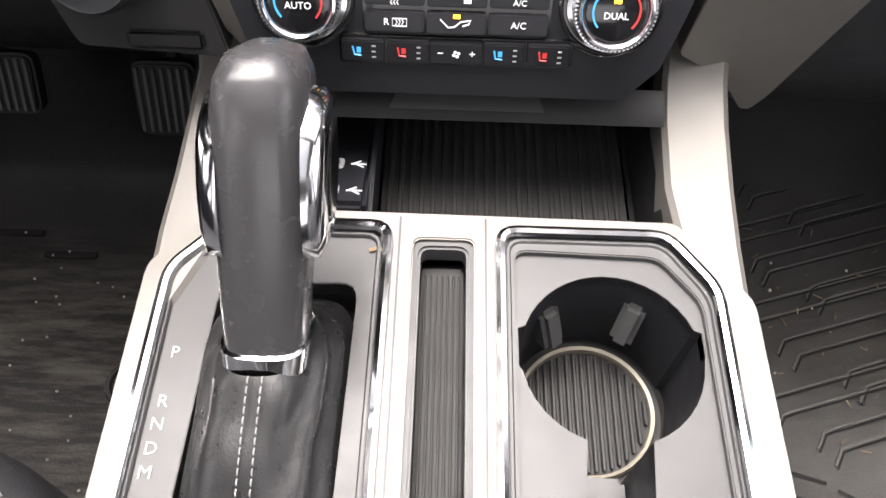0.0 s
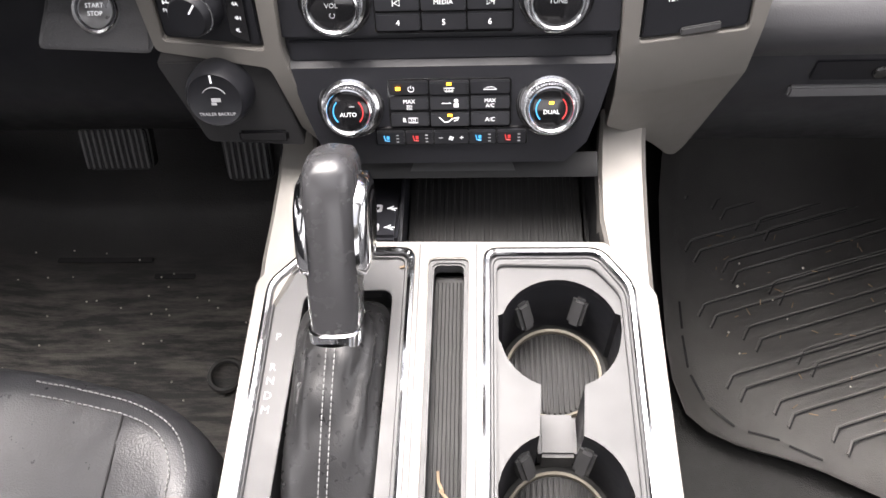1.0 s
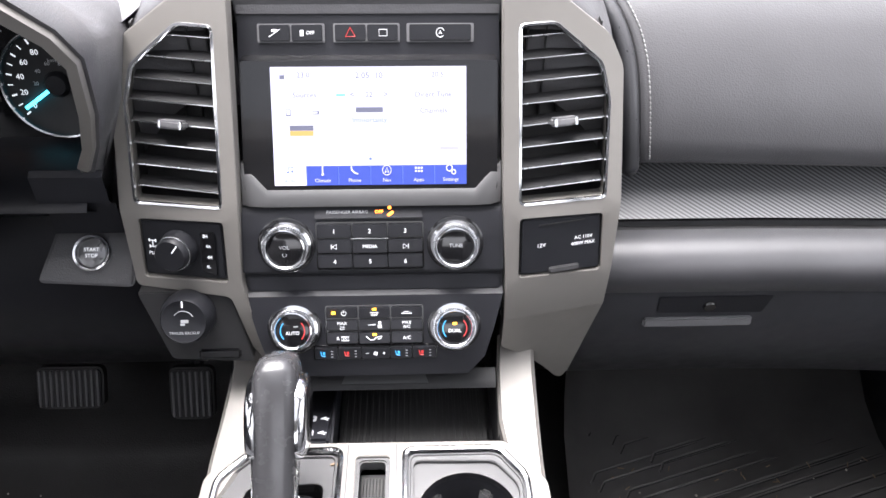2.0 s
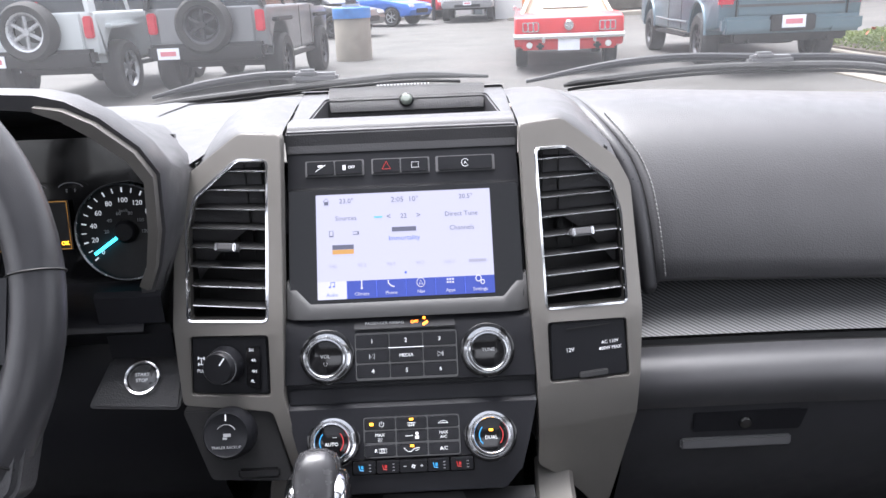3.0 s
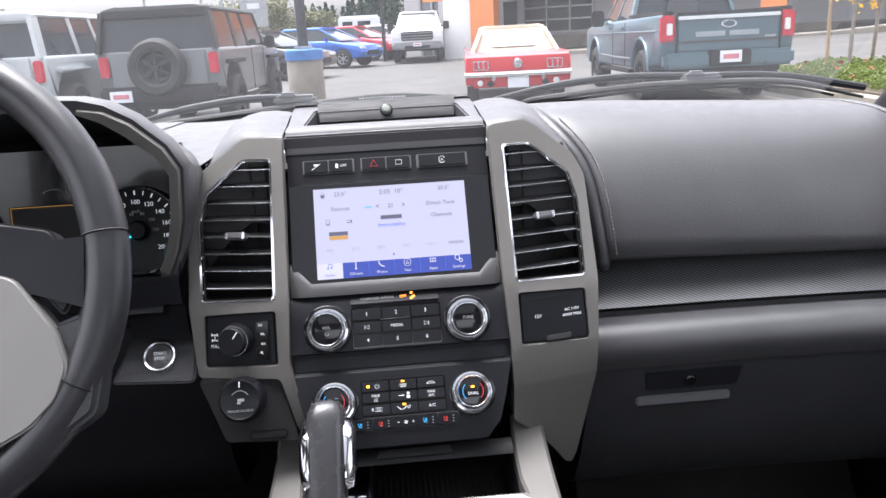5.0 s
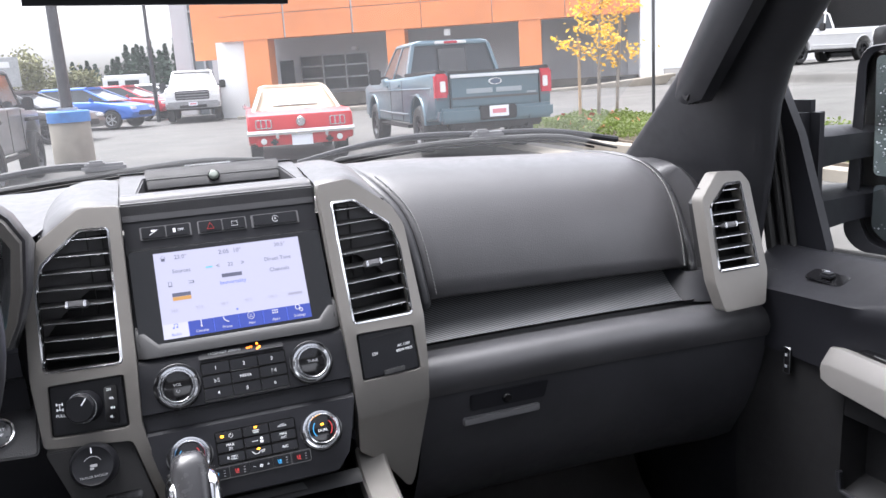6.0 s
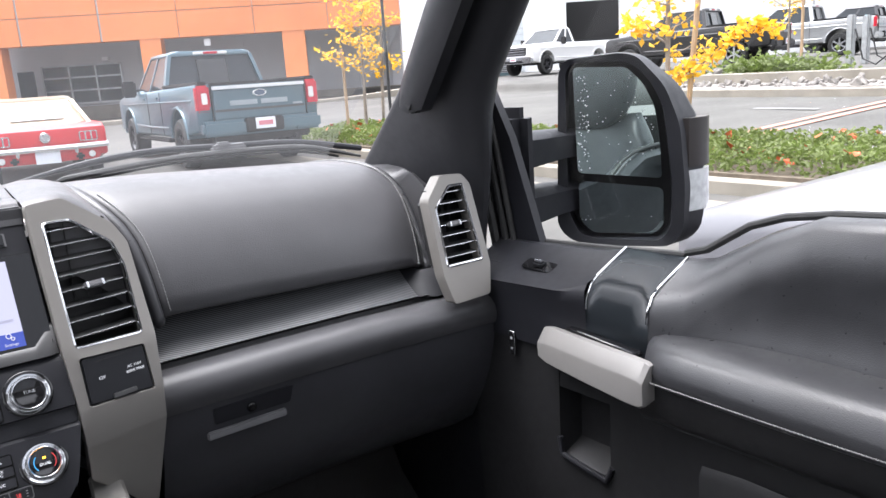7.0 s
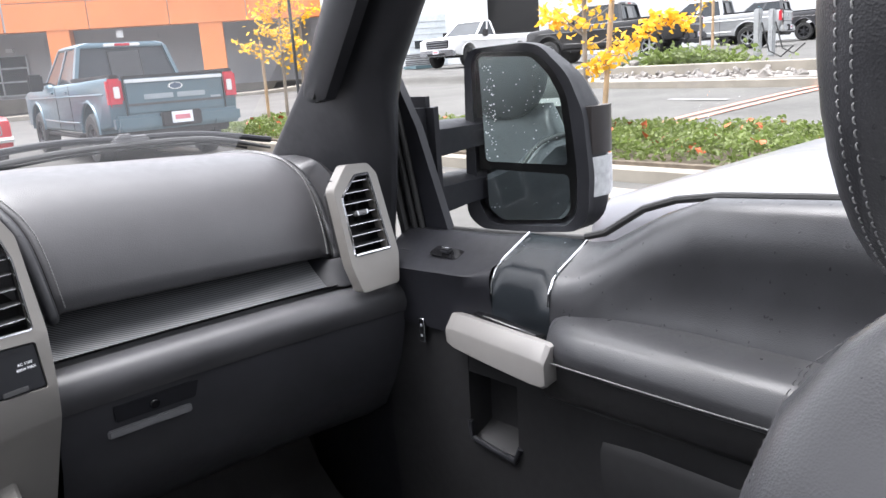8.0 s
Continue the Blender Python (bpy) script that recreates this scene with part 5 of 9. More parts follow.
for c in (C1, C2):
    cup = part("cup_floor", lathe(bmesh.new(), [(0, 0), (0.045, 0), (0.047, 0.004)], 36, T(c[0], c[1], ZC - 0.088)), RUBBER, con, "ribbed rubber cup mat")
    bm = bmesh.new()
    for i in range(-8, 9):
        x = i * 0.0044
        L_ = 2 * math.sqrt(max(0, 0.036 ** 2 - x * x))
        if L_ > 0.01:
            box(bm, T(c[0] + x, c[1], ZC - 0.0855), 0.0024, L_, 0.003, 0.0006, 1)
    part("mat_rib", bm, RUBBER, cup)
    part("cup_ring", lathe(bmesh.new(), [(0.0375, -0.001), (0.038, 0.003), (0.040, 0.004), (0.041, 0.0)], 40, T(c[0], c[1], ZC - 0.086)), mat("pale_ring_edge", (0.30, 0.27, 0.22), 0.4, metal=0.5) if c == C1 else bpy.data.materials["pale_ring_edge"], cup, "pale ring edge")
    for a in (62, 128):
        a = radians(a)
        M = T(c[0] + 0.0425 * math.cos(a), c[1] + 0.0425 * math.sin(a), ZC - 0.042) @ pose(0, 0, 0, 0, 0, math.degrees(a)) @ pose(0, 0, 0, 0, 22, 0)
        part("cup_finger", B(M, 0.014, 0.013, 0.030, 0.003), PLATE, con, "grey spring finger")
part("cup_bridge", B(T((C1[0] + C2[0]) / 2, (C1[1] + C2[1]) / 2, ZC - 0.075), 0.030, 0.034, 0.03, 0.003), PLATE, con)
# storage bin in front of the deck
bin_ = thing("storage_bin", (0.0, 0.33, 1.0), "open black storage bin with a rubber mat and sockets", "storage bin")
bm = bmesh.new()
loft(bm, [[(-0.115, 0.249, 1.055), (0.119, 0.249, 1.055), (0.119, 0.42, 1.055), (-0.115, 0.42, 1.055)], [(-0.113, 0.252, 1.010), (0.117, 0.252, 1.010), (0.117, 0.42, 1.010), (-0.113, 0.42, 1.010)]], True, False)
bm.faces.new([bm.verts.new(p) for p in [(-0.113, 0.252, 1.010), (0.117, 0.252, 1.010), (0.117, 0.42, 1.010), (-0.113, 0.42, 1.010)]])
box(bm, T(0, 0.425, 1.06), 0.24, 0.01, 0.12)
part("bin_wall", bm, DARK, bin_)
bmat = part("bin_mat", B(T(0.034, 0.33, 1.012), 0.158, 0.13, 0.004, 0.002), RUBBER, bin_, "ribbed rubber mat")
for i in range(22):
    part("rib", B(T(-0.038 + i * 0.0068, 0.33, 1.0148), 0.003, 0.115, 0.002, 0.0005, seg=1), RUBBER, bmat)
us = part("socket_strip", B(pose(-0.078, 0.305, 1.036, -20, 0, 0), 0.062, 0.115, 0.02, 0.003), PLASTIC, bin_, "black socket strip")
for y in (0.267, 0.293):
    M = pose(-0.071, y, 1.048 - (y - 0.305) * 0.36, -20, 0, 0)
    bm = plate(rounded([(-0.008, -0.005), (0.008, -0.005), (0.008, 0.005), (-0.008, 0.005)], 0.002, 2), [rounded([(-0.0055, -0.0028), (0.0055, -0.0028), (0.0055, 0.0028), (-0.0055, 0.0028)], 0.001, 2)], 0.003, M, bev=0.0005)
    part("usb_socket", bm, PRINTDIM, us, "bright-rimmed charging socket")
    bm = bmesh.new()
    box(bm, M @ T(0.0165, 0, -0.001), 0.009, 0.0008, 0.0006)
    box(bm, M @ T(0.0155, 0.0018, -0.001) @ pose(0, 0, 0, 0, 0, 35), 0.005, 0.0008, 0.0006)
    box(bm, M @ T(0.0175, -0.0018, -0.001) @ pose(0, 0, 0, 0, 0, -35), 0.005, 0.0008, 0.0006)
    part("usb_mark", bm, PRINT, us)
part("divider", B(T(-0.046, 0.33, 1.034), 0.003, 0.15, 0.04, 0.001), PLASTIC, bin_)
bm = bmesh.new()
loft(bm, [[(-0.112, 0.318, 1.094), (-0.112, 0.305, 1.090), (-0.112, 0.300, 1.084), (-0.112, 0.325, 1.080)], [(0.117, 0.318, 1.094), (0.117, 0.305, 1.090), (0.117, 0.300, 1.084), (0.117, 0.325, 1.080)]])
part("bin_lip", bm, DARK, bin_)
bm = bmesh.new()
loft(bm, [[(-0.036, 0.302, 1.0905), (-0.032, 0.312, 1.095), (-0.032, 0.314, 1.093)], [(0.05, 0.302, 1.0905), (0.046, 0.312, 1.095), (0.046, 0.314, 1.093)]])
part("pull_tab", bm, PLATE, bin_)

# ---- gear lever ----
lev = thing("gear_lever", (-0.083, 0.12, 1.04), "black leather gear lever with chrome side plates and boot", "gear lever")


def ring(cx, cy, cz, hw, hd, tilt, n=24, e=3.2):
    """A squarish ring across the lever, tilted forwards."""
    out = []
    for i in range(n):
        a = 2 * math.pi * i / n
        c, s = math.cos(a), math.sin(a)
        u = hw * math.copysign(abs(c) ** (2 / e), c)
        v = hd * math.copysign(abs(s) ** (2 / e), s)
        out.append((cx + u, cy + v * math.cos(tilt), cz - v * math.sin(tilt)))
    return out


LX = -0.0785


def lever_ring(s, hw, hd, lift=0.0, tilt=0.62):
    """A ring across the lever, s metres up its leaning axis."""
    return ring(LX - 0.003 + 0.03 * s, 0.163 + s * 0.60 + lift, 1.097 + s * 0.80, hw, hd, tilt)


bm = bmesh.new()
loft(bm, [lever_ring(s, hw, hd, lf, tl) for s, hw, hd, lf, tl in [(0.0, 0.0185, 0.0195, 0, 0.45), (0.02, 0.0192, 0.021, 0, 0.5), (0.045, 0.0198, 0.0225, 0, 0.55), (0.068, 0.0202, 0.0245, 0.001, 0.6), (0.085, 0.0204, 0.027, 0.003, 0.62), (0.100, 0.0198, 0.029, 0.005, 0.62), (0.110, 0.0182, 0.028, 0.006, 0.62), (0.117, 0.0145, 0.023, 0.007, 0.62), (0.1205, 0.007, 0.012, 0.007, 0.62)]])
grip = part("grip", bm, KNOBSKIN, lev, "worn black leather grip", 60)
for s in (1, -1):
    prof = rounded([(-0.022, 0.040), (-0.024, 0.068), (-0.020, 0.092), (-0.004, 0.108), (0.018, 0.108), (0.031, 0.092), (0.027, 0.066), (0.012, 0.040)], 0.008, 2)

    def lever_point(o, v, t_):
        return (LX + 0.001 + s * o, 0.163 + t_ * 0.60 + v * 0.80, 1.097 + t_ * 0.80 - v * 0.60)
    rings = [[lever_point(o, 0.003 + (v - 0.003) * k, 0.075 + (u - 0.075) * k) for v, u in prof] for k, o in [(1.0, 0.0165), (0.97, 0.0225), (0.82, 0.0252), (0.7, 0.0258)]]
    part("side_plate", loft(bmesh.new(), rings), CHROME, grip, "polished chrome side plate", 60)
    part("side_inlay", loft(bmesh.new(), [[lever_point(o, 0.003 + (v - 0.003) * k, 0.075 + (u - 0.075) * k) for v, u in prof] for k, o in [(0.62, 0.025), (0.58, 0.0266), (0.4, 0.027)]]), GLOSS, grip, "", 60)
bm = bmesh.new()
loft(bm, [lever_ring(-0.012, 0.0165, 0.0175, 0, 0.4), lever_ring(-0.0105, 0.0195, 0.0205, 0, 0.4), lever_ring(-0.001, 0.0198, 0.021, 0, 0.45), lever_ring(0.0005, 0.018, 0.0188, 0, 0.45)])
part("collar", bm, CHROME, lev, "chrome collar")
# leather boot with folds
bm = bmesh.new()
rings = []
N_ = 72
for i in range(19):
    f = i / 18
    hw = 0.0160 + 0.0210 * f ** 0.65
    hd = 0.0175 + 0.0685 * f ** 1.15
    cy = 0.1555 - 0.0385 * f ** 1.05
    cz = 1.091 - 0.040 * f ** 1.35
    r = []
    for k in range(N_):
        a = 2 * math.pi * k / N_
        c, s = math.cos(a), math.sin(a)
        e = 2.6 + 2.5 * f
        u = hw * math.copysign(abs(c) ** (2 / e), c)
        v = hd * math.copysign(abs(s) ** (2 / e), s)
        p = Vector((-0.0835 + u, cy + v, cz - (0.010 * (1 - f) * s)))
        w = math.sin(math.pi * min(1, f * 1.15)) if f < 0.87 else 0.15
        nz = noise.noise(Vector((u * 42 + 3, v * 20, f * 4.0))) * 0.0055 + noise.noise(Vector((u * 120, v * 70 + 7, f * 12))) * 0.0008
        fold = 0.0026 * math.sin(f * 15 + 4.2 * c + 2.3 * s) * (0.4 + 0.6 * abs(c))
        d = Vector((c, s, 0.5)).normalized()
        r.append(p + d * (nz + fold) * w)
    rings.append(r)
loft(bm, rings, True, False)
boot = part("boot", bm, BOOT, lev, "creased black leather boot", 80)


def boot_line(x0, f):
    hd = 0.0175 + 0.0685 * f ** 1.15
    return Vector((x0 - 0.004 * f, 0.1555 - 0.0385 * f ** 1.05 - hd - 0.001, 1.091 - 0.040 * f ** 1.35 + 0.010 * (1 - f)))


for x0 in (-0.0855, -0.0795):
    part("stitching", stitches([boot_line(x0, f / 20) + Vector((0, -0.0012, 0.002)) for f in range(0, 21)], (0, -0.6, 0.8), 0.0042, 0.0028, 0.00042, 0.0010), STITCH, boot, "pale double seam")

# ---- passenger door ----
door = thing("door_1", (0.86, 0.0, 0.66), "black leather-trimmed passenger door, closed", "door")
SILL = [(-1.25, 1.375), (-0.62, 1.374), (-0.33, 1.370), (-0.165, 1.360), (-0.10, 1.350), (-0.05, 1.333), (-0.015, 1.311), (0.015, 1.292), (0.05, 1.282)]


def sillz(y):
    return interp(y, [p[0] for p in SILL], [p[1] for p in SILL])


bm = bmesh.new()
rings = []
for y in [-1.25, -0.9, -0.62, -0.45, -0.33, -0.24, -0.165, -0.10, -0.05, -0.015, 0.015, 0.03]:
    z = sillz(y)
    h = (z - 1.282) / 0.09
    w = interp(y, [-0.165, -0.10, -0.05, -0.015, 0.015, 0.03], [0.0, 0.22, 0.5, 0.78, 0.95, 1.0])
    soft = [(0.905, z - 0.03), (0.895, z - 0.004), (0.88, z), (0.862, z - 0.003), (0.848, z - 0.014), (0.838, z - 0.035 - 0.01 * h), (0.832 + 0.006 * h, z - 0.065 - 0.01 * h), (0.836 + 0.010 * h, 1.235 + 0.02 * h), (0.832, 1.205), (0.822, 1.185), (0.82, 1.15)]
    firm = [(0.905, 1.252), (0.895, 1.276), (0.880, 1.281), (0.862, 1.2745), (0.842, 1.2635), (0.812, 1.2495), (0.798, 1.239), (0.788, 1.222), (0.786, 1.195), (0.786, 1.175), (0.79, 1.13)]
    rings.append([(a[0] + (b[0] - a[0]) * w, y, a[1] + (b[1] - a[1]) * w) for a, b in zip(soft, firm)])
loft(bm, rings, False)
upper = part("upper_pad", bm, LEATHER, door, "soft padded upper door skin", 75)
# armrest
bm = bmesh.new()
rings = []
for y, w, zt in [(0.030, 0.050, 1.186), (0.022, 0.072, 1.192), (0.004, 0.098, 1.195), (-0.05, 0.104, 1.195), (-0.15, 0.106, 1.194), (-0.25, 0.106, 1.193), (-0.33, 0.104, 1.192), (-0.352, 0.098, 1.190), (-0.378, 0.050, 1.188)]:
    xo = 0.840
    rings.append([(xo, y, zt + 0.003), (xo - w * 0.40, y, zt + 0.002), (xo - w * 0.70, y, zt - 0.002), (xo - w * 0.82, y, zt - 0.006), (xo - w * 0.90, y, zt - 0.012), (xo - w * 0.99, y, zt - 0.030), (xo - w, y, zt - 0.036), (xo - w * 0.99, y, zt - 0.052), (xo - w * 0.95, y, zt - 0.055), (xo, y, zt - 0.056)])
loft(bm, rings)
arm = part("armrest", bm, LEATHER, door, "black leather armrest with a grey seam", 60)
part("stitching", stitches([(0.7365, 0.0, 1.1475), (0.7350, -0.05, 1.1475), (0.7335, -0.15, 1.147), (0.7335, -0.25, 1.1465), (0.7355, -0.33, 1.146), (0.742, -0.351, 1.145)], (-1, 0, 0), 0.0048, 0.0034, 0.0009, 0.001), STITCH, arm, "grey thread seam")
bm = bmesh.new()
loft(bm, [[(0.746, y, 1.142), (0.748, y, 1.12), (0.756, y, 1.092), (0.765, y, 1.080), (0.80, y, 1.066)] for y in (0.025, -0.05, -0.2, -0.38, -0.42)], False)
part("arm_panel", bm, DOORLOW, door, "black panel below the armrest", 60)
bm = bmesh.new()
tube(bm, [(0.776, 0.030, 1.074), (0.774, -0.05, 1.0745), (0.774, -0.2, 1.0755), (0.774, -0.42, 1.077)], 0.0020, 6)
part("accent_line", bm, SATIN, door)
# lower panel with a map pocket
bm = bmesh.new()
rings = []
for y in (0.42, 0.30, 0.212, 0.207, 0.112, 0.107, 0.03, -0.06, -0.07, -0.3, -0.42, -1.25):
    d = 0.045 if 0.11 < y < 0.21 else 0.0
    rings.append([(0.80 + d * 0.2, y, 1.13), (0.795 + d, y, 1.10), (0.792 + d, y, 0.962), (0.792, y, 0.942), (0.790, y, 0.90), (0.792, y, 0.86), (0.80, y, 0.64)])
loft(bm, rings, False)
part("lower_panel", bm, DOORLOW, door, "black plastic lower door panel", 50)
bm = bmesh.new()
rings = []
for y, z in [(-0.06, 1.03), (-0.12, 1.035), (-0.4, 1.03), (-0.9, 1.02)]:
    rings.append([(0.782, y, z), (0.775, y, z - 0.012), (0.782, y, z - 0.20), (0.80, y, z - 0.22)])
loft(bm, rings, False)
part("pocket_panel", bm, DARK, door, "", 50)
bm = bmesh.new()
tube(bm, [(0.790, 0.210, 0.975), (0.789, 0.205, 0.947), (0.788, 0.16, 0.941), (0.788, 0.112, 0.936), (0.790, 0.102, 0.96)], 0.005, 8)
part("recess_lip", bm, SATIN, door, "smooth lip round the recess")
# forward part with the window switch
bm = bmesh.new()
rings = []
for y, zs in [(0.142, 1.277), (0.165, 1.274), (0.20, 1.270), (0.36, 1.262), (0.43, 1.262)]:
    front = y > 0.15
    xi = 0.798 if y < 0.13 else 0.782
    zt = zs - (0.018 if y < 0.13 else 0.021)
    rings.append([(0.905, y, zs - 0.02), (0.885, y, zs), (0.868, y, zs - 0.001), (0.84, y, zt), (xi + 0.008, y, zt - 0.012 - (0.004 if front else 0)), (xi - (0.006 if front else 0), y, zt - 0.024), (xi, y, zt - 0.045), (xi + 0.006, y, 1.15), (xi + 0.006, y, 1.12)])
loft(bm, rings, False)
part("switch_panel", bm, PLASTIC, door, "black grained switch panel", 60)
# gloss cap between two bright lines
bm = bmesh.new()
rings = []
for y in (0.030, 0.06, 0.09, 0.12, 0.143):
    rings.append([(0.905, y, 1.252), (0.895, y, 1.276), (0.878, y, 1.2810), (0.842, y, 1.2645), (0.812, y, 1.2505), (0.798, y, 1.240), (0.787, y, 1.222), (0.785, y, 1.18), (0.79, y, 1.13)])
loft(bm, rings, False)
bmesh.ops.solidify(bm, geom=bm.faces[:], thickness=0.003)
cap = part("gloss_cap", bm, mat("dark_gloss_cap", (0.030, 0.036, 0.042), 0.22, vary=0.1), door, "gloss black cap", 60)
for y in (0.031, 0.142):
    bm = bmesh.new()
    tube(bm, [(0.878, y, 1.2818), (0.842, y, 1.2653), (0.812, y, 1.2513), (0.797, y, 1.2407), (0.786, y, 1.222), (0.7845, y, 1.205)], 0.0017, 6)
    part("bright_line", bm, CHROME, cap)
# window switch
SWM = Matrix.Translation((0.823, 0.275, 1.2415)) @ Euler((radians(2), radians(-18), radians(4))).to_matrix().to_4x4()
sw = part("window_switch", plate(rounded([(-0.016, -0.032), (0.014, -0.030), (0.016, 0.034), (-0.012, 0.034)], 0.009, 4), [], 0.003, SWM @ T(0, 0, 0.0022), bev=0.001), GLOSS, door, "window switch on a plate")
part("switch_lever", B(SWM @ T(0, 0.0, 0.006) @ pose(0, 0, 0, 0, 12, 0), 0.016, 0.020, 0.008, 0.003), SATIN, sw)
part("switch_lip", B(SWM @ T(0.002, 0.004, 0.010), 0.004, 0.014, 0.004, 0.001), CHROMESOFT, sw)
# grab handle
bm = bmesh.new()
rings = []
for y, x, zt, zb in [(0.236, 0.772, 1.146, 1.122), (0.225, 0.762, 1.160, 1.113), (0.205, 0.756, 1.1655, 1.110), (0.18, 0.752, 1.167, 1.109), (0.16, 0.748, 1.168, 1.109), (0.10, 0.736, 1.1705, 1.110), (0.02, 0.722, 1.174, 1.111), (-0.005, 0.7185, 1.174, 1.1125), (-0.012, 0.720, 1.170, 1.116)]:
    rings.append([(x + 0.026, y, zb + 0.004), (x + 0.026, y, zt - 0.001), (x + 0.021, y, zt), (x + 0.016, y, zt - 0.001), (x + 0.001, y, zt - 0.020), (x, y, zt - 0.024), (x + 0.001, y, zb + 0.004), (x + 0.006, y, zb)])
loft(bm, rings)
hd = part("grab_bar", bm, SILVERDARK, door, "satin silver grab bar", 30)
bm = bmesh.new()
box(bm, T(0.772, 0.10, 1.1685) @ pose(0, 0, 0, 0, 0, -9), 0.02, 0.15, 0.006, 0.002)
part("release_lever", bm, GLOSS, door, "gloss black release lever")
part("lever_edge", B(T(0.764, 0.09, 1.1725) @ pose(0, 0, 0, 0, 0, -9), 0.002, 0.12, 0.002), CHROME, door)
bm = bmesh.new()
loft(bm, [[(0.80, y, 1.165), (0.80, y, 1.12), (0.795, y, 1.06)] for y in (0.24, 0.02)], False)
part("handle_recess", bm, DARK, door)
# lock switch
lk = part("lock_switch", plate(rounded([(-0.006, -0.020), (0.006, -0.020), (0.006, 0.020), (-0.006, 0.020)], 0.003, 3), [], 0.003, T(0.7838, 0.309, 1.112) @ Euler((radians(90), 0, radians(-90))).to_matrix().to_4x4(), bev=0.001), GLOSS, door, "small lock switch with a bright rim")
bm = bmesh.new()
tube(bm, [(0.7835, 0.309 + y, 1.112 + z) for y, z in rounded([(-0.0065, -0.0205), (0.0065, -0.0205), (0.0065, 0.0205), (-0.0065, 0.0205)], 0.003, 3)], 0.0007, 5, True)
part("switch_rim", bm, CHROMESOFT, lk)
for z in (1.121, 1.103):
    part("lock_mark", B(T(0.7828, 0.309, z), 0.0006, 0.004, 0.004), PRINTDIM, lk)
# window seals and glass
bm = bmesh.new()
tube(bm, [(0.90, 0.385, 1.258), (0.90, 0.20, 1.268), (0.90, 0.05, 1.278)] + [(0.90, y, z - 0.001) for y, z in SILL[::-1]], 0.0055, 8)
for dy, x, r in ((0.0, 0.878, 0.0055), (0.016, 0.874, 0.0065), (0.036, 0.866, 0.009)):
    tube(bm, [(x, 0.392 + dy, 1.238), (x, 0.412 + dy, 1.33), (x, 0.434 + dy, 1.43), (x, 0.456 + dy, 1.515), (x - 0.004, 0.435 + dy, 1.56)], r, 8)
part("window_seal", bm, RUBBER, door, "black rubber window seals")
bm = bmesh.new()
sail = [(0.470, 1.548), (0.452, 1.530), (0.402, 1.440), (0.335, 1.258), (0.345, 1.245), (0.44, 1.245), (0.52, 1.40), (0.52, 1.53)]
loft(bm, [[(x, y, z) for y, z in sail] for x in (0.884, 0.900)])
sharp_bevel(bm, 0.003)
part("sail_panel", bm, PLASTIC, door, "black panel at the foot of the window")
bm = bmesh.new()
loft(bm, [[(0.905, 0.40, 1.26), (0.905, -1.2, 1.36)], [(0.895, 0.43, 1.52), (0.895, -1.2, 1.52)], [(0.84, 0.10, 1.82), (0.84, -1.2, 1.82)]], False)
win = part("window_glass", bm, GLASS, door, "clear door glass")
win.visible_shadow = False
bm = bmesh.new()
tube(bm, [(0.86, 0.28, 1.80), (0.80, 0.02, 1.83), (0.79, -1.2, 1.84)], 0.02, 8)
part("window_frame", bm, PLASTIC, door)
part("door_shell", B(T(0.925, -0.4, 0.98), 0.03, 1.6, 0.5), PLASTIC, door)

# ---- far right vent ----
def rvf(x, z):
    return 0.348 + (z - 1.24) * 0.33


VENT_F = [(0.700, 1.346), (0.735, 1.377), (0.764, 1.377), (0.7665, 1.254), (0.694, 1.254)]
t = thing("stack_bezel", (0.72, 0.36, 1.19), "satin silver bezel round the outer vent", "trim")
out = rounded([(0.688, 1.360), (0.724, 1.396), (0.768, 1.394), (0.781, 1.376), (0.781, 1.245), (0.765, 1.198), (0.690, 1.196), (0.682, 1.24)], 0.006, 3)
part("bezel_frame", plate(out, [rounded(VENT_F, 0.003, 2)], 0.025, fmap=bend(rvf, 1.0, -0.1), bev=0.004, seg=3), SILVER, t, "satin silver frame", 32)
bm = bmesh.new()
tube(bm, [(x, rvf(x, z) + 0.001, z) for x, z in rounded(VENT_F, 0.004, 3)], 0.0025, 6, True)
part("chrome_line", bm, CHROME, t)
vent(1, VENT_F, rvf, "dash vents", 0.05, 7, 1.318)

# ---- seats ----
def seat_cushion(name, x0, mirror_x, label):
    t = thing(name, (x0, -0.35, 0.70), label, "seat", "front seats")
    return t


ds = seat_cushion("driver_seat", -0.42, 1, "black leather driver seat with double grey seams")
cush = [(-0.185, 1.00), (-0.190, 1.022), (-0.21, 1.038), (-0.25, 1.044), (-0.29, 1.040), (-0.34, 1.03), (-0.42, 1.028), (-0.52, 1.032), (-0.58, 1.035), (-0.64, 1.02), (-0.65, 0.99)]
half = [(-0.42, 0.163), (-0.363, 0.159), (-0.292, 0.147), (-0.242, 0.134), (-0.205, 0.112), (-0.184, 0.08), (-0.179, 0.04), (-0.180, -0.1), (-0.182, -0.30), (-0.20, -0.45)]
plan = [Vector((p[0], p[1], 0)) for p in half] + [Vector((-0.84 - p[0], p[1], 0)) for p in half[-1:0:-1]]
plan = [p for p, d in resample(curve(plan + plan[:1], 4), 0.012)]


def seat_top(x, y):
    """Height of the cushion's top: low creases in the leather."""
    return 1.034 + 0.0034 * noise.noise(Vector((x * 16, y * 9, 1.0))) + 0.0018 * noise.noise(Vector((x * 60, y * 30, 4.0)))


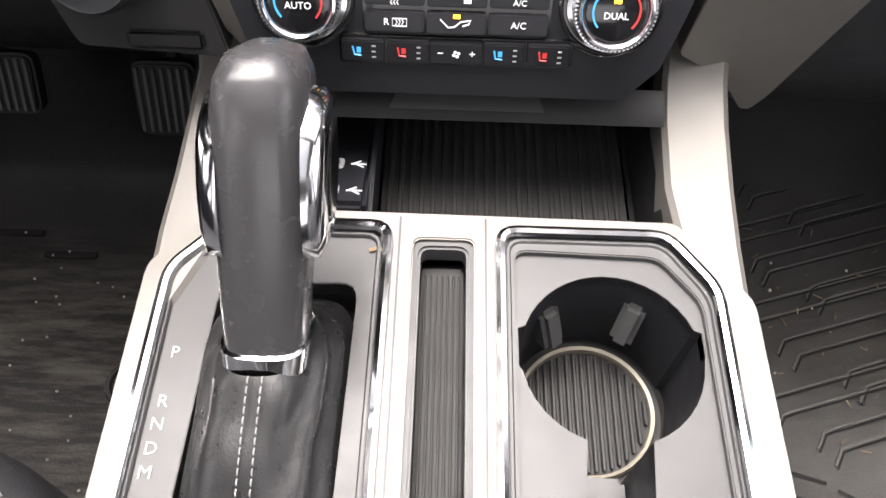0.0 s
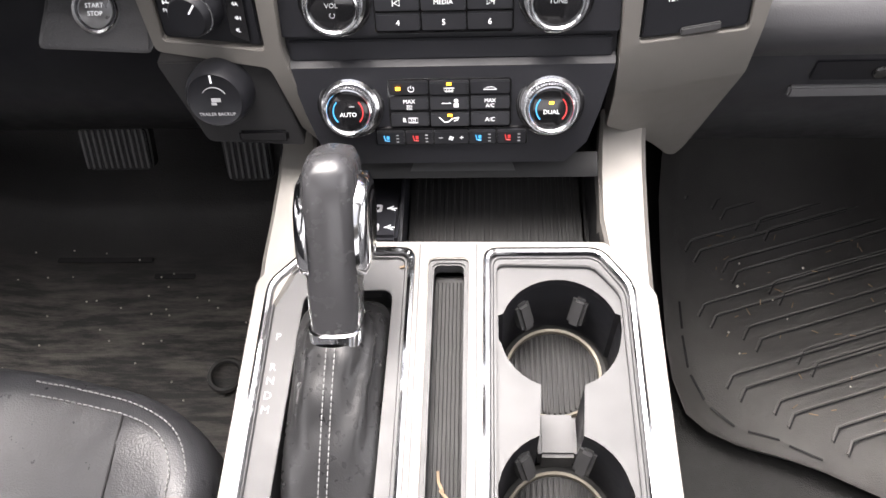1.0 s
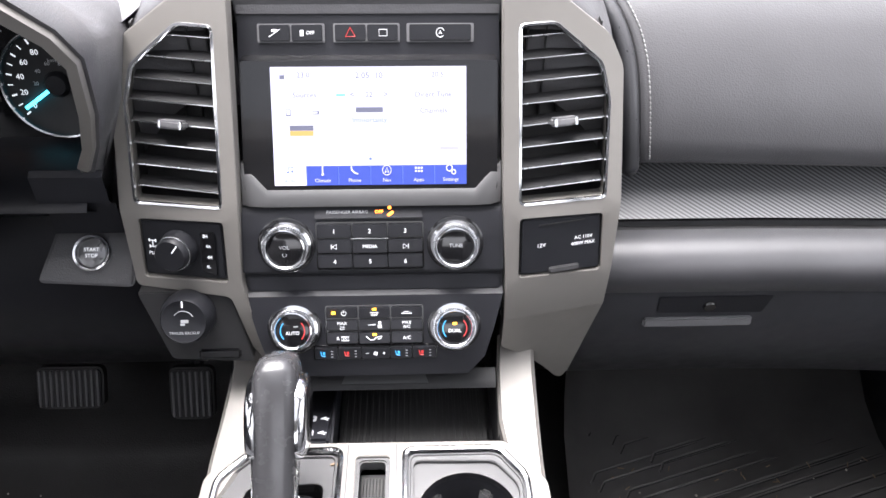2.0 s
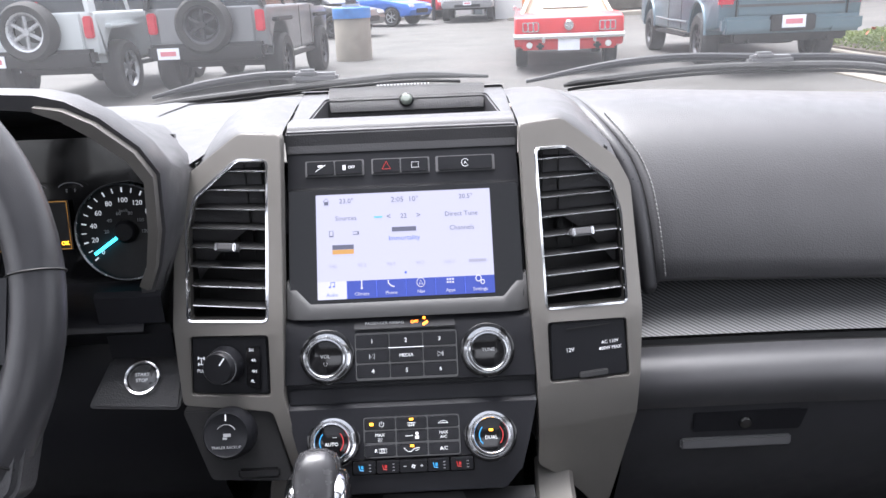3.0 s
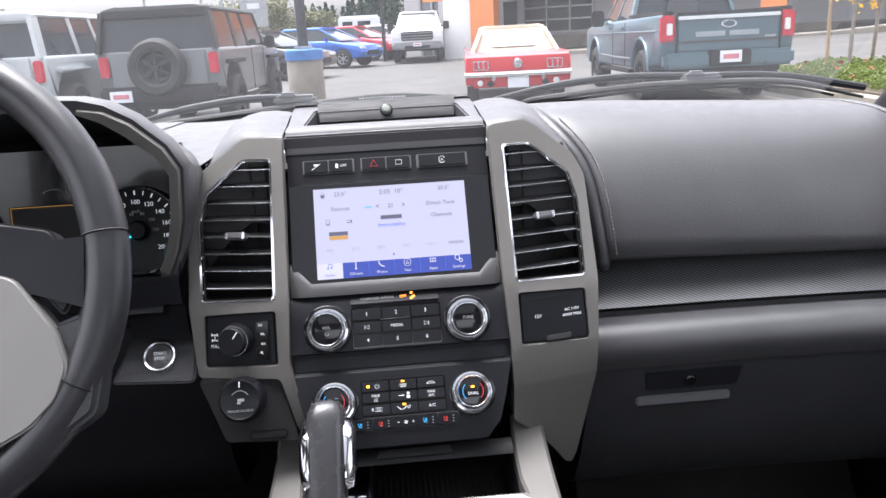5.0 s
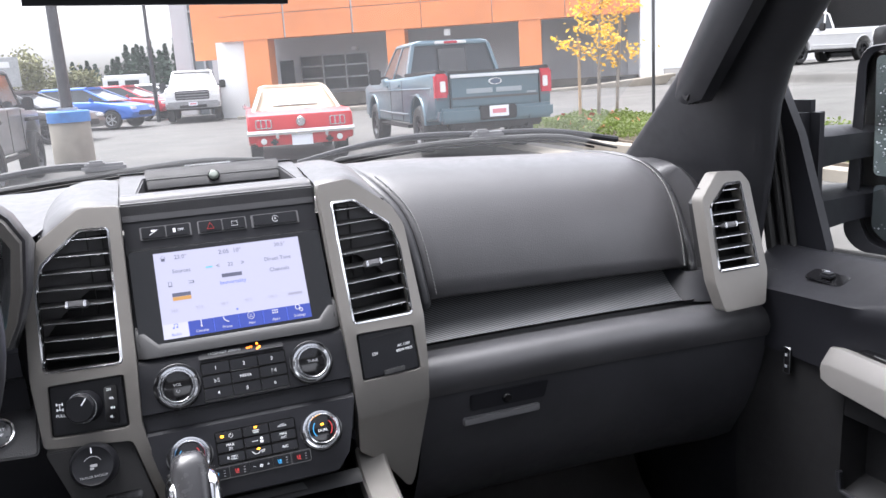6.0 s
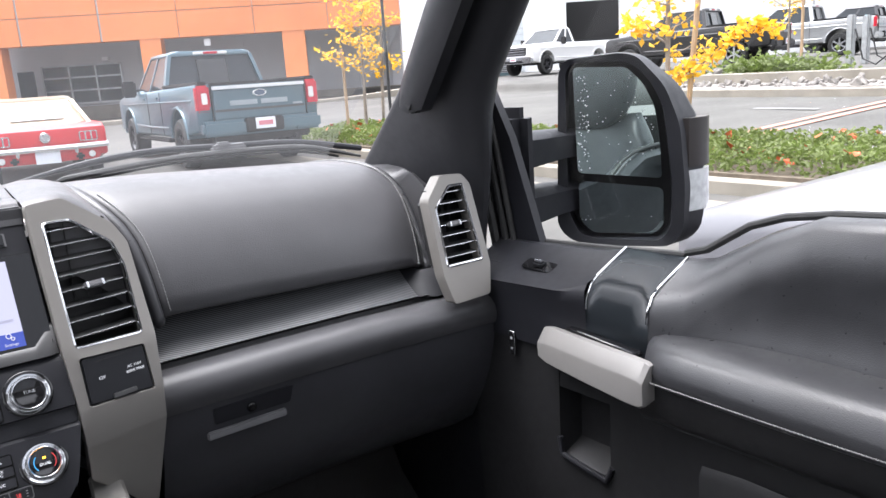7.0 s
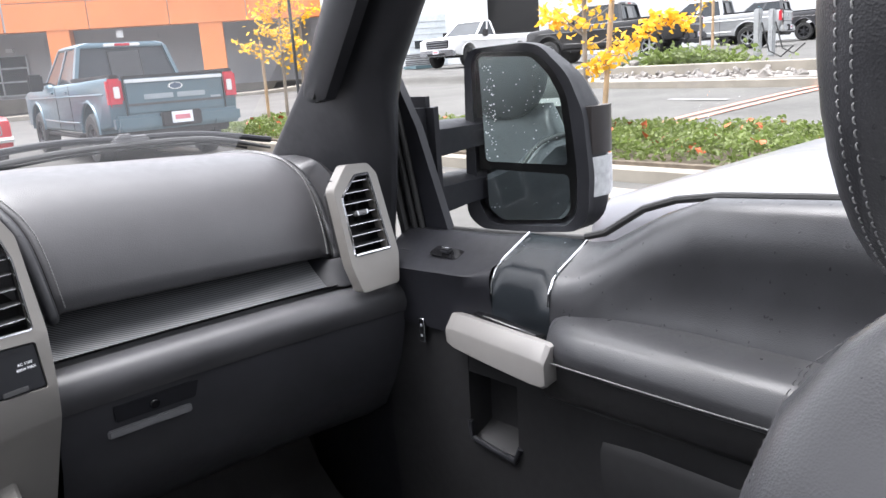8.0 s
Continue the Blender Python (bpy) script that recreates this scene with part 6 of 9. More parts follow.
bm = bmesh.new()
rings = []
for k, dz in [(0.15, 0.0), (0.3, 0), (0.42, 0), (0.52, 0), (0.6, 0), (0.66, 0), (0.72, 0), (0.78, 0), (0.83, 0), (0.87, 0.0), (0.905, -0.0005), (0.94, -0.002), (0.967, -0.006), (0.988, -0.013), (1.0, -0.024), (1.004, -0.045), (1.0, -0.09), (0.97, -0.16), (0.95, -0.24)]:
    r = []
    for p in plan:
        x, y = -0.42 + (p.x + 0.42) * k, -0.12 + (p.y + 0.12) * k
        r.append((x, y, seat_top(x, y) + dz))
    rings.append(r)
loft(bm, rings)
cu = part("seat_cushion", bm, LEATHER, ds, "black leather cushion", 75)
inner_seam = [(-0.33, 0.128), (-0.29, 0.121), (-0.25, 0.112), (-0.223, 0.098), (-0.209, 0.075), (-0.206, 0.05), (-0.206, -0.05), (-0.206, -0.25)]
outer_seam = [(-0.33, 0.140), (-0.29, 0.133), (-0.246, 0.122), (-0.213, 0.103), (-0.198, 0.076), (-0.195, 0.05), (-0.195, -0.05), (-0.195, -0.25)]
for line in (inner_seam, outer_seam):
    part("stitching", stitches([(x, y, seat_top(x, y) - (0.0 if line is inner_seam else 0.003)) for x, y in curve(line)], (0, 0, 1), 0.0050, 0.0034, 0.0006, 0.0003), STITCH, cu, "grey thread seam")
bm = bmesh.new()
tube(bm, [(x, y, seat_top(x, y) + 0.0002) for x, y in [(-0.253, -0.25), (-0.253, -0.1), (-0.253, 0.0), (-0.2535, 0.054), (-0.254, 0.112)]], 0.0011, 6)
part("panel_seam", bm, DARK, cu)
bm = bmesh.new()
loft(bm, [ring(-0.42, -0.47 - 0.16 * f, 1.0 + 0.55 * f, 0.25 - 0.03 * f, 0.06, 0.2) for f in (0, 0.2, 0.5, 0.8, 0.95, 1.0)])
part("seat_back", bm, LEATHER, ds, "black leather seat back", 60)
part("seat_base", B(T(-0.42, -0.15, 0.76), 0.36, 0.5, 0.2, 0.02), PLASTIC, ds)

ps = seat_cushion("passenger_seat", 0.42, -1, "black leather passenger seat with grey seams")
bm = bmesh.new()
rings = []
for f, dz, k in [(-0.45, 0.0, 1.0), (-0.2, 0.0, 1.0), (-0.10, 0.0, 1.0), (-0.05, -0.006, 0.985), (-0.015, -0.022, 0.97), (0.008, -0.05, 0.95), (0.018, -0.09, 0.94), (0.012, -0.16, 0.93)]:
    r = [(0.42 - (-(x) - 0.42), f - 0.06 * abs((x + 0.42) / 0.24) ** 4, z + dz - 0.03) for x, z in cush]
    r = [(0.42 + (x - 0.42) * k, y, z) for x, y, z in r]
    rings.append([(r[0][0], r[0][1], 0.80)] + r + [(r[-1][0], r[-1][1], 0.80)])
loft(bm, rings, False)
pc = part("seat_cushion", bm, LEATHER, ps, "black leather cushion", 75)
bm = bmesh.new()
tube(bm, [(x, y + 0.004, z + 0.002) for x, y, z in rings[5][2:-2]], 0.004, 6)
part("piping", bm, LEATHER, pc)
part("seat_base", B(T(0.42, -0.22, 0.74), 0.36, 0.45, 0.18, 0.02), PLASTIC, ps)

# seat back and head restraint of the passenger seat
def back_point(f, a):
    z = 0.95 + 0.50 * f
    y = -0.42 - 0.115 * f
    w = 0.235 - 0.02 * f - 0.05 * max(0, f - 0.8) / 0.2
    k = 1 - 0.6 * max(0, f - 0.9) / 0.1
    c, s = math.cos(a), math.sin(a)
    u = math.copysign(abs(c) ** 0.6, c)
    v = math.copysign(abs(s) ** 0.7, s)
    side = 0.045 * max(0, abs(u) - 0.62) / 0.38 * max(0, v) ** 0.5
    return (0.485 + u * w, y - 0.05 + (v * 0.055 + side) * k, z)


sbk = part("seat_back", loft(bmesh.new(), [[back_point(f / 16, 2 * math.pi * i / 48) for i in range(48)] for f in range(17)]), LEATHER, ps, "black leather seat back", 70)
for a in (136, 143):
    part("stitching", stitches([back_point(0.3 + 0.66 * i / 24, radians(a)) for i in range(25)], (-0.6, 0.8, 0), 0.0050, 0.0032, 0.00035, 0.0), PLATE, sbk, "grey thread seam")


def rest_point(f, b):
    a = math.pi * f
    e = max(0.02, math.sin(a)) ** 0.8
    c, s = math.cos(b), math.sin(b)
    u = math.copysign(abs(c) ** 0.7, c)
    v = math.copysign(abs(s) ** 0.8, s)
    return (0.495 + u * 0.160 * e, -0.54 - 0.02 * f + v * 0.06 * e + 0.02 * abs(u) * e * max(0, v) ** 0.5, 1.400 + 0.36 * (1 - math.cos(a)) / 2)


hr = part("head_restraint", loft(bmesh.new(), [[rest_point(f / 24, 2 * math.pi * i / 48) for i in range(48)] for f in range(25)]), LEATHER, ps, "black perforated leather head restraint", 70)
for a in (158, 165):
    part("stitching", stitches([rest_point(0.08 + 0.84 * i / 40, radians(a)) for i in range(41)], (-0.6, 0.8, 0), 0.0062, 0.0038, 0.0005, 0.0), STITCH, hr, "grey thread seam")
for s in (-1, 1):
    bm = bmesh.new()
    tube(bm, [(0.49 + s * 0.06, -0.57, 1.38), (0.49 + s * 0.06, -0.57, 1.53)], 0.006, 8)
    part("post", bm, CHROMESOFT, hr)

# ---- footwells ----
def pedal(name, x, y, z, w, h, tilt, label, ribs):
    t = thing(name, (x, y, 0.66), label, "pedal", "pedals")
    M = pose(x, y, z, 90 - tilt, 0, 0)
    pd = part("pad", plate(rounded([(-w / 2, -h / 2), (w / 2, -h / 2), (w / 2 * 1.03, h / 2), (-w / 2 * 1.03, h / 2)], 0.012, 4), [], 0.016, M, bev=0.003), RUBBER, t, "ribbed rubber pad")
    for i in range(ribs):
        part("rib", B(M @ T(-w / 2 + w * (i + 0.7) / (ribs + 0.4), 0, 0.0012), w / ribs * 0.45, h * 0.86, 0.004, 0.001, seg=1), RIMGREY, pd)
    bm = bmesh.new()
    tube(bm, [(x, y + 0.02, z), (x + 0.01, y + 0.10, z + 0.08), (x + 0.01, y + 0.18, z + 0.25)], 0.010, 8)
    part("arm", bm, DARK, t)


pedal("brake_pedal", -0.443, 0.53, 0.852, 0.090, 0.060, 30, "wide ribbed brake pedal", 11)
pedal("gas_pedal", -0.285, 0.545, 0.820, 0.062, 0.078, 28, "ribbed black accelerator pedal above the mat", 7)
MATRUB = mat("dusty_rubber_mat", (0.105, 0.102, 0.099), 0.5, grain=0.5, scale=500, vary=0.35, vscale=5, wear=0.12)
n_, l_ = MATRUB.node_tree.nodes, MATRUB.node_tree.links
DIRTY = mat("muddy_rubber_mat", (0.036, 0.0355, 0.036), 0.55, grain=0.5, scale=400, vary=0.3, vscale=6)
n_, l_ = DIRTY.node_tree.nodes, DIRTY.node_tree.links
ge = n_.new("ShaderNodeNewGeometry")
mp = n_.new("ShaderNodeMapping")
mp.inputs["Scale"].default_value = (11.0, 75.0, 4.0)
ns = n_.new("ShaderNodeTexNoise")
ns.inputs["Scale"].default_value, ns.inputs["Detail"].default_value, ns.inputs["Roughness"].default_value = 1.0, 6.0, 0.7
rp = n_.new("ShaderNodeMapRange")
rp.inputs["From Min"].default_value, rp.inputs["From Max"].default_value = 0.42, 0.72
mx_ = n_.new("ShaderNodeMix")
mx_.data_type = "RGBA"
mx_.inputs[7].default_value = (0.22, 0.205, 0.185, 1)
l_.new(ge.outputs["Position"], mp.inputs[0])
l_.new(mp.outputs[0], ns.inputs[0])
l_.new(ns.outputs[0], rp.inputs[0])
# the mud streaks fade out from y = 0.38 to 0.50, towards the pedals
sx = n_.new("ShaderNodeSeparateXYZ")
pedal_fade = n_.new("ShaderNodeMapRange")
pedal_fade.inputs["From Min"].default_value, pedal_fade.inputs["From Max"].default_value = 0.50, 0.38
both_ = n_.new("ShaderNodeMath")
both_.operation = "MULTIPLY"
l_.new(ge.outputs["Position"], sx.inputs[0])
l_.new(sx.outputs[1], pedal_fade.inputs[0])
l_.new(rp.outputs[0], both_.inputs[0])
l_.new(pedal_fade.outputs[0], both_.inputs[1])
l_.new(both_.outputs[0], mx_.inputs[0])
src = n_["Principled BSDF"].inputs["Base Color"].links[0].from_socket
l_.new(src, mx_.inputs[6])
l_.new(mx_.outputs[2], n_["Principled BSDF"].inputs["Base Color"])
lm = thing("floor_mat", (-0.42, 0.30, 0.65), "black rubber driver mat streaked with dried mud", "floor mat", "floor mats")
bm = bmesh.new()
rings = []
for y, dz in [(-0.10, 0), (0.0, 0.0), (0.2, 0.0), (0.40, 0.0), (0.47, 0.0), (0.53, 0.003), (0.548, 0.02), (0.565, 0.032), (0.62, 0.036), (0.66, 0.06), (0.72, 0.14)]:
    rings.append([(x, y, 0.662 + dz + 0.02 * (1 if abs(x + 0.42) > 0.24 else 0) + 0.004 * noise.noise(Vector((x * 9, y * 9, 0)))) for x in (-0.70, -0.68, -0.60, -0.5, -0.42, -0.34, -0.26, -0.19, -0.172)])
loft(bm, rings, False)
bmesh.ops.solidify(bm, geom=bm.faces[:], thickness=-0.008)
part("sheet", bm, DIRTY, lm, "muddy rubber sheet", 60)
for x, y, w in [(-0.52, 0.477, 0.14), (-0.4125, 0.45, 0.058)]:
    part("slot", B(T(x, y, 0.6685), w, 0.008, 0.004, 0.001), DARK, lm)
bm = bmesh.new()
tube(bm, [(-0.312 + 0.021 * math.cos(a), 0.30 + 0.021 * math.sin(a), 0.671) for a in [i * math.pi / 12 for i in range(24)]], 0.004, 6, True)
part("fastener_ring", bm, RUBBER, lm)
rm = thing("floor_mat", (0.50, 0.35, 0.65), "black grooved rubber passenger mat with dry debris", "floor mat", "floor mats")
bm = bmesh.new()
rings = []
for y, xl, dz in [(-0.05, 0.50, 0.0), (0.10, 0.49, 0.0), (0.151, 0.465, 0.0), (0.18, 0.405, 0.0), (0.196, 0.362, 0.0), (0.209, 0.317, 0.0), (0.225, 0.286, 0.0), (0.247, 0.264, 0.0), (0.29, 0.254, 0.0), (0.333, 0.252, 0.0), (0.45, 0.259, 0.0), (0.56, 0.268, 0.006), (0.62, 0.276, 0.025), (0.68, 0.285, 0.07), (0.74, 0.29, 0.16)]:
    xs_ = [xl, xl + 0.006, xl + 0.02, xl + 0.04] + [xl + 0.04 + (0.74 - xl) * k / 6 for k in range(1, 7)]
    rings.append([(x, y, 0.664 + dz + (0.022 if i < 1 else 0.020 if i < 2 else 0.004 if i < 3 else 0.0) + 0.003 * noise.noise(Vector((x * 8, y * 8, 4)))) for i, x in enumerate(xs_)])
loft(bm, rings, False)
bmesh.ops.solidify(bm, geom=bm.faces[:], thickness=-0.008)
part("sheet", bm, MATRUB, rm, "grooved rubber sheet", 60)
for i in range(24):
    x0, y0 = 0.340 + (0.11, 0.10, 0.055, 0.045, 0.01, 0.0)[i % 6] - 0.04 * min(1, i / 12), 0.205 + 0.0168 * i
    lift = 0.002 + 0.10 * max(0, y0 - 0.50)
    x1 = 0.77
    line = [(x0, y0, 0.6665 + lift), (x0 + 0.010, y0 + 0.017, 0.667 + lift), (x0 + 0.020, y0 + 0.021, 0.667 + lift), (x1, y0 + 0.021 + 0.31 * (x1 - x0 - 0.02), 0.667 + lift + 0.02 * max(0, y0 - 0.40))]
    bm = bmesh.new()
    tube(bm, [(x, y, z - 0.0016) for x, y, z in line], 0.0015, 5, flat=0.6)
    part("ridge", bm, MATRUB, rm)
    # a near-black rod beside each ridge paints the shade of a groove
    bm = bmesh.new()
    tube(bm, [(x + 0.001, y - 0.0030, z - 0.0012) for x, y, z in line], 0.0011, 4, flat=0.6)
    part("groove_shade", bm, DARK, rm)
for x0, y0, x1, y1 in [(0.375, 0.222, 0.34, 0.232), (0.325, 0.238, 0.300, 0.262), (0.294, 0.272, 0.282, 0.305), (0.280, 0.315, 0.279, 0.36), (0.280, 0.37, 0.282, 0.41), (0.42, 0.198, 0.385, 0.215)]:
    # border grooves too are only dark rods drawn for their shade
    bm = bmesh.new()
    tube(bm, [(x0, y0, 0.667), (x1, y1, 0.667)], 0.0015, 4, flat=0.6)
    part("groove_shade", bm, DARK, rm)
DEBRIS = mat("dry_straw", (0.26, 0.185, 0.12), 0.9, vary=0.4, vscale=40)
PALECRUMB = mat("pale_crumb", (0.55, 0.52, 0.46), 0.9, vary=0.3, vscale=40)
rnd = random.Random(9)
bm, bm2 = bmesh.new(), bmesh.new()
for i in range(100):
    x, y = rnd.uniform(0.33, 0.74), rnd.uniform(0.22, 0.52)
    if x + y < 0.66:
        continue
    if rnd.random() < 0.7:
        a = rnd.uniform(0, 180)
        box(bm, pose(x, y, 0.6695, 0, 0, a), rnd.uniform(0.003, 0.011), 0.0011, 0.0008)
    else:
        s = rnd.uniform(0.0012, 0.0032)
        box(bm2, pose(x, y, 0.6695, 20, 30, 40), s, s, s * 0.7)
for i in range(60):
    box(bm2, pose(rnd.uniform(-0.64, -0.2), rnd.uniform(0.05, 0.5), 0.672, 20, 30, 40), 0.002, 0.002, 0.0015)
for x, y in [(0.006, 0.075), (0.004, 0.082), (0.008, 0.07)]:
    box(bm, pose(x - 0.012, y - 0.02, ZC - 0.0145, 0, 0, 60 + x * 9000), 0.008, 0.002, 0.001)
box(bm, pose(-0.040, 0.226, ZC - 0.003, 0, 0, 20), 0.006, 0.002, 0.001)
crumbs = thing("debris", (0.5, 0.3, 0.67), "dry straw and crumbs on the mats and console", "debris", kind="stuff")
part("straw", bm, DEBRIS, crumbs)
part("crumb", bm2, PALECRUMB, crumbs)
# carpeted hump beside the console
bm = bmesh.new()
for s in (-1, 1):
    loft(bm, [[(s * 0.235, y, 0.655), (s * 0.20, y, 0.70), (s * 0.175, y, 0.80), (s * 0.165, y, 0.95), (s * 0.12, y, 0.95)] for y in (-0.4, 0.3, 0.6, 0.8)], False)
tagged(part("floor_hump", bm, CARPET, angle=60), "dark carpet beside the console", "floor", kind="structure")
# ==== outside ====
INSIDE = set(bpy.data.objects)


def ease(f):
    f = min(1, max(0, f))
    return f * f * (3 - 2 * f)


def gz(x, y):
    """The car park rises gently away from the truck and steps up behind the low retaining wall."""
    return 0.05 + 0.45 * ease((x - 3.0) / 13.0) + 0.25 * ease((x - 17.1) / 0.2) + 0.0165 * min(74.0, max(0.0, math.hypot(x, y) - 1.0))


ASPHALT = mat("worn_asphalt", (0.066, 0.064, 0.060), 0.85, grain=0.5, scale=120, vary=0.22, vscale=0.9)
CONCRETE = mat("pale_concrete", (0.22, 0.20, 0.168), 0.85, grain=0.5, scale=90, vary=0.2, vscale=2.0)
LINEPAINT = mat("faded_red_paint", (0.42, 0.19, 0.14), 0.8, grain=0.4, scale=100, vary=0.3, vscale=6)
WHITELINE = mat("faded_white_paint", (0.20, 0.20, 0.20), 0.8, vary=0.3, vscale=6)
ORANGEPANEL = mat("orange_wall_panel", (0.66, 0.22, 0.07), 0.5, vary=0.10, vscale=0.6)
GREYWALL = mat("grey_wall_cladding", (0.46, 0.46, 0.475), 0.6, vary=0.10, vscale=0.5)
WHITEWALL = mat("white_wall_cladding", (0.68, 0.69, 0.70), 0.6, vary=0.06, vscale=0.5)
BLUEPAINT = mat("blue_painted_cap", (0.03, 0.15, 0.42), 0.5, vary=0.2, vscale=5)
WOODPOST = mat("wooden_stake", (0.36, 0.25, 0.15), 0.8, grain=0.5, scale=60, vary=0.25, vscale=5)
BARK = mat("grey_bark", (0.22, 0.19, 0.16), 0.9, grain=0.6, scale=60, vary=0.3, vscale=6)
LEAFGOLD = mat("golden_leaf", (0.80, 0.48, 0.035), 0.6, vary=0.3, vscale=3)
LEAFGREEN = mat("hedge_leaf", (0.12, 0.15, 0.045), 0.6, vary=0.35, vscale=2.5)
for leafm, glow in ((LEAFGOLD, (0.85, 0.52, 0.04)), (LEAFGREEN, (0.15, 0.21, 0.05))):
    # thin leaves let some light through
    n_, l_ = leafm.node_tree.nodes, leafm.node_tree.links
    thin, both = n_.new("ShaderNodeBsdfTranslucent"), n_.new("ShaderNodeMixShader")
    thin.inputs[0].default_value = (*glow, 1)
    both.inputs[0].default_value = 0.4
    l_.new(n_["Principled BSDF"].outputs[0], both.inputs[1])
    l_.new(thin.outputs[0], both.inputs[2])
    l_.new(both.outputs[0], n_["Material Output"].inputs[0])
LEAFRED = mat("red_leaf", (0.45, 0.09, 0.03), 0.6, vary=0.3, vscale=5)
PINE = mat("dark_conifer", (0.035, 0.06, 0.04), 0.8, vary=0.35, vscale=0.5)
FARTREE = mat("autumn_tree", (0.17, 0.17, 0.085), 0.8, vary=0.35, vscale=0.6)
STONE = mat("river_stone", (0.16, 0.148, 0.136), 0.8, grain=0.3, scale=40, vary=0.35, vscale=6)
SOIL = mat("soil", (0.10, 0.08, 0.06), 0.95, grain=0.5, scale=30, vary=0.3)
TYRE = mat("tyre_rubber", (0.018, 0.018, 0.018), 0.75, grain=0.3, scale=200)
CARGLASS = mat("tinted_car_glass", (0.03, 0.035, 0.04), 0.10, vary=0.1, vscale=2, spec=0.3)
TAILRED = mat("red_tail_lens", (0.40, 0.018, 0.035), 0.18, vary=0.15, vscale=9.0, coat=0.5, emit=(0.9, 0.03, 0.08), power=0.03)
LENSWHITE = mat("clear_lens", (0.75, 0.75, 0.75), 0.15, vary=0.05, coat=0.5)
PLATEWHITE = mat("number_plate", (0.72, 0.74, 0.80), 0.5, vary=0.05)
PLATERED = mat("plate_red_bars", (0.55, 0.18, 0.22), 0.5, vary=0.1)
STEELGREY = mat("galvanised_steel", (0.38, 0.39, 0.40), 0.45, metal=0.7, vary=0.15)
RIMDARK = mat("dark_alloy", (0.05, 0.05, 0.055), 0.35, metal=0.6)
BRIGHTTRIM = mat("bright_trim", (0.70, 0.71, 0.72), 0.28, metal=0.55, vary=0.05)
BADGEGREY = mat("silver_badge", (0.30, 0.34, 0.37), 0.4, metal=0.2, vary=0.05)
BADGEBLUE = mat("badge_blue", (0.06, 0.09, 0.14), 0.3, vary=0.05, coat=0.4)
RIMBRIGHT = mat("bright_alloy", (0.45, 0.46, 0.48), 0.3, metal=0.8)


def paint(name, c, metal=0.25):
    return mat(name, c, 0.34, metal=metal, vary=0.05, vscale=2.0, coat=0.3)


# ---- ground ----
bm = bmesh.new()
gx = [-600, -120, -75, -50, -30, -20, -14, -10, -7, -4, -2, 0, 2, 3] + [3 + 13 * i / 13 for i in range(1, 14)] + [17.1, 17.15, 17.2, 17.25, 17.3, 20, 23, 26, 30, 40, 55, 75, 120, 600]
gy = [-600, -120, -75, -40, -20, -10, -6, -3, 0, 2, 4, 6, 8, 10, 12, 14, 17, 20, 24, 28, 32, 38, 45, 55, 65, 80, 120, 200, 900]
loft(bm, [[(x, y, gz(x, y)) for x in gx] for y in gy], False)
tagged(part("ground", bm, ASPHALT, angle=60), "worn grey asphalt car park, slightly damp", "ground", kind="structure")


def ground_strip(name, pts, w, m, h, label, kind="structure", bev=0.0, category="kerb"):
    """A raised strip that follows the ground along a line."""
    bm = bmesh.new()
    rings = []
    pv = [Vector((p[0], p[1])) for p in pts]
    for i, p in enumerate(pv):
        a, b = pv[max(0, i - 1)], pv[min(len(pv) - 1, i + 1)]
        d = (b - a).normalized()
        nrm = Vector((-d.y, d.x))
        z = gz(p.x, p.y)
        l_, r_ = p - nrm * w / 2, p + nrm * w / 2
        rings.append([(l_.x, l_.y, z - 0.2), (l_.x, l_.y, z + h - bev), (l_.x + nrm.x * bev, l_.y + nrm.y * bev, z + h), (r_.x - nrm.x * bev, r_.y - nrm.y * bev, z + h), (r_.x, r_.y, z + h - bev), (r_.x, r_.y, z - 0.2)])
    loft(bm, rings)
    return tagged(part(name, bm, m), label, category, kind=kind)


ground_strip("kerb", [(6.75, y) for y in range(-6, 14, 2)] + [(6.85, 13.0), (7.2, 13.5), (7.7, 13.6), (8.4, 13.4)], 0.18, CONCRETE, 0.14, "pale concrete kerb round the planted strip", bev=0.02)
ground_strip("kerb_inner", [(8.55, 13.2)] + [(8.6, y) for y in range(12, -8, -2)], 0.18, CONCRETE, 0.14, "pale concrete kerb behind the hedge", bev=0.02)
ground_strip("soil_bed", [(7.7, y) for y in (-6, -3, 0, 3, 6, 9, 11, 13.3)], 1.75, SOIL, 0.12, "dark soil bed", category="soil")
# pale concrete gutter next to the near kerb
ground_strip("gutter", [(6.3, y) for y in (-6, -3, 0, 3, 6, 9, 11, 13.4)], 0.75, CONCRETE, 0.006, "pale concrete gutter strip", category="pavement")


def leaf_part(name, leaves, m, parent, label=""):
    """Many small leaves joined into one crown."""
    verts, faces = [], []
    for p, u, v, s in leaves:
        k = len(verts)
        n = u.cross(v) * s * 0.15
        verts += [p - u * s * 0.8, p + v * s * 0.5 + n, p + u * s * 0.8, p - v * s * 0.5 + n]
        faces.append((k, k + 1, k + 2, k + 3))
    me = bpy.data.meshes.new(name)
    me.from_pydata(verts, [], faces)
    me.materials.append(m)
    ob = new(name, me)
    if parent:
        ob.parent = parent
        if parent.type == "EMPTY":
            ob.matrix_parent_inverse = Matrix.Translation(parent.location).inverted()
    if label:
        ob["label"] = label
    return ob


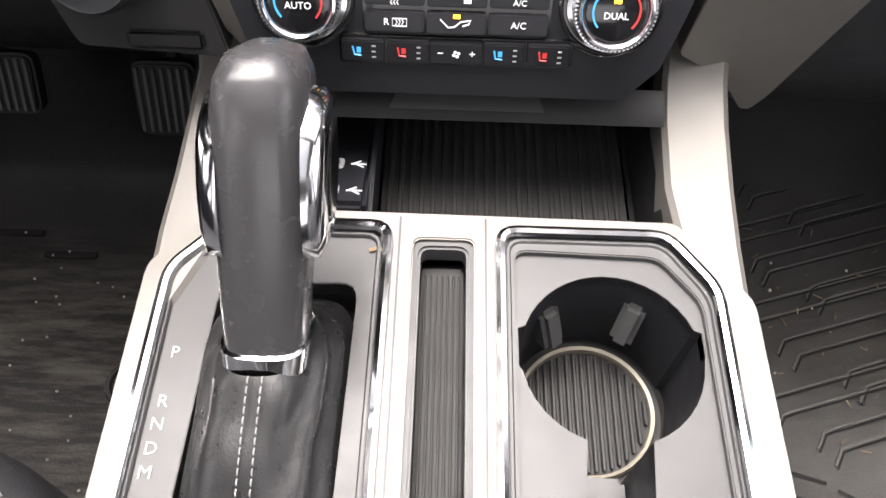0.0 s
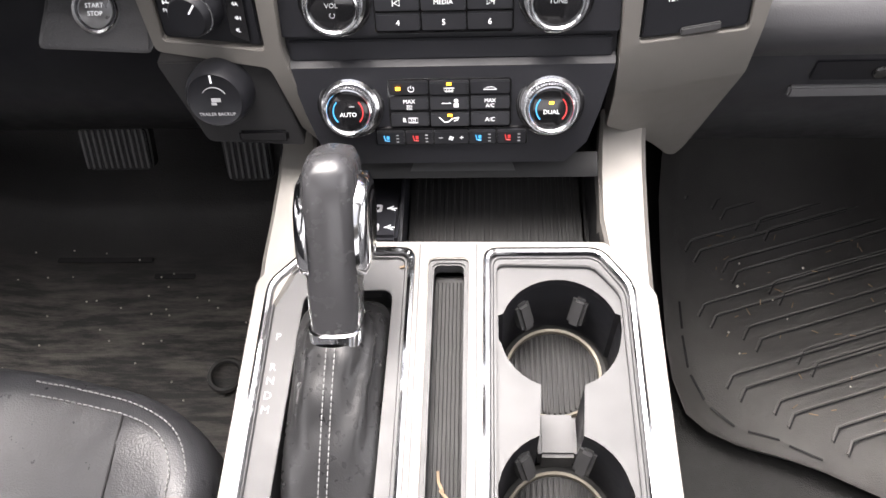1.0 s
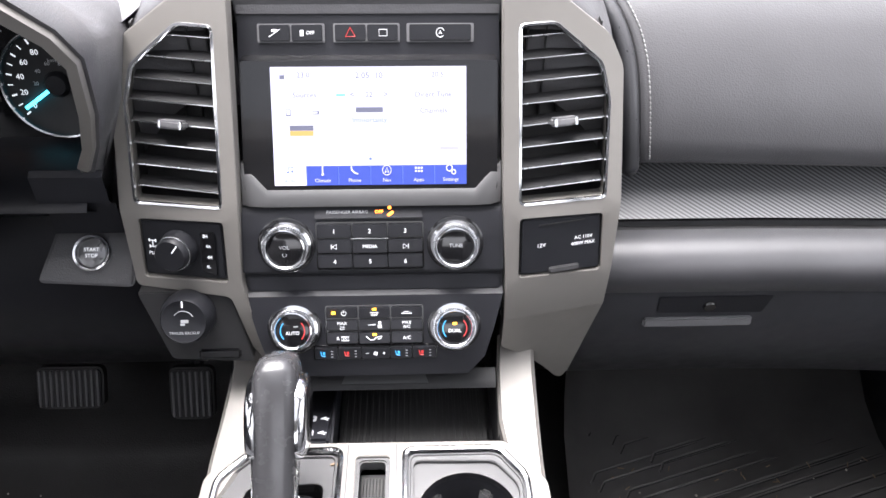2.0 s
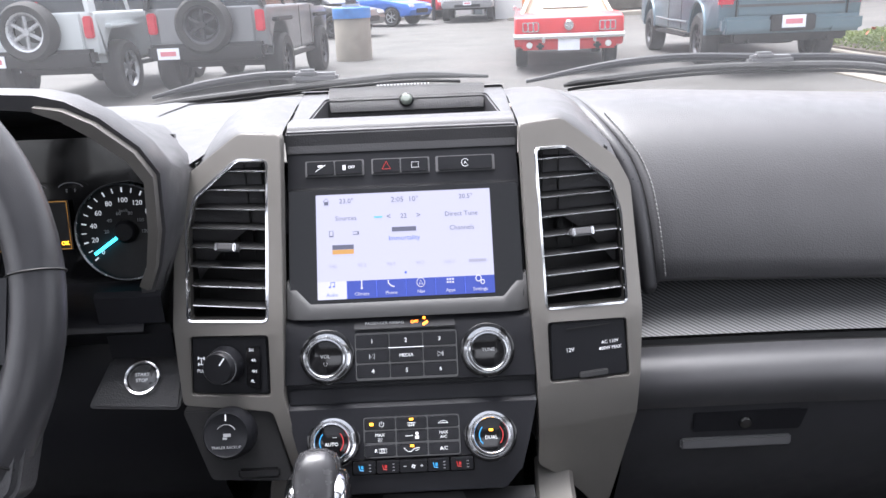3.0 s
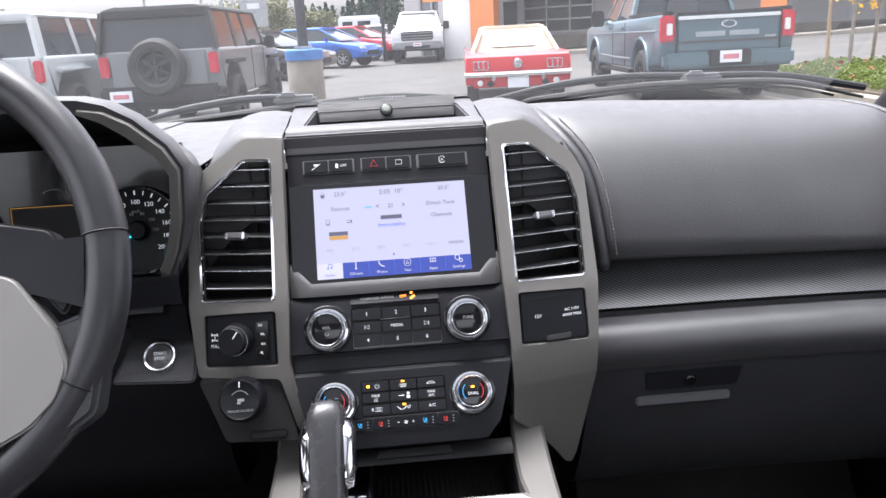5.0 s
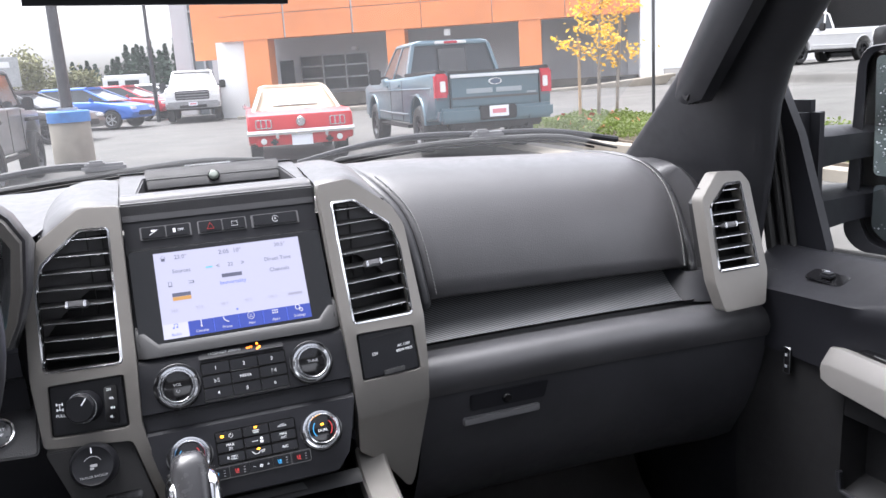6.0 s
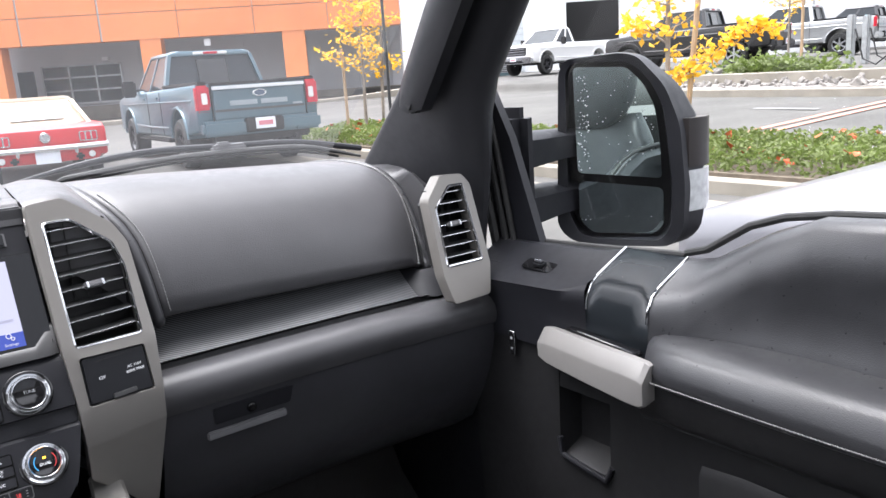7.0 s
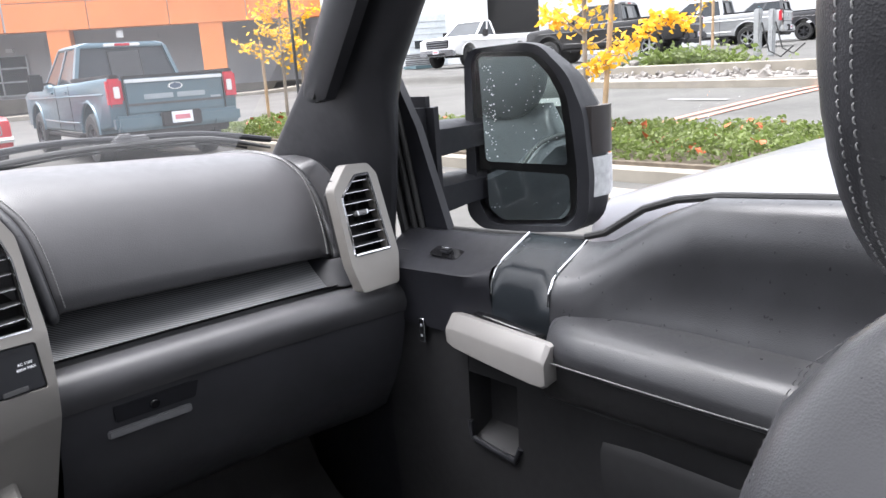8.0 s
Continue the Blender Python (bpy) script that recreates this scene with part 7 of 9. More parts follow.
def rand_leaf(rnd, p, s):
    u = Vector((rnd.uniform(-1, 1), rnd.uniform(-1, 1), rnd.uniform(-0.7, 0.7))).normalized()
    v = u.cross(Vector((rnd.uniform(-1, 1), rnd.uniform(-1, 1), rnd.uniform(-1, 1)))).normalized()
    return (Vector(p), u, v, s * rnd.uniform(0.7, 1.3))


rnd = random.Random(4)
leaves, reds = [], []
for _ in range(38000):
    y = rnd.uniform(-4.5, 13.2)
    x = rnd.uniform(6.9, 8.5)
    top = 0.27 + 0.08 * noise.noise(Vector((x * 1.7, y * 1.1, 0))) + 0.06 * noise.noise(Vector((x * 5, y * 5, 3)))
    e = min(1, (x - 6.84) / 0.22, (8.56 - x) / 0.22, (13.3 - y) / 0.4)
    z = gz(x, y) + 0.10 + top * math.sqrt(max(0.02, e)) * (rnd.uniform(0.45, 1.0))
    leaves.append(rand_leaf(rnd, (x, y, z), 0.038))
    if rnd.random() < 0.006:
        reds.append(rand_leaf(rnd, (x, y, z + 0.03), 0.07))
hedge = thing("hedge", (7.7, 5, 0.2), "low green ground-cover hedge with a few red leaves", "hedge", kind="stuff")
leaf_part("foliage", leaves, LEAFGREEN, hedge)
leaf_part("red_leaves", reds, LEAFRED, hedge, "few red leaves")


def young_tree(x, y, h, seed, stakes, lean=0.0, spread=0.9, name="young_tree", limbs=(), dense=70):
    """A slim street tree with golden leaves, tied to stakes."""
    rnd = random.Random(seed)
    z0 = gz(x, y) + 0.1
    t = thing(name, (x, y, z0), "slim young tree with golden autumn leaves", "tree", "young trees")
    bm = bmesh.new()
    tube(bm, [(x, y, z0), (x + lean * 0.3, y, z0 + h * 0.35), (x + lean * 0.7, y, z0 + h * 0.7), (x + lean, y, z0 + h)], [0.035, 0.03, 0.02, 0.008], 8)
    leaves = []
    for i in range(15):
        f = 0.36 + 0.6 * i / 14
        a = i * 2.4 + rnd.uniform(-0.4, 0.4)
        L_ = spread * (1.15 - f) * rnd.uniform(0.8, 1.25)
        p0 = Vector((x + lean * f, y, z0 + h * f))
        d = Vector((math.cos(a), math.sin(a), rnd.uniform(0.1, 0.7)))
        p1, p2 = p0 + d * L_ * 0.5, p0 + d * L_ + Vector((0, 0, 0.05))
        tube(bm, [p0, p1, p2], [0.012, 0.008, 0.004], 5)
        for _ in range(dense):
            q = rnd.random()
            c = p0 + d * L_ * (0.15 + 0.85 * q)
            leaves.append(rand_leaf(rnd, c + Vector((rnd.gauss(0, 0.09), rnd.gauss(0, 0.09), rnd.gauss(0, 0.08))), 0.062))
    for limb in limbs:
        limb = [Vector(p) for p in limb]
        tube(bm, limb, [0.014 - 0.009 * i / (len(limb) - 1) for i in range(len(limb))], 5)
        for p, d in resample(limb[1:], 0.0045):
            leaves.append(rand_leaf(rnd, p + Vector((rnd.gauss(0, 0.06), rnd.gauss(0, 0.06), rnd.gauss(0, 0.055))), 0.062))
    part("trunk", bm, BARK, t)
    leaf_part("crown", leaves, LEAFGOLD, t, "golden leaves")
    return t


def stake(x, y, h, m, label, lx=0.0, r=0.035, ly=0.0):
    bm = bmesh.new()
    tube(bm, [(x, y, gz(x, y) - 0.1), (x + lx * 0.5, y + ly * 0.5, gz(x, y) + h * 0.5), (x + lx, y + ly, gz(x, y) + h)], r, 8)
    t = thing("tree_stake", (x, y, gz(x, y)), label, "stake", "tree stakes")
    part("post", bm, m, t)


young_tree(7.95, 12.05, 3.2, 3, 2, 0.1, 1.0)
stake(7.65, 12.2, 1.75, WOODPOST, "pale wooden stake beside a young tree", 0.0, 0.03)
stake(8.3, 12.0, 2.0, BARK, "weathered grey stake beside a young tree", 0.1, 0.03)
young_tree(7.95, 5.25, 3.3, 8, 2, 0.05, 0.5, dense=26, limbs=[[(7.95, 5.25, 1.25), (7.93, 5.18, 1.36), (7.95, 4.98, 1.40), (7.96, 4.75, 1.51), (7.95, 4.56, 1.63), (7.94, 4.37, 1.77), (7.95, 4.23, 1.86), (7.95, 4.03, 1.86), (7.95, 3.80, 1.77)], [(7.95, 5.25, 1.75), (7.9, 5.5, 1.92), (7.95, 5.9, 2.06)]])
stake(7.98, 5.05, 3.2, WOODPOST, "pale wooden stake beside a young tree", 0.02, 0.032, -0.33)

# far planted island with stones and a low wall
ground_strip("kerb_far", [(14.2, -4), (14.25, 2), (14.35, 6), (14.6, 9), (15.2, 11.6), (16.4, 12.6)], 0.25, CONCRETE, 0.15, "pale concrete kerb of the far island", bev=0.02)
ground_strip("stone_bed", [(15.7, -4), (15.7, 2), (15.75, 6), (15.85, 9), (16.1, 11.8)], 2.4, STONE, 0.12, "bed of grey river stones", category="stones")
wallp = [(17.08, -4), (17.08, 3), (17.08, 8), (17.05, 12.5)]
ground_strip("planter_wall", wallp, 0.22, CONCRETE, 0.33, "low concrete retaining wall", bev=0.02, category="wall")
rnd = random.Random(11)
base = bmesh.new()
bmesh.ops.create_icosphere(base, subdivisions=1, radius=1.0)
for v in base.verts:
    v.co *= 1 + 0.25 * noise.noise(v.co * 1.7)
sm = bpy.data.meshes.new("stone")
base.to_mesh(sm)
base.free()
sm.materials.append(STONE)
stones = thing("stones", (18, 6, 0.6), "loose grey river stones along the kerb", "stones", kind="stuff")
for i in range(260):
    y = rnd.uniform(-3, 12)
    x = 14.65 + max(0, (y - 6) * 0.12) + rnd.random() * 2.1
    o = new("stone", sm)
    s = rnd.uniform(0.05, 0.12)
    o.parent = stones
    o.matrix_parent_inverse = Matrix.Translation(stones.location).inverted()
    o.matrix_basis = Matrix.LocRotScale((x, y, gz(x, y) + 0.12 + s * 0.12), Euler((rnd.random() * 3, rnd.random() * 3, rnd.random() * 3)), (s * 1.3, s, s * 0.6))
rnd = random.Random(21)
leaves = []
for _ in range(2600):
    y = rnd.choice([rnd.gauss(9.6, 0.8), rnd.gauss(3.5, 1.0)])
    x = rnd.uniform(17.4, 18.7)
    leaves.append(rand_leaf(rnd, (x, y, gz(x, y) + 0.04 + 0.30 * abs(rnd.gauss(0, 0.6))), 0.10))
far_hedge = thing("shrub", (18.0, 7, 0.8), "low green shrubs behind the retaining wall", "shrub", kind="stuff")
leaf_part("foliage", leaves, LEAFGREEN, far_hedge)
young_tree(21.6, 11.2, 3.6, 15, 2, 0.0, 1.5)
stake(21.2, 10.6, 2.3, WOODPOST, "pale wooden stake beside a young tree", 0.0, 0.04)
stake(21.9, 11.0, 2.3, BARK, "weathered grey stake beside a young tree", 0.1, 0.04)
for x, y in ((19.6, 8.55), (21.5, 9.05)):
    z = gz(x, y)
    t = thing("charging_post", (x, y, z), "grey steel charging post with a cable", "charging post", "charging posts")
    part("post", B(T(x, y, z + 0.62), 0.17, 0.17, 1.24, 0.03), STEELGREY, t)
    bm = bmesh.new()
    tube(bm, [(x, y - 0.1, z + 0.9), (x, y - 0.3, z + 0.2), (x, y - 0.6, z + 0.05), (x, y - 0.9, z + 0.3)], 0.02, 6)
    part("cable", bm, RUBBER, t)
# painted lines
bm = bmesh.new()
for o in (0.0, 0.30):
    loft(bm, [[(x, 5.78 - o - 0.15 * (x - 9.0) + w, gz(x, 5.6) + 0.010) for w in (0.0, -0.14)] for x in [8.8 + 0.5 * i for i in range(12)]], False)
tagged(part("lane_line", bm, LINEPAINT), "faded red double line on the asphalt", "line", kind="structure")
bm = bmesh.new()
loft(bm, [[(12.67 - k * 0.19, 6.86 - k * 1.2, gz(12.6, 6.86 - k * 1.2) + 0.008), (12.52 - k * 0.19, 6.86 - k * 1.2, gz(12.5, 6.86 - k * 1.2) + 0.008)] for k in (0, 0.5, 1)], False)
tagged(part("arrow_mark", bm, WHITELINE), "faded white mark on the asphalt", "line", kind="structure")

# ---- buildings ----
FM = Matrix.Translation((15.1, 25.3, 0.46)) @ Matrix(((0.862, 0.506, 0, 0), (-0.506, 0.862, 0, 0), (0, 0, 1, 0), (0, 0, 0, 1)))


def fb(s0, s1, d0, d1, z0, z1, bev=0.0):
    """A block in the facade's frame: along, deep, high."""
    return B(FM @ T((s0 + s1) / 2, (d0 + d1) / 2, (z0 + z1) / 2), s1 - s0, d1 - d0, z1 - z0, bev)


shop = thing("showroom", (15.1, 27, 0.9), "showroom with orange fascia, columns and grey walls", "building")
ZF = 3.05
part("wall", fb(-12.6, 3.3, 3.0, 3.4, 0.0, ZF + 2.2), GREYWALL, shop, "grey recessed wall")
part("soffit", fb(-12.6, 3.3, 0.0, 3.2, ZF + 0.3, ZF + 0.5), GREYWALL, shop)
for i, s0 in enumerate([-13.4, -10.7, -8.0, -5.35, -2.7, -0.05]):
    part("fascia_panel", fb(s0 + 0.012, s0 + 2.64, -0.25, 0.3, ZF, ZF + 0.92, 0.008), ORANGEPANEL, shop, "orange cladding panel")
    part("fascia_panel", fb(s0 + 0.012, s0 + 2.64, -0.25, 0.3, ZF + 0.94, ZF + 2.3, 0.008), ORANGEPANEL, shop, "orange cladding panel")
part("fascia_back", fb(-13.35, 2.55, -0.2, 0.35, ZF + 0.02, ZF + 2.25), GREYWALL, shop)
part("end_trim", fb(2.6, 3.4, -0.3, 0.4, 0.4, ZF + 2.3), WHITEWALL, shop)
for s0, w, zb in [(-12.45, 1.0, 0.05), (-6.75, 0.72, 0.05), (-1.75, 0.82, 1.35)]:
    c = part("column", fb(s0, s0 + w, -0.22, 0.5, zb, ZF + 0.02, 0.01), ORANGEPANEL, shop, "orange clad column")
    if zb > 1:
        part("column_base", fb(s0 - 0.02, s0 + w + 0.12, -0.25, 0.55, 0.2, zb), WHITEWALL, shop, "white column base")
part("side_return", fb(-13.7, -12.5, 0.0, 2.6, 0.0, ZF), WHITEWALL, shop, "white side wall")
part("side_fascia", fb(-15.0, -13.4, 0.8, 1.2, ZF - 0.6, ZF + 2.3), ORANGEPANEL, shop)
# shop window with mullions
win_ = part("window", fb(-11.3, -8.3, 2.9, 2.98, 0.95, 2.45), mat("shop_glass", (0.02, 0.022, 0.025), 0.05, vary=0.3, vscale=1.2), shop, "dark shop window")
for s0 in (-11.3, -10.3, -9.3, -8.34):
    part("mullion", fb(s0, s0 + 0.06, 2.85, 2.92, 0.95, 2.45), STEELGREY, win_)
for z in (0.95, 1.45, 1.95, 2.40):
    part("transom", fb(-11.3, -8.28, 2.85, 2.92, z, z + 0.06), STEELGREY, win_)
part("door", fb(-12.2, -11.6, 2.9, 2.98, 0.1, 2.3), CARGLASS, shop, "dark glass door")
for s0, w in [(-7.6, 0.02), (-5.9, 0.02), (-3.5, 0.02), (-1.0, 0.02), (1.0, 0.02)]:
    part("wall_joint", fb(s0, s0 + w, 2.985, 3.02, 0.1, ZF), STEELGREY, shop)
bm = bmesh.new()
for k in range(24):
    box(bm, FM @ T(-0.6 + 0.13 * k, 2.97, 1.6), 0.03, 0.06, 2.8)
part("ribbed_cladding", bm, GREYWALL, shop, "ribbed grey cladding")
part("wall_base", fb(-12.6, 3.3, 2.9, 3.05, 0.1, 0.85), CONCRETE, shop)
for s0 in (-8.9, -4.55):
    part("wall_lamp", fb(s0, s0 + 0.22, 2.6 if s0 < -6 else -0.05, 2.95 if s0 < -6 else 0.05, 2.55 if s0 < -6 else 2.72, 2.68 if s0 < -6 else 2.95), WHITEWALL, shop)
ground_strip("shop_path", [(4.0, 31.0), (9.6, 27.6), (15.2, 24.2), (17.8, 22.7)], 1.6, CONCRETE, 0.1, "pale concrete path before the showroom", bev=0.02, category="pavement")
# glass entrance tower on the left
tower = thing("glass_tower", (3, 33, 0.5), "white entrance tower with a tilted glass front", "building")
part("wall", fb(-17.85, -16.8, 4.6, 11.0, 0.0, 9.0), GREYWALL, tower)
part("pylon", fb(-15.55, -14.5, 3.5, 9.0, 0.0, 8.0), GREYWALL, tower)
gl_ = part("glass_front", fb(-16.8, -15.55, 4.2, 4.3, 0.0, 8.0), mat("pale_curtain_glass", (0.20, 0.23, 0.25), 0.12, vary=0.2, vscale=1.0), tower, "glass curtain wall")
for k in range(5):
    part("transom", fb(-16.8, -15.55, 4.05, 4.2, 0.8 + 1.3 * k, 0.9 + 1.3 * k), STEELGREY, gl_)
for s0 in (-16.8, -16.2, -15.65):
    part("mullion", fb(s0, s0 + 0.1, 4.02, 4.2, 0.0, 8.0), STEELGREY, gl_)
# white workshop on the right
AZ = radians(40)
EW = Vector((-0.03, -0.64, 0))
WMx = Matrix.Translation((EW.x + 43 * math.sin(AZ), EW.y + 43 * math.cos(AZ), 0.68)) @ pose(0, 0, 0, 0, 0, -40)


def wb(s0, s1, d0, d1, z0, z1):
    return B(WMx @ T((s0 + s1) / 2, (d0 + d1) / 2, (z0 + z1) / 2), s1 - s0, d1 - d0, z1 - z0)


shed = thing("workshop", (28, 32, 1.3), "white workshop with a roller door and an open bay", "building")
part("wall", wb(-30, 5.2, 0, 0.3, 0.3, 7), WHITEWALL, shed)
part("wall", wb(8.0, 34, 0, 0.3, 0.3, 7), WHITEWALL, shed)
part("wall", wb(5.2, 8.0, 0, 0.3, 4.2, 7), WHITEWALL, shed)
# the bay's inside is coloured near-black to stand for its shade
part("bay_back", wb(4.5, 9.0, 3, 3.2, 0.3, 5), DARK, shed, "open bay with its shade painted near-black")
part("bay_side", wb(5.0, 5.2, 0.3, 3, 0.3, 5), DARK, shed)
rd = part("roller_door", wb(0.9, 2.9, -0.06, 0.02, 0.7, 3.4), mat("pale_grey_door", (0.52, 0.56, 0.58), 0.5, vary=0.08), shed, "pale grey roller door")
for k in range(8):
    part("door_slat", wb(0.9, 2.9, -0.08, -0.05, 0.8 + 0.32 * k, 0.82 + 0.32 * k), STEELGREY, rd)
part("small_window", wb(1.2, 1.7, -0.1, -0.07, 1.7, 2.1), CARGLASS, shed)
for s0 in (-14, -7, 12, 18, 24):
    part("wall_joint", wb(s0, s0 + 0.05, -0.03, 0.0, 0.3, 7), STEELGREY, shed)


# ---- vehicles ----
def wheel_parts(parent, x, y, r, w, rimm, side):
    M = T(x, y, r) @ pose(0, 0, 0, 0, 90 * side, 0)
    prof = [(r * 0.62, -w / 2), (r * 0.9, -w / 2), (r * 0.985, -w * 0.36), (r, -w * 0.25), (r, w * 0.25), (r * 0.985, w * 0.36), (r * 0.9, w / 2), (r * 0.62, w / 2)]
    wh = part("wheel", lathe(bmesh.new(), [(0.02, -w * 0.2), (r * 0.5, -w * 0.25), (r * 0.62, -w * 0.3)], 24, M), DARK, parent)
    part("tyre", lathe(bmesh.new(), prof, 28, M), TYRE, wh)
    bm = lathe(bmesh.new(), [(r * 0.56, w * 0.30), (r * 0.62, w * 0.44), (r * 0.66, w * 0.46), (r * 0.66, w * 0.2)], 28, M)
    lathe(bm, [(0.0, w * 0.36), (r * 0.14, w * 0.36), (r * 0.16, w * 0.2)], 16, M)
    for k in range(6):
        box(bm, M @ pose(0, 0, 0, 0, 0, 60 * k) @ T(r * 0.36, 0, w * 0.30), r * 0.50, r * 0.14, w * 0.12, 0.01)
    part("rim", bm, rimm, wh)


def side_shell(profile, w, bev, crown=0.0):
    """A body from its side outline (y, z), w wide, with rounded flanks."""
    t = bmesh.new()
    n = len(profile)
    rings = []
    for f, inset in [(-1, bev), (-1 + 0.5 * bev / w, bev * 0.35), (-1 + 1.6 * bev / w, 0.0), (0, -crown), (1 - 1.6 * bev / w, 0.0), (1 - 0.5 * bev / w, bev * 0.35), (1, bev)]:
        cy = sum(p[0] for p in profile) / n
        cz = sum(p[1] for p in profile) / n
        ring_ = []
        for i, p in enumerate(profile):
            a, b = Vector(profile[i - 1]), Vector(profile[(i + 1) % n])
            d = (b - a).normalized()
            nn = Vector((d.y, -d.x))
            q = Vector(p) - nn * inset
            ring_.append((f * w / 2, q.x, q.y))
        rings.append(ring_)
    loft(t, rings)
    return t


def greenhouse(parent, y0b, y1b, y0t, y1t, wb_, wt, zb, zt, bodym, roofm, pillars, glassm=None, roof_h=0.07):
    """Cab glass with pillars and a roof."""
    bm = bmesh.new()
    loft(bm, [[(-wb_, y0b, zb), (wb_, y0b, zb), (wb_, y1b, zb), (-wb_, y1b, zb)], [(-wt, y0t, zt), (wt, y0t, zt), (wt, y1t, zt), (-wt, y1t, zt)]])
    g = part("cab_glass", bm, glassm or CARGLASS, parent, "tinted glass")
    bm = bmesh.new()
    loft(bm, [[(x, y, z) for x, y in rounded([(-wt * k, y0t - 0.04 * k), (wt * k, y0t - 0.04 * k), (wt * k, y1t + 0.05), (-wt * k, y1t + 0.05)], 0.12, 3)] for k, z in [(1.02, zt - 0.02), (1.035, zt + 0.005), (1.0, zt + roof_h * 0.6), (0.85, zt + roof_h)]])
    part("roof", bm, roofm, parent)
    for f, th in pillars:
        for s in (-1, 1):
            yb, yt = y0b + (y1b - y0b) * f, y0t + (y1t - y0t) * f
            bm = bmesh.new()
            loft(bm, [[(s * (w + o), y + d, z) for o, d in ((0.012, -th), (0.012, th), (-0.05, th), (-0.05, -th))] for w, y, z in ((wb_, yb, zb - 0.01), (wt, yt, zt))])
            part("pillar", bm, bodym, parent)
    return g


def mirror_pair(parent, x, y, z, m, big=1.0):
    for s in (-1, 1):
        bm = bmesh.new()
        box(bm, T(s * (x + 0.16 * big), y, z), 0.20 * big, 0.10, 0.24 * big, 0.03)
        box(bm, T(s * (x + 0.03), y, z - 0.03), 0.14, 0.05, 0.05)
        part("side_mirror", bm, m, parent)


def bars(parent, y, z, w, h, m=None, sgn=-1):
    pl = part("number_plate", B(T(0, y, z), w, 0.012, h), PLATEWHITE, parent, "number plate with plain bars")
    part("plate_bar", B(T(0, y + sgn * 0.008, z), w * 0.72, 0.004, h * 0.4), m or PLATERED, pl)


def pickup(name, label, bodym, rimm=None, crew=True, tail=True, trim=None, length=5.9):
    t = thing(name, (0, 0, 0), label, "pickup truck")
    L2 = length / 2
    r = 0.41
    yf, yr = L2 - 0.95, -L2 + 1.25
    zb, belt = 0.50, 1.28
    prof = [(-L2 + 0.12, 0.62), (yr - 0.52, 0.56)] + [(yr - 0.50 * math.cos(math.pi * i / 10), 0.50 + 0.50 * math.sin(math.pi * i / 10)) for i in range(11)] + [(yr + 0.55, zb), (yf - 0.55, zb)] + \
        [(yf - 0.50 * math.cos(math.pi * i / 10), 0.50 + 0.50 * math.sin(math.pi * i / 10)) for i in range(11)] + [(L2 - 0.35, 0.52), (L2 - 0.06, 0.56), (L2 - 0.02, 0.85), (L2 - 0.06, 1.12), (L2 - 0.22, 1.20), (L2 - 1.30, 1.30), (0.9, 1.32), (0.8, belt), (-L2 + 0.10, belt + 0.06), (-L2 + 0.06, 0.95)]
    body = part("body", side_shell(prof, 1.98, 0.05), bodym, t, "", 45)
    y0 = -0.72 if crew else 0.05
    greenhouse(t, y0, 1.36, y0 + 0.13, 0.62, 0.90, 0.74, 1.30, 1.88, bodym, bodym, [(0.0, 0.06), (0.52 if crew else 0.45, 0.045), (1.0, 0.04)])
    # bed opening and tailgate
    part("bed_floor", B(T(0, (-L2 + y0) / 2, 1.30), 1.5, abs(-L2 - y0) - 0.25, 0.10), DARK, t, "dark cargo bed")
    for s in (-1, 1):
        part("bed_rail", B(T(s * 0.88, (-L2 + y0) / 2 + 0.02, 1.345), 0.17, abs(-L2 - y0) - 0.1, 0.06, 0.02), DARK, t)
        part("running_board", B(T(s * 0.93, 0.15, 0.44), 0.16, 2.3, 0.06, 0.02), DARK, t)
        tl = part("tail_light", B(T(s * 0.885, -L2 + 0.10, 1.12), 0.22, 0.13, 0.40, 0.03), TAILRED, t, "red tail light")
        part("lens", B(T(s * 0.87, -L2 + 0.03, 1.12), 0.09, 0.02, 0.17, 0.01), LENSWHITE, tl)
        part("head_light", B(T(s * 0.80, L2 - 0.08, 1.02), 0.36, 0.14, 0.26, 0.03), LENSWHITE, t)
        part("hub_flare", B(T(s * 0.985, yr, 0.99), 0.03, 0.9, 0.04, 0.012), trim or bodym, t)
    gate = part("tailgate", B(T(0, -L2 + 0.07, 1.06), 1.52, 0.10, 0.56, 0.025), bodym, t)
    part("gate_top", B(T(0, -L2 + 0.075, 1.325), 1.54, 0.14, 0.035, 0.012), DARK, gate)
    part("gate_trim", B(T(0, -L2 + 0.004, 1.270), 1.50, 0.030, 0.052, 0.008), mat("pale_gate_trim", (0.62, 0.64, 0.66), 0.35, vary=0.04), gate, "bright trim strip")
    oval = T(0, -L2 + 0.02, 1.165) @ pose(0, 0, 0, 90, 0, 0) @ Matrix.Diagonal((1.0, 0.46, 1, 1))
    bd = part("gate_badge", lathe(bmesh.new(), [(0.088, 0.016), (0.10, 0.020), (0.112, 0.014), (0.118, 0.0)], 28, oval), BRIGHTTRIM, gate, "plain oval badge with a bright rim")
    part("badge_face", lathe(bmesh.new(), [(0, 0.014), (0.09, 0.014)], 28, oval), BADGEBLUE, bd)
    for x, w in ((-0.27, 0.44), (0.23, 0.44)):
        part("gate_bar", B(T(x, -L2 + 0.014, 1.030), w, 0.014, 0.075, 0.005), BADGEGREY, gate, "plain raised bar")
    part("gate_strip", B(T(0, -L2 + 0.015, 0.925), 1.46, 0.012, 0.035, 0.004), PLATE, gate)
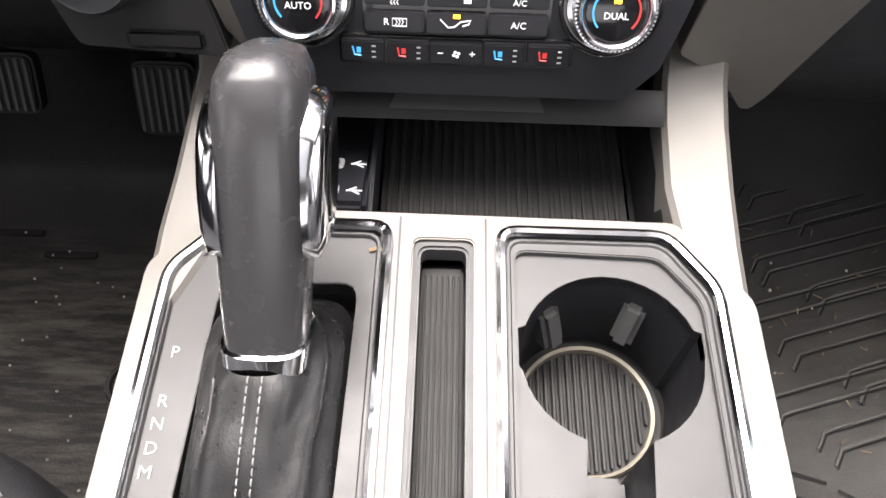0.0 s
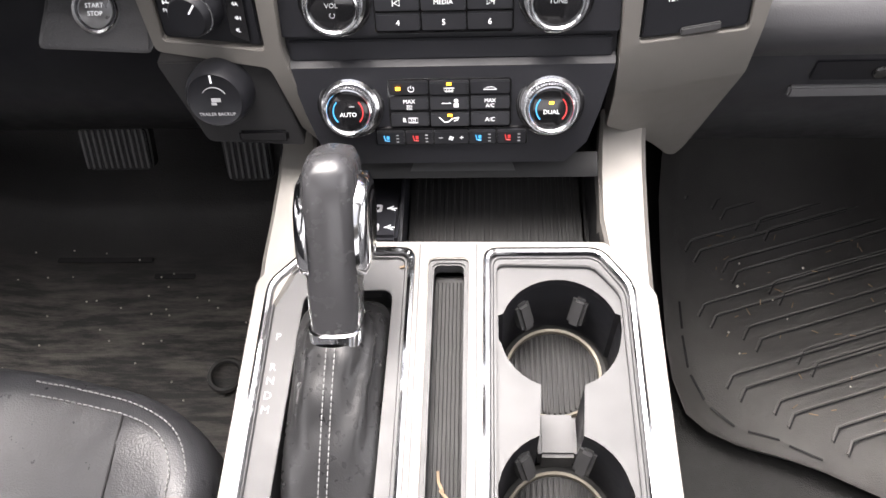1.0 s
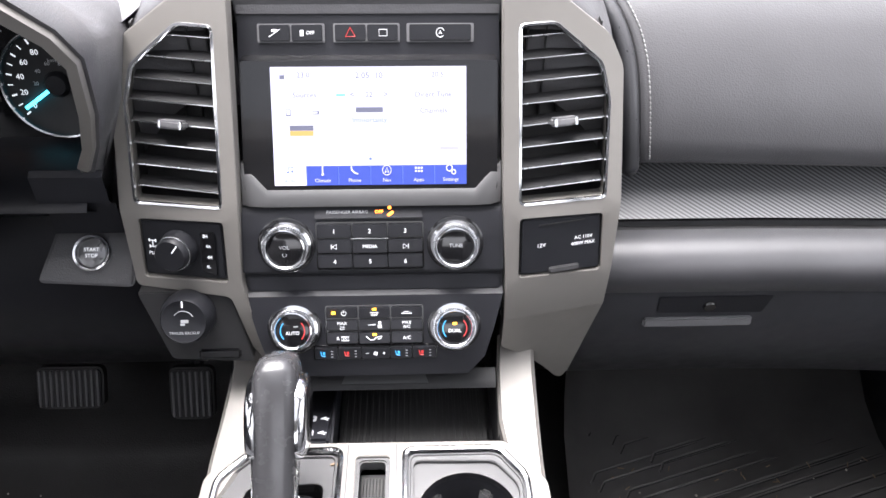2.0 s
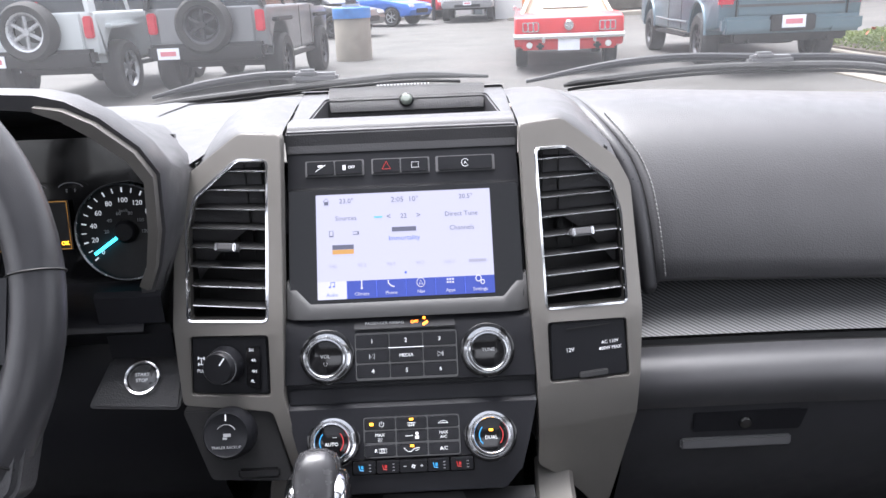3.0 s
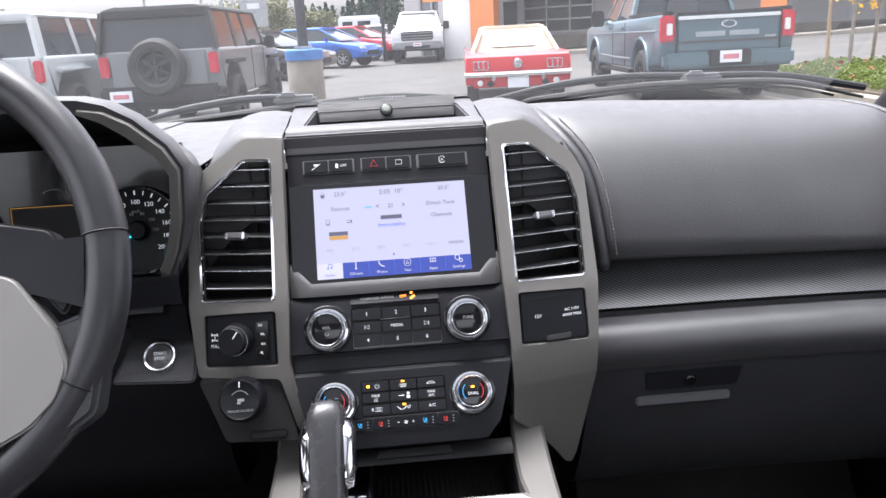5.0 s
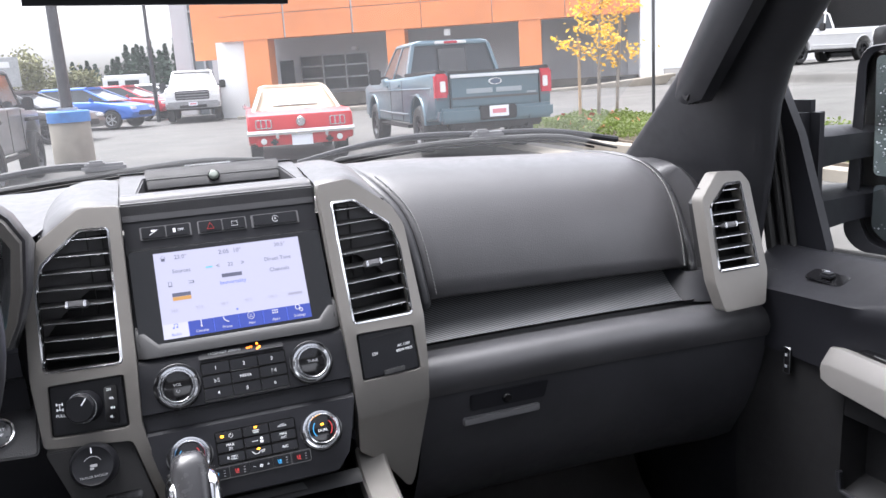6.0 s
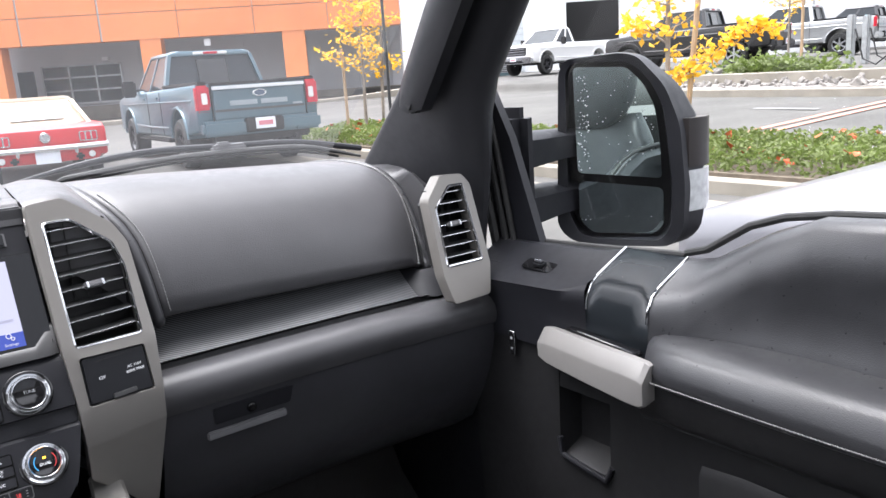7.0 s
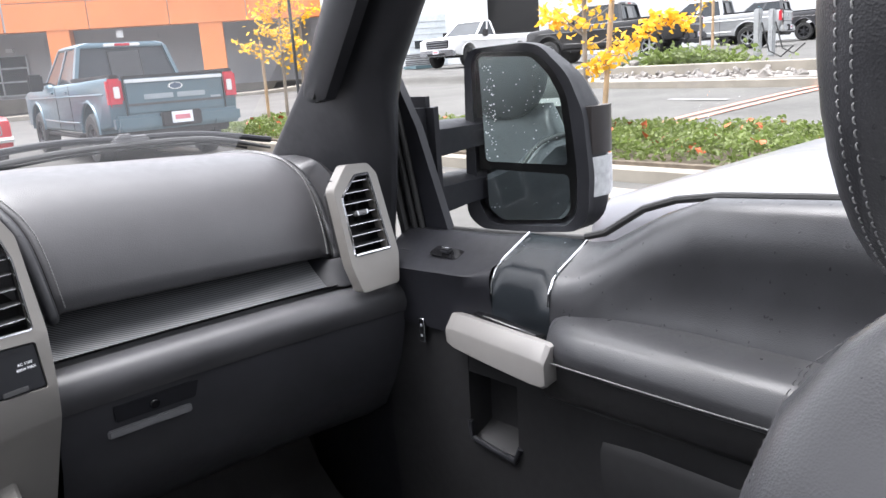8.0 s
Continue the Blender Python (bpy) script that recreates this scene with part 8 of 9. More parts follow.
    part("small_badge", B(T(0.62, -L2 + 0.016, 0.965), 0.16, 0.010, 0.030, 0.003), BADGEGREY, gate)
    for s in (-1, 1):
        part("gate_seam", B(T(s * 0.765, -L2 + 0.022, 1.06), 0.012, 0.03, 0.56), DARK, gate)
        part("tow_corner", B(T(s * 0.72, -L2 - 0.035, 0.60), 0.42, 0.12, 0.10, 0.03), bodym, t)
        for yy in (yr, yf):
            bm = bmesh.new()
            tube(bm, [(s * 0.985, yy - 0.50 * math.cos(math.pi * i / 16), 0.50 + 0.50 * math.sin(math.pi * i / 16)) for i in range(17)], 0.028, 8)
            part("arch_lip", bm, trim or bodym, t)
        bm = bmesh.new()
        tube(bm, [(s * 0.985, -L2 + 0.30, 1.10), (s * 0.992, 0.0, 1.085), (s * 0.985, L2 - 0.55, 1.07)], 0.020, 6)
        part("shoulder_crease", bm, bodym, t)
        bm = bmesh.new()
        tube(bm, [(s * 0.985, yr + 0.62, 0.66), (s * 0.995, 0.2, 0.66), (s * 0.985, yf - 0.62, 0.68)], 0.022, 6)
        part("sill_crease", bm, bodym, t)
        part("exhaust", B(T(s * 0.55, -L2 + 0.12, 0.46), 0.10, 0.25, 0.10, 0.03), DARK, t)
    part("window_slider", B(T(0, y0 + 0.035, 1.57) @ pose(0, 0, 0, -12.6, 0, 0), 0.52, 0.012, 0.46, 0.004), GLOSS, t)
    for s in (-1, 1):
        part("window_seal", B(T(s * 0.27, y0 + 0.030, 1.57) @ pose(0, 0, 0, -12.6, 0, 0), 0.012, 0.014, 0.50), DARK, t)
    part("valance", B(T(0, -L2 + 0.10, 0.50), 1.60, 0.14, 0.14, 0.03), DARK, t)
    part("spare_wheel", lathe(bmesh.new(), [(0.05, -0.1), (0.34, -0.1), (0.37, 0.0), (0.34, 0.1), (0.05, 0.1)], 20, T(0, -L2 + 0.85, 0.46)), TYRE, t)
    bmp = part("rear_bumper", B(T(0, -L2 + 0.02, 0.66), 1.94, 0.20, 0.24, 0.05), bodym, t)
    part("bumper_step", B(T(0, -L2 - 0.05, 0.68), 0.62, 0.12, 0.22, 0.02), DARK, bmp)
    bars(t, -L2 - 0.12, 0.70, 0.32, 0.17)
    tlt = part("third_light", B(T(0, y0 + 0.10, 1.905), 0.62, 0.05, 0.05, 0.01), LENSWHITE, t)
    part("red_lens", B(T(0, y0 + 0.085, 1.905), 0.26, 0.04, 0.042, 0.008), TAILRED, tlt)
    # nose
    gr = part("grille", B(T(0, L2 - 0.05, 0.98), 1.22, 0.12, 0.34, 0.03), RIMDARK, t, "dark grille")
    for k in range(3):
        part("grille_bar", B(T(0, L2 + 0.015, 0.88 + 0.1 * k), 1.16, 0.03, 0.035, 0.008), trim or CHROMESOFT, gr)
    part("front_bumper", B(T(0, L2 - 0.02, 0.62), 1.92, 0.24, 0.26, 0.06), trim or CHROMESOFT, t)
    part("bumper_grille", B(T(0, L2 + 0.07, 0.58), 1.0, 0.08, 0.12, 0.02), DARK, t)
    bars(t, L2 + 0.11, 0.66, 0.32, 0.13, sgn=1)
    part("axle", B(T(0, yr, 0.42), 1.5, 0.16, 0.16, 0.05), DARK, t)
    part("underbody", B(T(0, 0, 0.52), 1.2, length - 1.2, 0.12), DARK, t)
    mirror_pair(t, 0.93, 1.02, 1.36, DARK, 1.25)
    for y in (yf, yr):
        for s in (-1, 1):
            wheel_parts(t, s * 0.86, y, r, 0.27, rimm or RIMDARK, s)
    if crew:
        for s in (-1, 1):
            for y in (0.92, -0.05):
                part("door_handle", B(T(s * 1.0, y - 0.35, 1.16), 0.03, 0.2, 0.04, 0.01), bodym, t)
            for y in (0.30, -0.66):
                part("door_gap", B(T(s * 0.992, y, 0.90), 0.008, 0.014, 0.72), DARK, t)
    return t


def place(ob, x, y, heading, scale=1.0):
    """Moves a thing built at the origin to its place; heading in degrees to the right of ahead."""
    ob.matrix_basis = Matrix.Translation((x, y, gz(x, y))) @ pose(0, 0, 0, 0, 0, -heading) @ Matrix.Diagonal((scale, scale, scale, 1))
    return ob


def ahead(x, y, heading, d):
    return x + d * math.sin(radians(heading)), y + d * math.cos(radians(heading))


blue = pickup("pickup_truck", "slate-blue crew-cab pickup parked tail-on with chrome trim", paint("slate_blue_paint", (0.088, 0.142, 0.175)))
place(blue, *ahead(5.35, 10.95, 5, 2.95), 5)
wt_ = pickup("pickup_truck", "white crew-cab pickup facing the camera", paint("white_paint", (0.62, 0.62, 0.62), 0.0), trim=mat("grey_trim", (0.25, 0.25, 0.26), 0.4, metal=0.4))
place(wt_, *ahead(2.05, 30.4, 186, -2.9), 186)
wk = pickup("pickup_truck", "white single-cab work pickup at the workshop", paint("work_white_paint", (0.70, 0.70, 0.70), 0.0), crew=False)
place(wk, 26.1, 24.4, 264)
dk = pickup("pickup_truck", "black crew-cab pickup parked by the planter", paint("black_paint", (0.02, 0.02, 0.022), 0.1), RIMBRIGHT)
place(dk, 24.0, 15.9, 348)
sv = pickup("pickup_truck", "silver crew-cab pickup parked behind the planter", paint("silver_car_paint", (0.40, 0.41, 0.42), 0.5), RIMBRIGHT)
place(sv, 30.4, 15.6, 348)
dk2 = pickup("pickup_truck", "dark grey pickup at the end of the row", paint("dark_grey_paint", (0.05, 0.05, 0.055), 0.3))
place(dk2, 39.0, 17.0, 349)


def classic_coupe():
    """A sixties coupe with a pale vinyl top."""
    red = paint("red_paint", (0.52, 0.022, 0.030), 0.0)
    cream = mat("cream_vinyl", (0.50, 0.43, 0.33), 0.6, grain=0.2, scale=200, vary=0.06)
    t = thing("classic_coupe", (0, 0, 0), "red classic coupe with a cream top and chrome bumper", "car")
    L2 = 2.31
    yf, yr = 1.42, -1.32
    prof = [(-L2 + 0.06, 0.40), (yr - 0.42, 0.34)] + [(yr - 0.36 * math.cos(math.pi * i / 10), 0.34 + 0.34 * math.sin(math.pi * i / 10)) for i in range(11)] + [(yr + 0.4, 0.26), (yf - 0.4, 0.26)] + [(yf - 0.36 * math.cos(math.pi * i / 10), 0.34 + 0.34 * math.sin(math.pi * i / 10)) for i in range(11)] + \
        [(L2 - 0.3, 0.36), (L2 - 0.02, 0.45), (L2, 0.70), (L2 - 0.1, 0.80), (0.9, 0.90), (-0.9, 0.90), (-L2 + 0.25, 0.88), (-L2 + 0.02, 0.83), (-L2, 0.60)]
    part("body", side_shell(prof, 1.72, 0.05), red, t, "", 45)
    greenhouse(t, -1.25, 0.75, -0.70, 0.25, 0.76, 0.58, 0.88, 1.27, cream, cream, [(0.0, 0.26), (1.0, 0.04)], roof_h=0.06)
    bm = bmesh.new()
    loft(bm, [[(x, y, z) for x in (-w, w)] for w, y, z in ((0.40, -1.20, 0.96), (0.36, -0.82, 1.20))], False)
    bmesh.ops.translate(bm, verts=bm.verts, vec=(0, -0.012, 0.012))
    top = bmesh.new()
    loft(top, [[(-w, y, z), (w, y, z)] for w, y, z in ((0.74, -1.27, 0.885), (0.575, -0.71, 1.275))], False)
    bmesh.ops.translate(top, verts=top.verts, vec=(0, -0.006, 0.006))
    part("rear_panel", top, cream, t, "cream rear panel of the top")
    # the sky's reflection is put into the pale colour of this pane
    part("rear_window", bm, mat("sky_toned_rear_glass", (0.30, 0.33, 0.36), 0.08, vary=0.15, vscale=3), t, "rear window toned pale for reflected sky")
    for s in (-1, 1):
        tl = part("tail_light", B(T(s * 0.60, -L2 - 0.005, 0.70), 0.26, 0.03, 0.15, 0.01), CHROMESOFT, t, "triple red tail light")
        for k in (-1, 0, 1):
            part("lens", B(T(s * 0.60 + 0.082 * k, -L2 - 0.022, 0.70), 0.06, 0.02, 0.12, 0.008), TAILRED, tl)
        part("reverse_light", lathe(bmesh.new(), [(0, 0.02), (0.04, 0.015), (0.05, 0)], 16, T(s * 0.62, -L2 + 0.01, 0.42) @ pose(0, 0, 0, 90, 0, 0)), LENSWHITE, t)
        part("tail_pipe", B(T(s * 0.45, -L2 + 0.02, 0.40), 0.12, 0.1, 0.1, 0.03), DARK, t)
        part("bumper_guard", B(T(s * 0.40, -L2 - 0.09, 0.50), 0.05, 0.05, 0.12, 0.02), CHROME, t)
        part("head_light", lathe(bmesh.new(), [(0, 0.03), (0.08, 0.02), (0.1, 0)], 20, T(s * 0.65, L2 + 0.0, 0.64) @ pose(0, 0, 0, -90, 0, 0)), LENSWHITE, t)
    bm = bmesh.new()
    loft(bm, [[(x, -L2 - 0.08 + 0.10 * (abs(x) / 0.86) ** 3 + o, 0.555 + q) for o, q in ((0.03, -0.05), (-0.02, -0.04), (-0.035, 0.0), (-0.02, 0.04), (0.03, 0.05))] for x in (-0.87, -0.8, -0.5, 0, 0.5, 0.8, 0.87)])
    part("rear_bumper", bm, CHROME, t, "polished chrome bumper")
    part("fuel_cap", lathe(bmesh.new(), [(0, 0.03), (0.07, 0.03), (0.085, 0.0)], 24, T(0, -L2 + 0.0, 0.71) @ pose(0, 0, 0, 90, 0, 0)), CHROMESOFT, t, "round fuel cap")
    part("valance", B(T(0, -L2 + 0.08, 0.42), 1.5, 0.1, 0.16, 0.03), red, t)
    bars(t, -L2 - 0.05, 0.42, 0.34, 0.17, PLATEWHITE)
    mirror_pair(t, 0.80, 0.55, 0.95, CHROMESOFT, 0.45)
    for y in (yf, yr):
        for s in (-1, 1):
            wheel_parts(t, s * 0.74, y, 0.315, 0.2, RIMBRIGHT, s)
    return t


place(classic_coupe(), *ahead(2.54, 12.80, 7.5, 2.31), 7.5, 1.03)


def boxy_suv(name, label, bodym, topm, rimm):
    """A boxy off-roader with its spare wheel on the tailgate."""
    t = thing(name, (0, 0, 0), label, "suv")
    L2 = 2.2
    yf, yr = 1.45, -1.42
    r = 0.43
    prof = [(-L2 + 0.05, 0.70), (yr - 0.55, 0.66)] + [(yr - 0.55 * math.cos(math.pi * i / 10), 0.56 + 0.52 * math.sin(math.pi * i / 10)) for i in range(11)] + [(yr + 0.6, 0.55), (yf - 0.6, 0.55)] + [(yf - 0.55 * math.cos(math.pi * i / 10), 0.56 + 0.52 * math.sin(math.pi * i / 10)) for i in range(11)] + \
        [(L2 - 0.1, 0.70), (L2, 0.80), (L2, 1.12), (L2 - 0.1, 1.20), (0.95, 1.26), (0.85, 1.27), (-L2 + 0.03, 1.27), (-L2, 1.2)]
    part("body", side_shell(prof, 1.80, 0.04), bodym, t, "", 45)
    greenhouse(t, -L2 + 0.03, 1.0, -L2 + 0.12, 0.72, 0.87, 0.78, 1.26, 1.82, topm, topm, [(0.0, 0.10), (0.36, 0.06), (0.62, 0.05), (1.0, 0.05)])
    part("rear_top", B(T(0, -L2 + 0.09, 1.78), 1.60, 0.1, 0.12, 0.03), topm, t)
    part("third_light", B(T(0, -L2 + 0.0, 1.40), 0.26, 0.04, 0.05, 0.01), TAILRED, t)
    for s in (-1, 1):
        tl = part("tail_light", B(T(s * 0.80, -L2 - 0.005, 1.06), 0.14, 0.06, 0.30, 0.02), TAILRED, t, "red tail light")
        part("flare", B(T(s * 0.93, yr, 1.06), 0.14, 1.0, 0.06, 0.025), DARK if topm == DARK else bodym, t)
        part("flare", B(T(s * 0.93, yf, 1.06), 0.14, 1.0, 0.06, 0.025), DARK if topm == DARK else bodym, t)
        part("side_step", B(T(s * 0.86, 0, 0.48), 0.14, 1.7, 0.06, 0.02), DARK, t)
        for y in (-0.15, 0.75):
            part("door_gap", B(T(s * 0.903, y, 0.90), 0.008, 0.014, 0.66), DARK, t)
    part("tailgate", B(T(0, -L2 + 0.0, 0.98), 1.40, 0.05, 0.54, 0.015), bodym, t)
    part("rear_bumper", B(T(0, -L2 - 0.06, 0.66), 1.74, 0.22, 0.22, 0.05), DARK, t)
    part("front_bumper", B(T(0, L2 + 0.02, 0.68), 1.7, 0.2, 0.22, 0.05), DARK, t)
    bars(t, -L2 - 0.18, 0.64, 0.32, 0.16)
    for o in t.children:
        if o.name.startswith("number_plate"):
            o.matrix_basis = T(-0.55, 0, 0.0)
    M = T(0.02, -L2 - 0.02, 1.03) @ pose(0, 0, 0, 90, 0, 0)
    sp_ = part("spare_wheel", lathe(bmesh.new(), [(0.02, 0.02), (0.2, 0.0), (0.26, -0.02)], 28, M), DARK, t, "spare wheel on the tailgate")
    part("tyre", lathe(bmesh.new(), [(0.26, 0.02), (0.36, 0.0), (0.40, 0.04), (0.415, 0.10), (0.40, 0.22), (0.36, 0.27), (0.27, 0.26), (0.25, 0.20)], 36, M), TYRE, sp_)
    bm = lathe(bmesh.new(), [(0.20, 0.17), (0.24, 0.24), (0.265, 0.25), (0.27, 0.18)], 28, M)
    for k in range(6):
        box(bm, M @ pose(0, 0, 0, 0, 0, 60 * k + 30) @ T(0.13, 0, 0.19), 0.2, 0.05, 0.04, 0.012)
    lathe(bm, [(0, 0.22), (0.05, 0.22), (0.06, 0.17)], 16, M)
    part("rim", bm, rimm, sp_)
    part("axle", B(T(0, yr, 0.44), 1.4, 0.14, 0.14, 0.05), DARK, t)
    part("underbody", B(T(0, 0, 0.55), 1.1, 3.6, 0.12), DARK, t)
    mirror_pair(t, 0.88, 0.82, 1.32, DARK, 0.9)
    for y in (yf, yr):
        for s in (-1, 1):
            wheel_parts(t, s * 0.83, y, r, 0.29, rimm, s)
    return t


place(boxy_suv("off_roader", "grey boxy off-roader with a black soft top", paint("grey_paint", (0.20, 0.205, 0.215), 0.4), DARK, RIMDARK), *ahead(-3.0, 11.55, 5, 2.2), 5)
place(boxy_suv("off_roader", "white boxy off-roader with a rear spare wheel", paint("off_white_paint", (0.46, 0.49, 0.50), 0.0), paint("off_white_top", (0.42, 0.44, 0.45), 0.0), RIMBRIGHT), *ahead(-5.3, 11.15, 5, 2.2), 5)


def small_car(label, bodym, rimm=None, high=False):
    t = thing("parked_car", (0, 0, 0), label, "car", "parked row")
    L2 = 2.2
    yf, yr = 1.35, -1.35
    prof = [(-L2 + 0.05, 0.40), (yr - 0.42, 0.32)] + [(yr - 0.37 * math.cos(math.pi * i / 8), 0.33 + 0.35 * math.sin(math.pi * i / 8)) for i in range(9)] + [(yr + 0.4, 0.26), (yf - 0.4, 0.26)] + [(yf - 0.37 * math.cos(math.pi * i / 8), 0.33 + 0.35 * math.sin(math.pi * i / 8)) for i in range(9)] + \
        [(L2 - 0.1, 0.36), (L2, 0.55), (L2 - 0.15, 0.78), (0.9, 0.98), (-1.6, 1.05), (-L2 + 0.1, 0.98), (-L2, 0.7)]
    if high:
        prof = prof[:-7] + [(L2 - 0.1, 0.40), (L2, 0.60), (L2 - 0.02, 0.88), (L2 - 0.10, 0.97), (L2 - 0.35, 1.03), (0.9, 1.10), (-1.6, 1.12), (-L2 + 0.1, 1.0), (-L2, 0.7)]
    part("body", side_shell(prof, 1.78 if not high else 1.9, 0.06 if not high else 0.10), bodym, t, "", 45)
    greenhouse(t, -1.95, 1.25, -1.35, 0.30, 0.80, 0.60, 1.0, 1.44, bodym, bodym, [(0.0, 0.08), (0.5, 0.04), (1.0, 0.05)])
    for s in (-1, 1):
        part("tail_light", B(T(s * 0.72, -L2 + 0.06, 0.86), 0.28, 0.08, 0.14, 0.02), TAILRED, t)
        part("head_light", B(T(s * 0.68, L2 - 0.10, 0.70), 0.34, 0.12, 0.12, 0.03), LENSWHITE, t)
    part("grille", B(T(0, L2 - 0.01, 0.52), 0.9, 0.06, 0.16, 0.02), DARK, t)
    mirror_pair(t, 0.84, 0.7, 1.05, bodym, 0.6)
    for y in (yf, yr):
        for s in (-1, 1):
            wheel_parts(t, s * 0.79, y, 0.33, 0.21, rimm or RIMBRIGHT, s)
    return t


place(small_car("dark grey crossover in the parked row", paint("graphite_paint", (0.09, 0.09, 0.095), 0.3), RIMDARK), -3.2, 25.5, 118)
place(small_car("blue hatchback in the parked row", paint("bright_blue_paint", (0.03, 0.13, 0.50), 0.2)), -1.6, 31.0, 118)
place(small_car("red hatchback in the parked row", paint("row_red_paint", (0.48, 0.03, 0.05), 0.1)), -0.4, 36.0, 118)
place(small_car("silver hatchback in the parked row", paint("row_silver_paint", (0.42, 0.43, 0.44), 0.5)), -6.5, 27.5, 118)
place(small_car("white hatchback in the parked row", paint("row_white_paint", (0.62, 0.62, 0.62), 0.0)), 1.0, 41.0, 118)
nb = small_car("pale silver car parked alongside, its wet bonnet close to the door", paint("pale_lilac_silver", (0.13, 0.13, 0.145), 0.2), high=True)
nb.name = "neighbour_car"
place(nb, 3.08, -1.2, 0)
# stacked crates on a pallet
crt = thing("crate_stack", (24.65, 27.0, gz(26, 27)), "weathered grey crates stacked on a pallet", "crates")
for k in range(2):
    for j in range(2):
        cr = part("crate", B(T(24.6 + 0.05 * k, 26.6 + 0.78 * j, gz(26, 27) + 0.28 + 0.27 * k) @ pose(0, 0, 0, 0, 0, 48), 0.74, 0.6, 0.25, 0.02), STEELGREY, crt)
        for q in range(3):
            part("slat", B(T(24.6 + 0.05 * k, 26.6 + 0.78 * j, gz(26, 27) + 0.20 + 0.08 * q + 0.27 * k) @ pose(0, 0, 0, 0, 0, 48), 0.76, 0.62, 0.03, 0.005), RIMDARK, cr)
part("pallet", B(T(24.65, 27.0, gz(26, 27) + 0.08) @ pose(0, 0, 0, 0, 0, 70), 1.6, 0.9, 0.14, 0.01), mat("pallet_blue_grey", (0.10, 0.16, 0.18), 0.8), crt, "blue-grey pallet")
# far motorhome and fence behind the row
t = thing("motorhome", (-0.3, 84, 1.4), "white motorhome far behind the parked row", "motorhome")
part("body", B(T(-0.3, 84, 2.75), 4.3, 2.0, 2.3, 0.2), WHITEWALL, t)
for x, w in ((-1.5, 1.0), (0.2, 1.3)):
    part("window", B(T(x, 82.97, 3.1), w, 0.05, 0.5), CARGLASS, t)

# ---- lamp post on its concrete foot ----
px, py = -1.30, 16.95
lp = thing("street_lamp", (px, py, gz(px, py)), "dark lamp post on a tall concrete foot with blue cap", "street lamp")
part("foot", lathe(bmesh.new(), [(0.39, -0.1), (0.385, 0.9), (0.37, 0.93), (0, 0.93)], 28, T(px, py, gz(px, py))), CONCRETE, lp, "stained concrete foot")
part("cap", lathe(bmesh.new(), [(0.405, 0.86), (0.405, 1.06), (0.38, 1.09), (0.0, 1.10)], 28, T(px, py, gz(px, py))), BLUEPAINT, lp, "blue painted cap")
bm = bmesh.new()
tube(bm, [(px, py, 1.3), (px, py, 4.0), (px, py, 7.5)], [0.115, 0.10, 0.08], 12)
part("pole", bm, RIMDARK, lp)
part("base_plate", B(T(px, py, gz(px, py) + 1.12), 0.36, 0.36, 0.06, 0.01), STEELGREY, lp)
for x, y, h in [(0.85, 33.5, 6.5)]:
    t = thing("street_lamp", (x, y, 0.5), "black lamp post with a bell lamp", "street lamp")
    bm = bmesh.new()
    tube(bm, [(x, y, 0.4), (x, y, h)], [0.09, 0.06], 10)
    part("pole", bm, RIMDARK, t)
    part("shade", lathe(bmesh.new(), [(0.06, 0.45), (0.12, 0.25), (0.32, 0.0), (0.0, 0.02)], 16, T(x, y, h - 0.1)), RIMDARK, t)
for x, y, h in [(-16, 62, 10), (-11.5, 60, 11), (-9.2, 55, 12), (-10.8, 70, 9)]:
    t = thing("utility_pole", (x, y, 1.0), "thin grey pole far off", "pole", "far poles")
    bm = bmesh.new()
    tube(bm, [(x, y, 0.8), (x, y, h)], 0.10, 8)
    box(bm, T(x + 0.7, y, h), 1.6, 0.15, 0.12)
    part("pole", bm, STEELGREY, t)

# ---- far trees ----
rnd = random.Random(77)


def conifer(x, y, h, w, m):
    h += 1.5
    t = thing("conifer", (x, y, 1.2), "dark conifer far behind the car park", "tree", "far trees")
    bm = bmesh.new()
    tube(bm, [(x, y, 1.1), (x, y, h)], [0.25, 0.03], 6)
    part("trunk", bm, BARK, t)
    lv = []
    for _ in range(700):
        f = rnd.random() ** 0.7
        a = rnd.random() * 6.28
        rr = w * (1.02 - f) * math.sqrt(rnd.random()) * (0.8 + 0.35 * math.sin(f * 40))
        lv.append(rand_leaf(rnd, (x + rr * math.cos(a), y + rr * math.sin(a), 1.8 + f * (h - 1.8) - 0.15 * rr), 0.30))
    leaf_part("crown", lv, m, t)


def broadleaf(x, y, h, w, m, label):
    h += 1.5
    t = thing("broadleaf_tree", (x, y, 1.2), label, "tree", "far trees")
    bm = bmesh.new()
    tube(bm, [(x, y, 1.1), (x, y, h * 0.6)], [0.25, 0.12], 6)
    lv = []
    for _ in range(9):
        c = Vector((x + rnd.uniform(-w, w) * 0.7, y + rnd.uniform(-w, w) * 0.7, h * rnd.uniform(0.45, 0.85)))
        tube(bm, [(x, y, h * 0.4), c], [0.1, 0.04], 5)
        for _ in range(130):
            lv.append(rand_leaf(rnd, c + Vector((rnd.gauss(0, w * 0.3), rnd.gauss(0, w * 0.3), rnd.gauss(0, h * 0.09))), 0.26))
    part("trunk", bm, BARK, t)
    leaf_part("crown", lv, m, t)


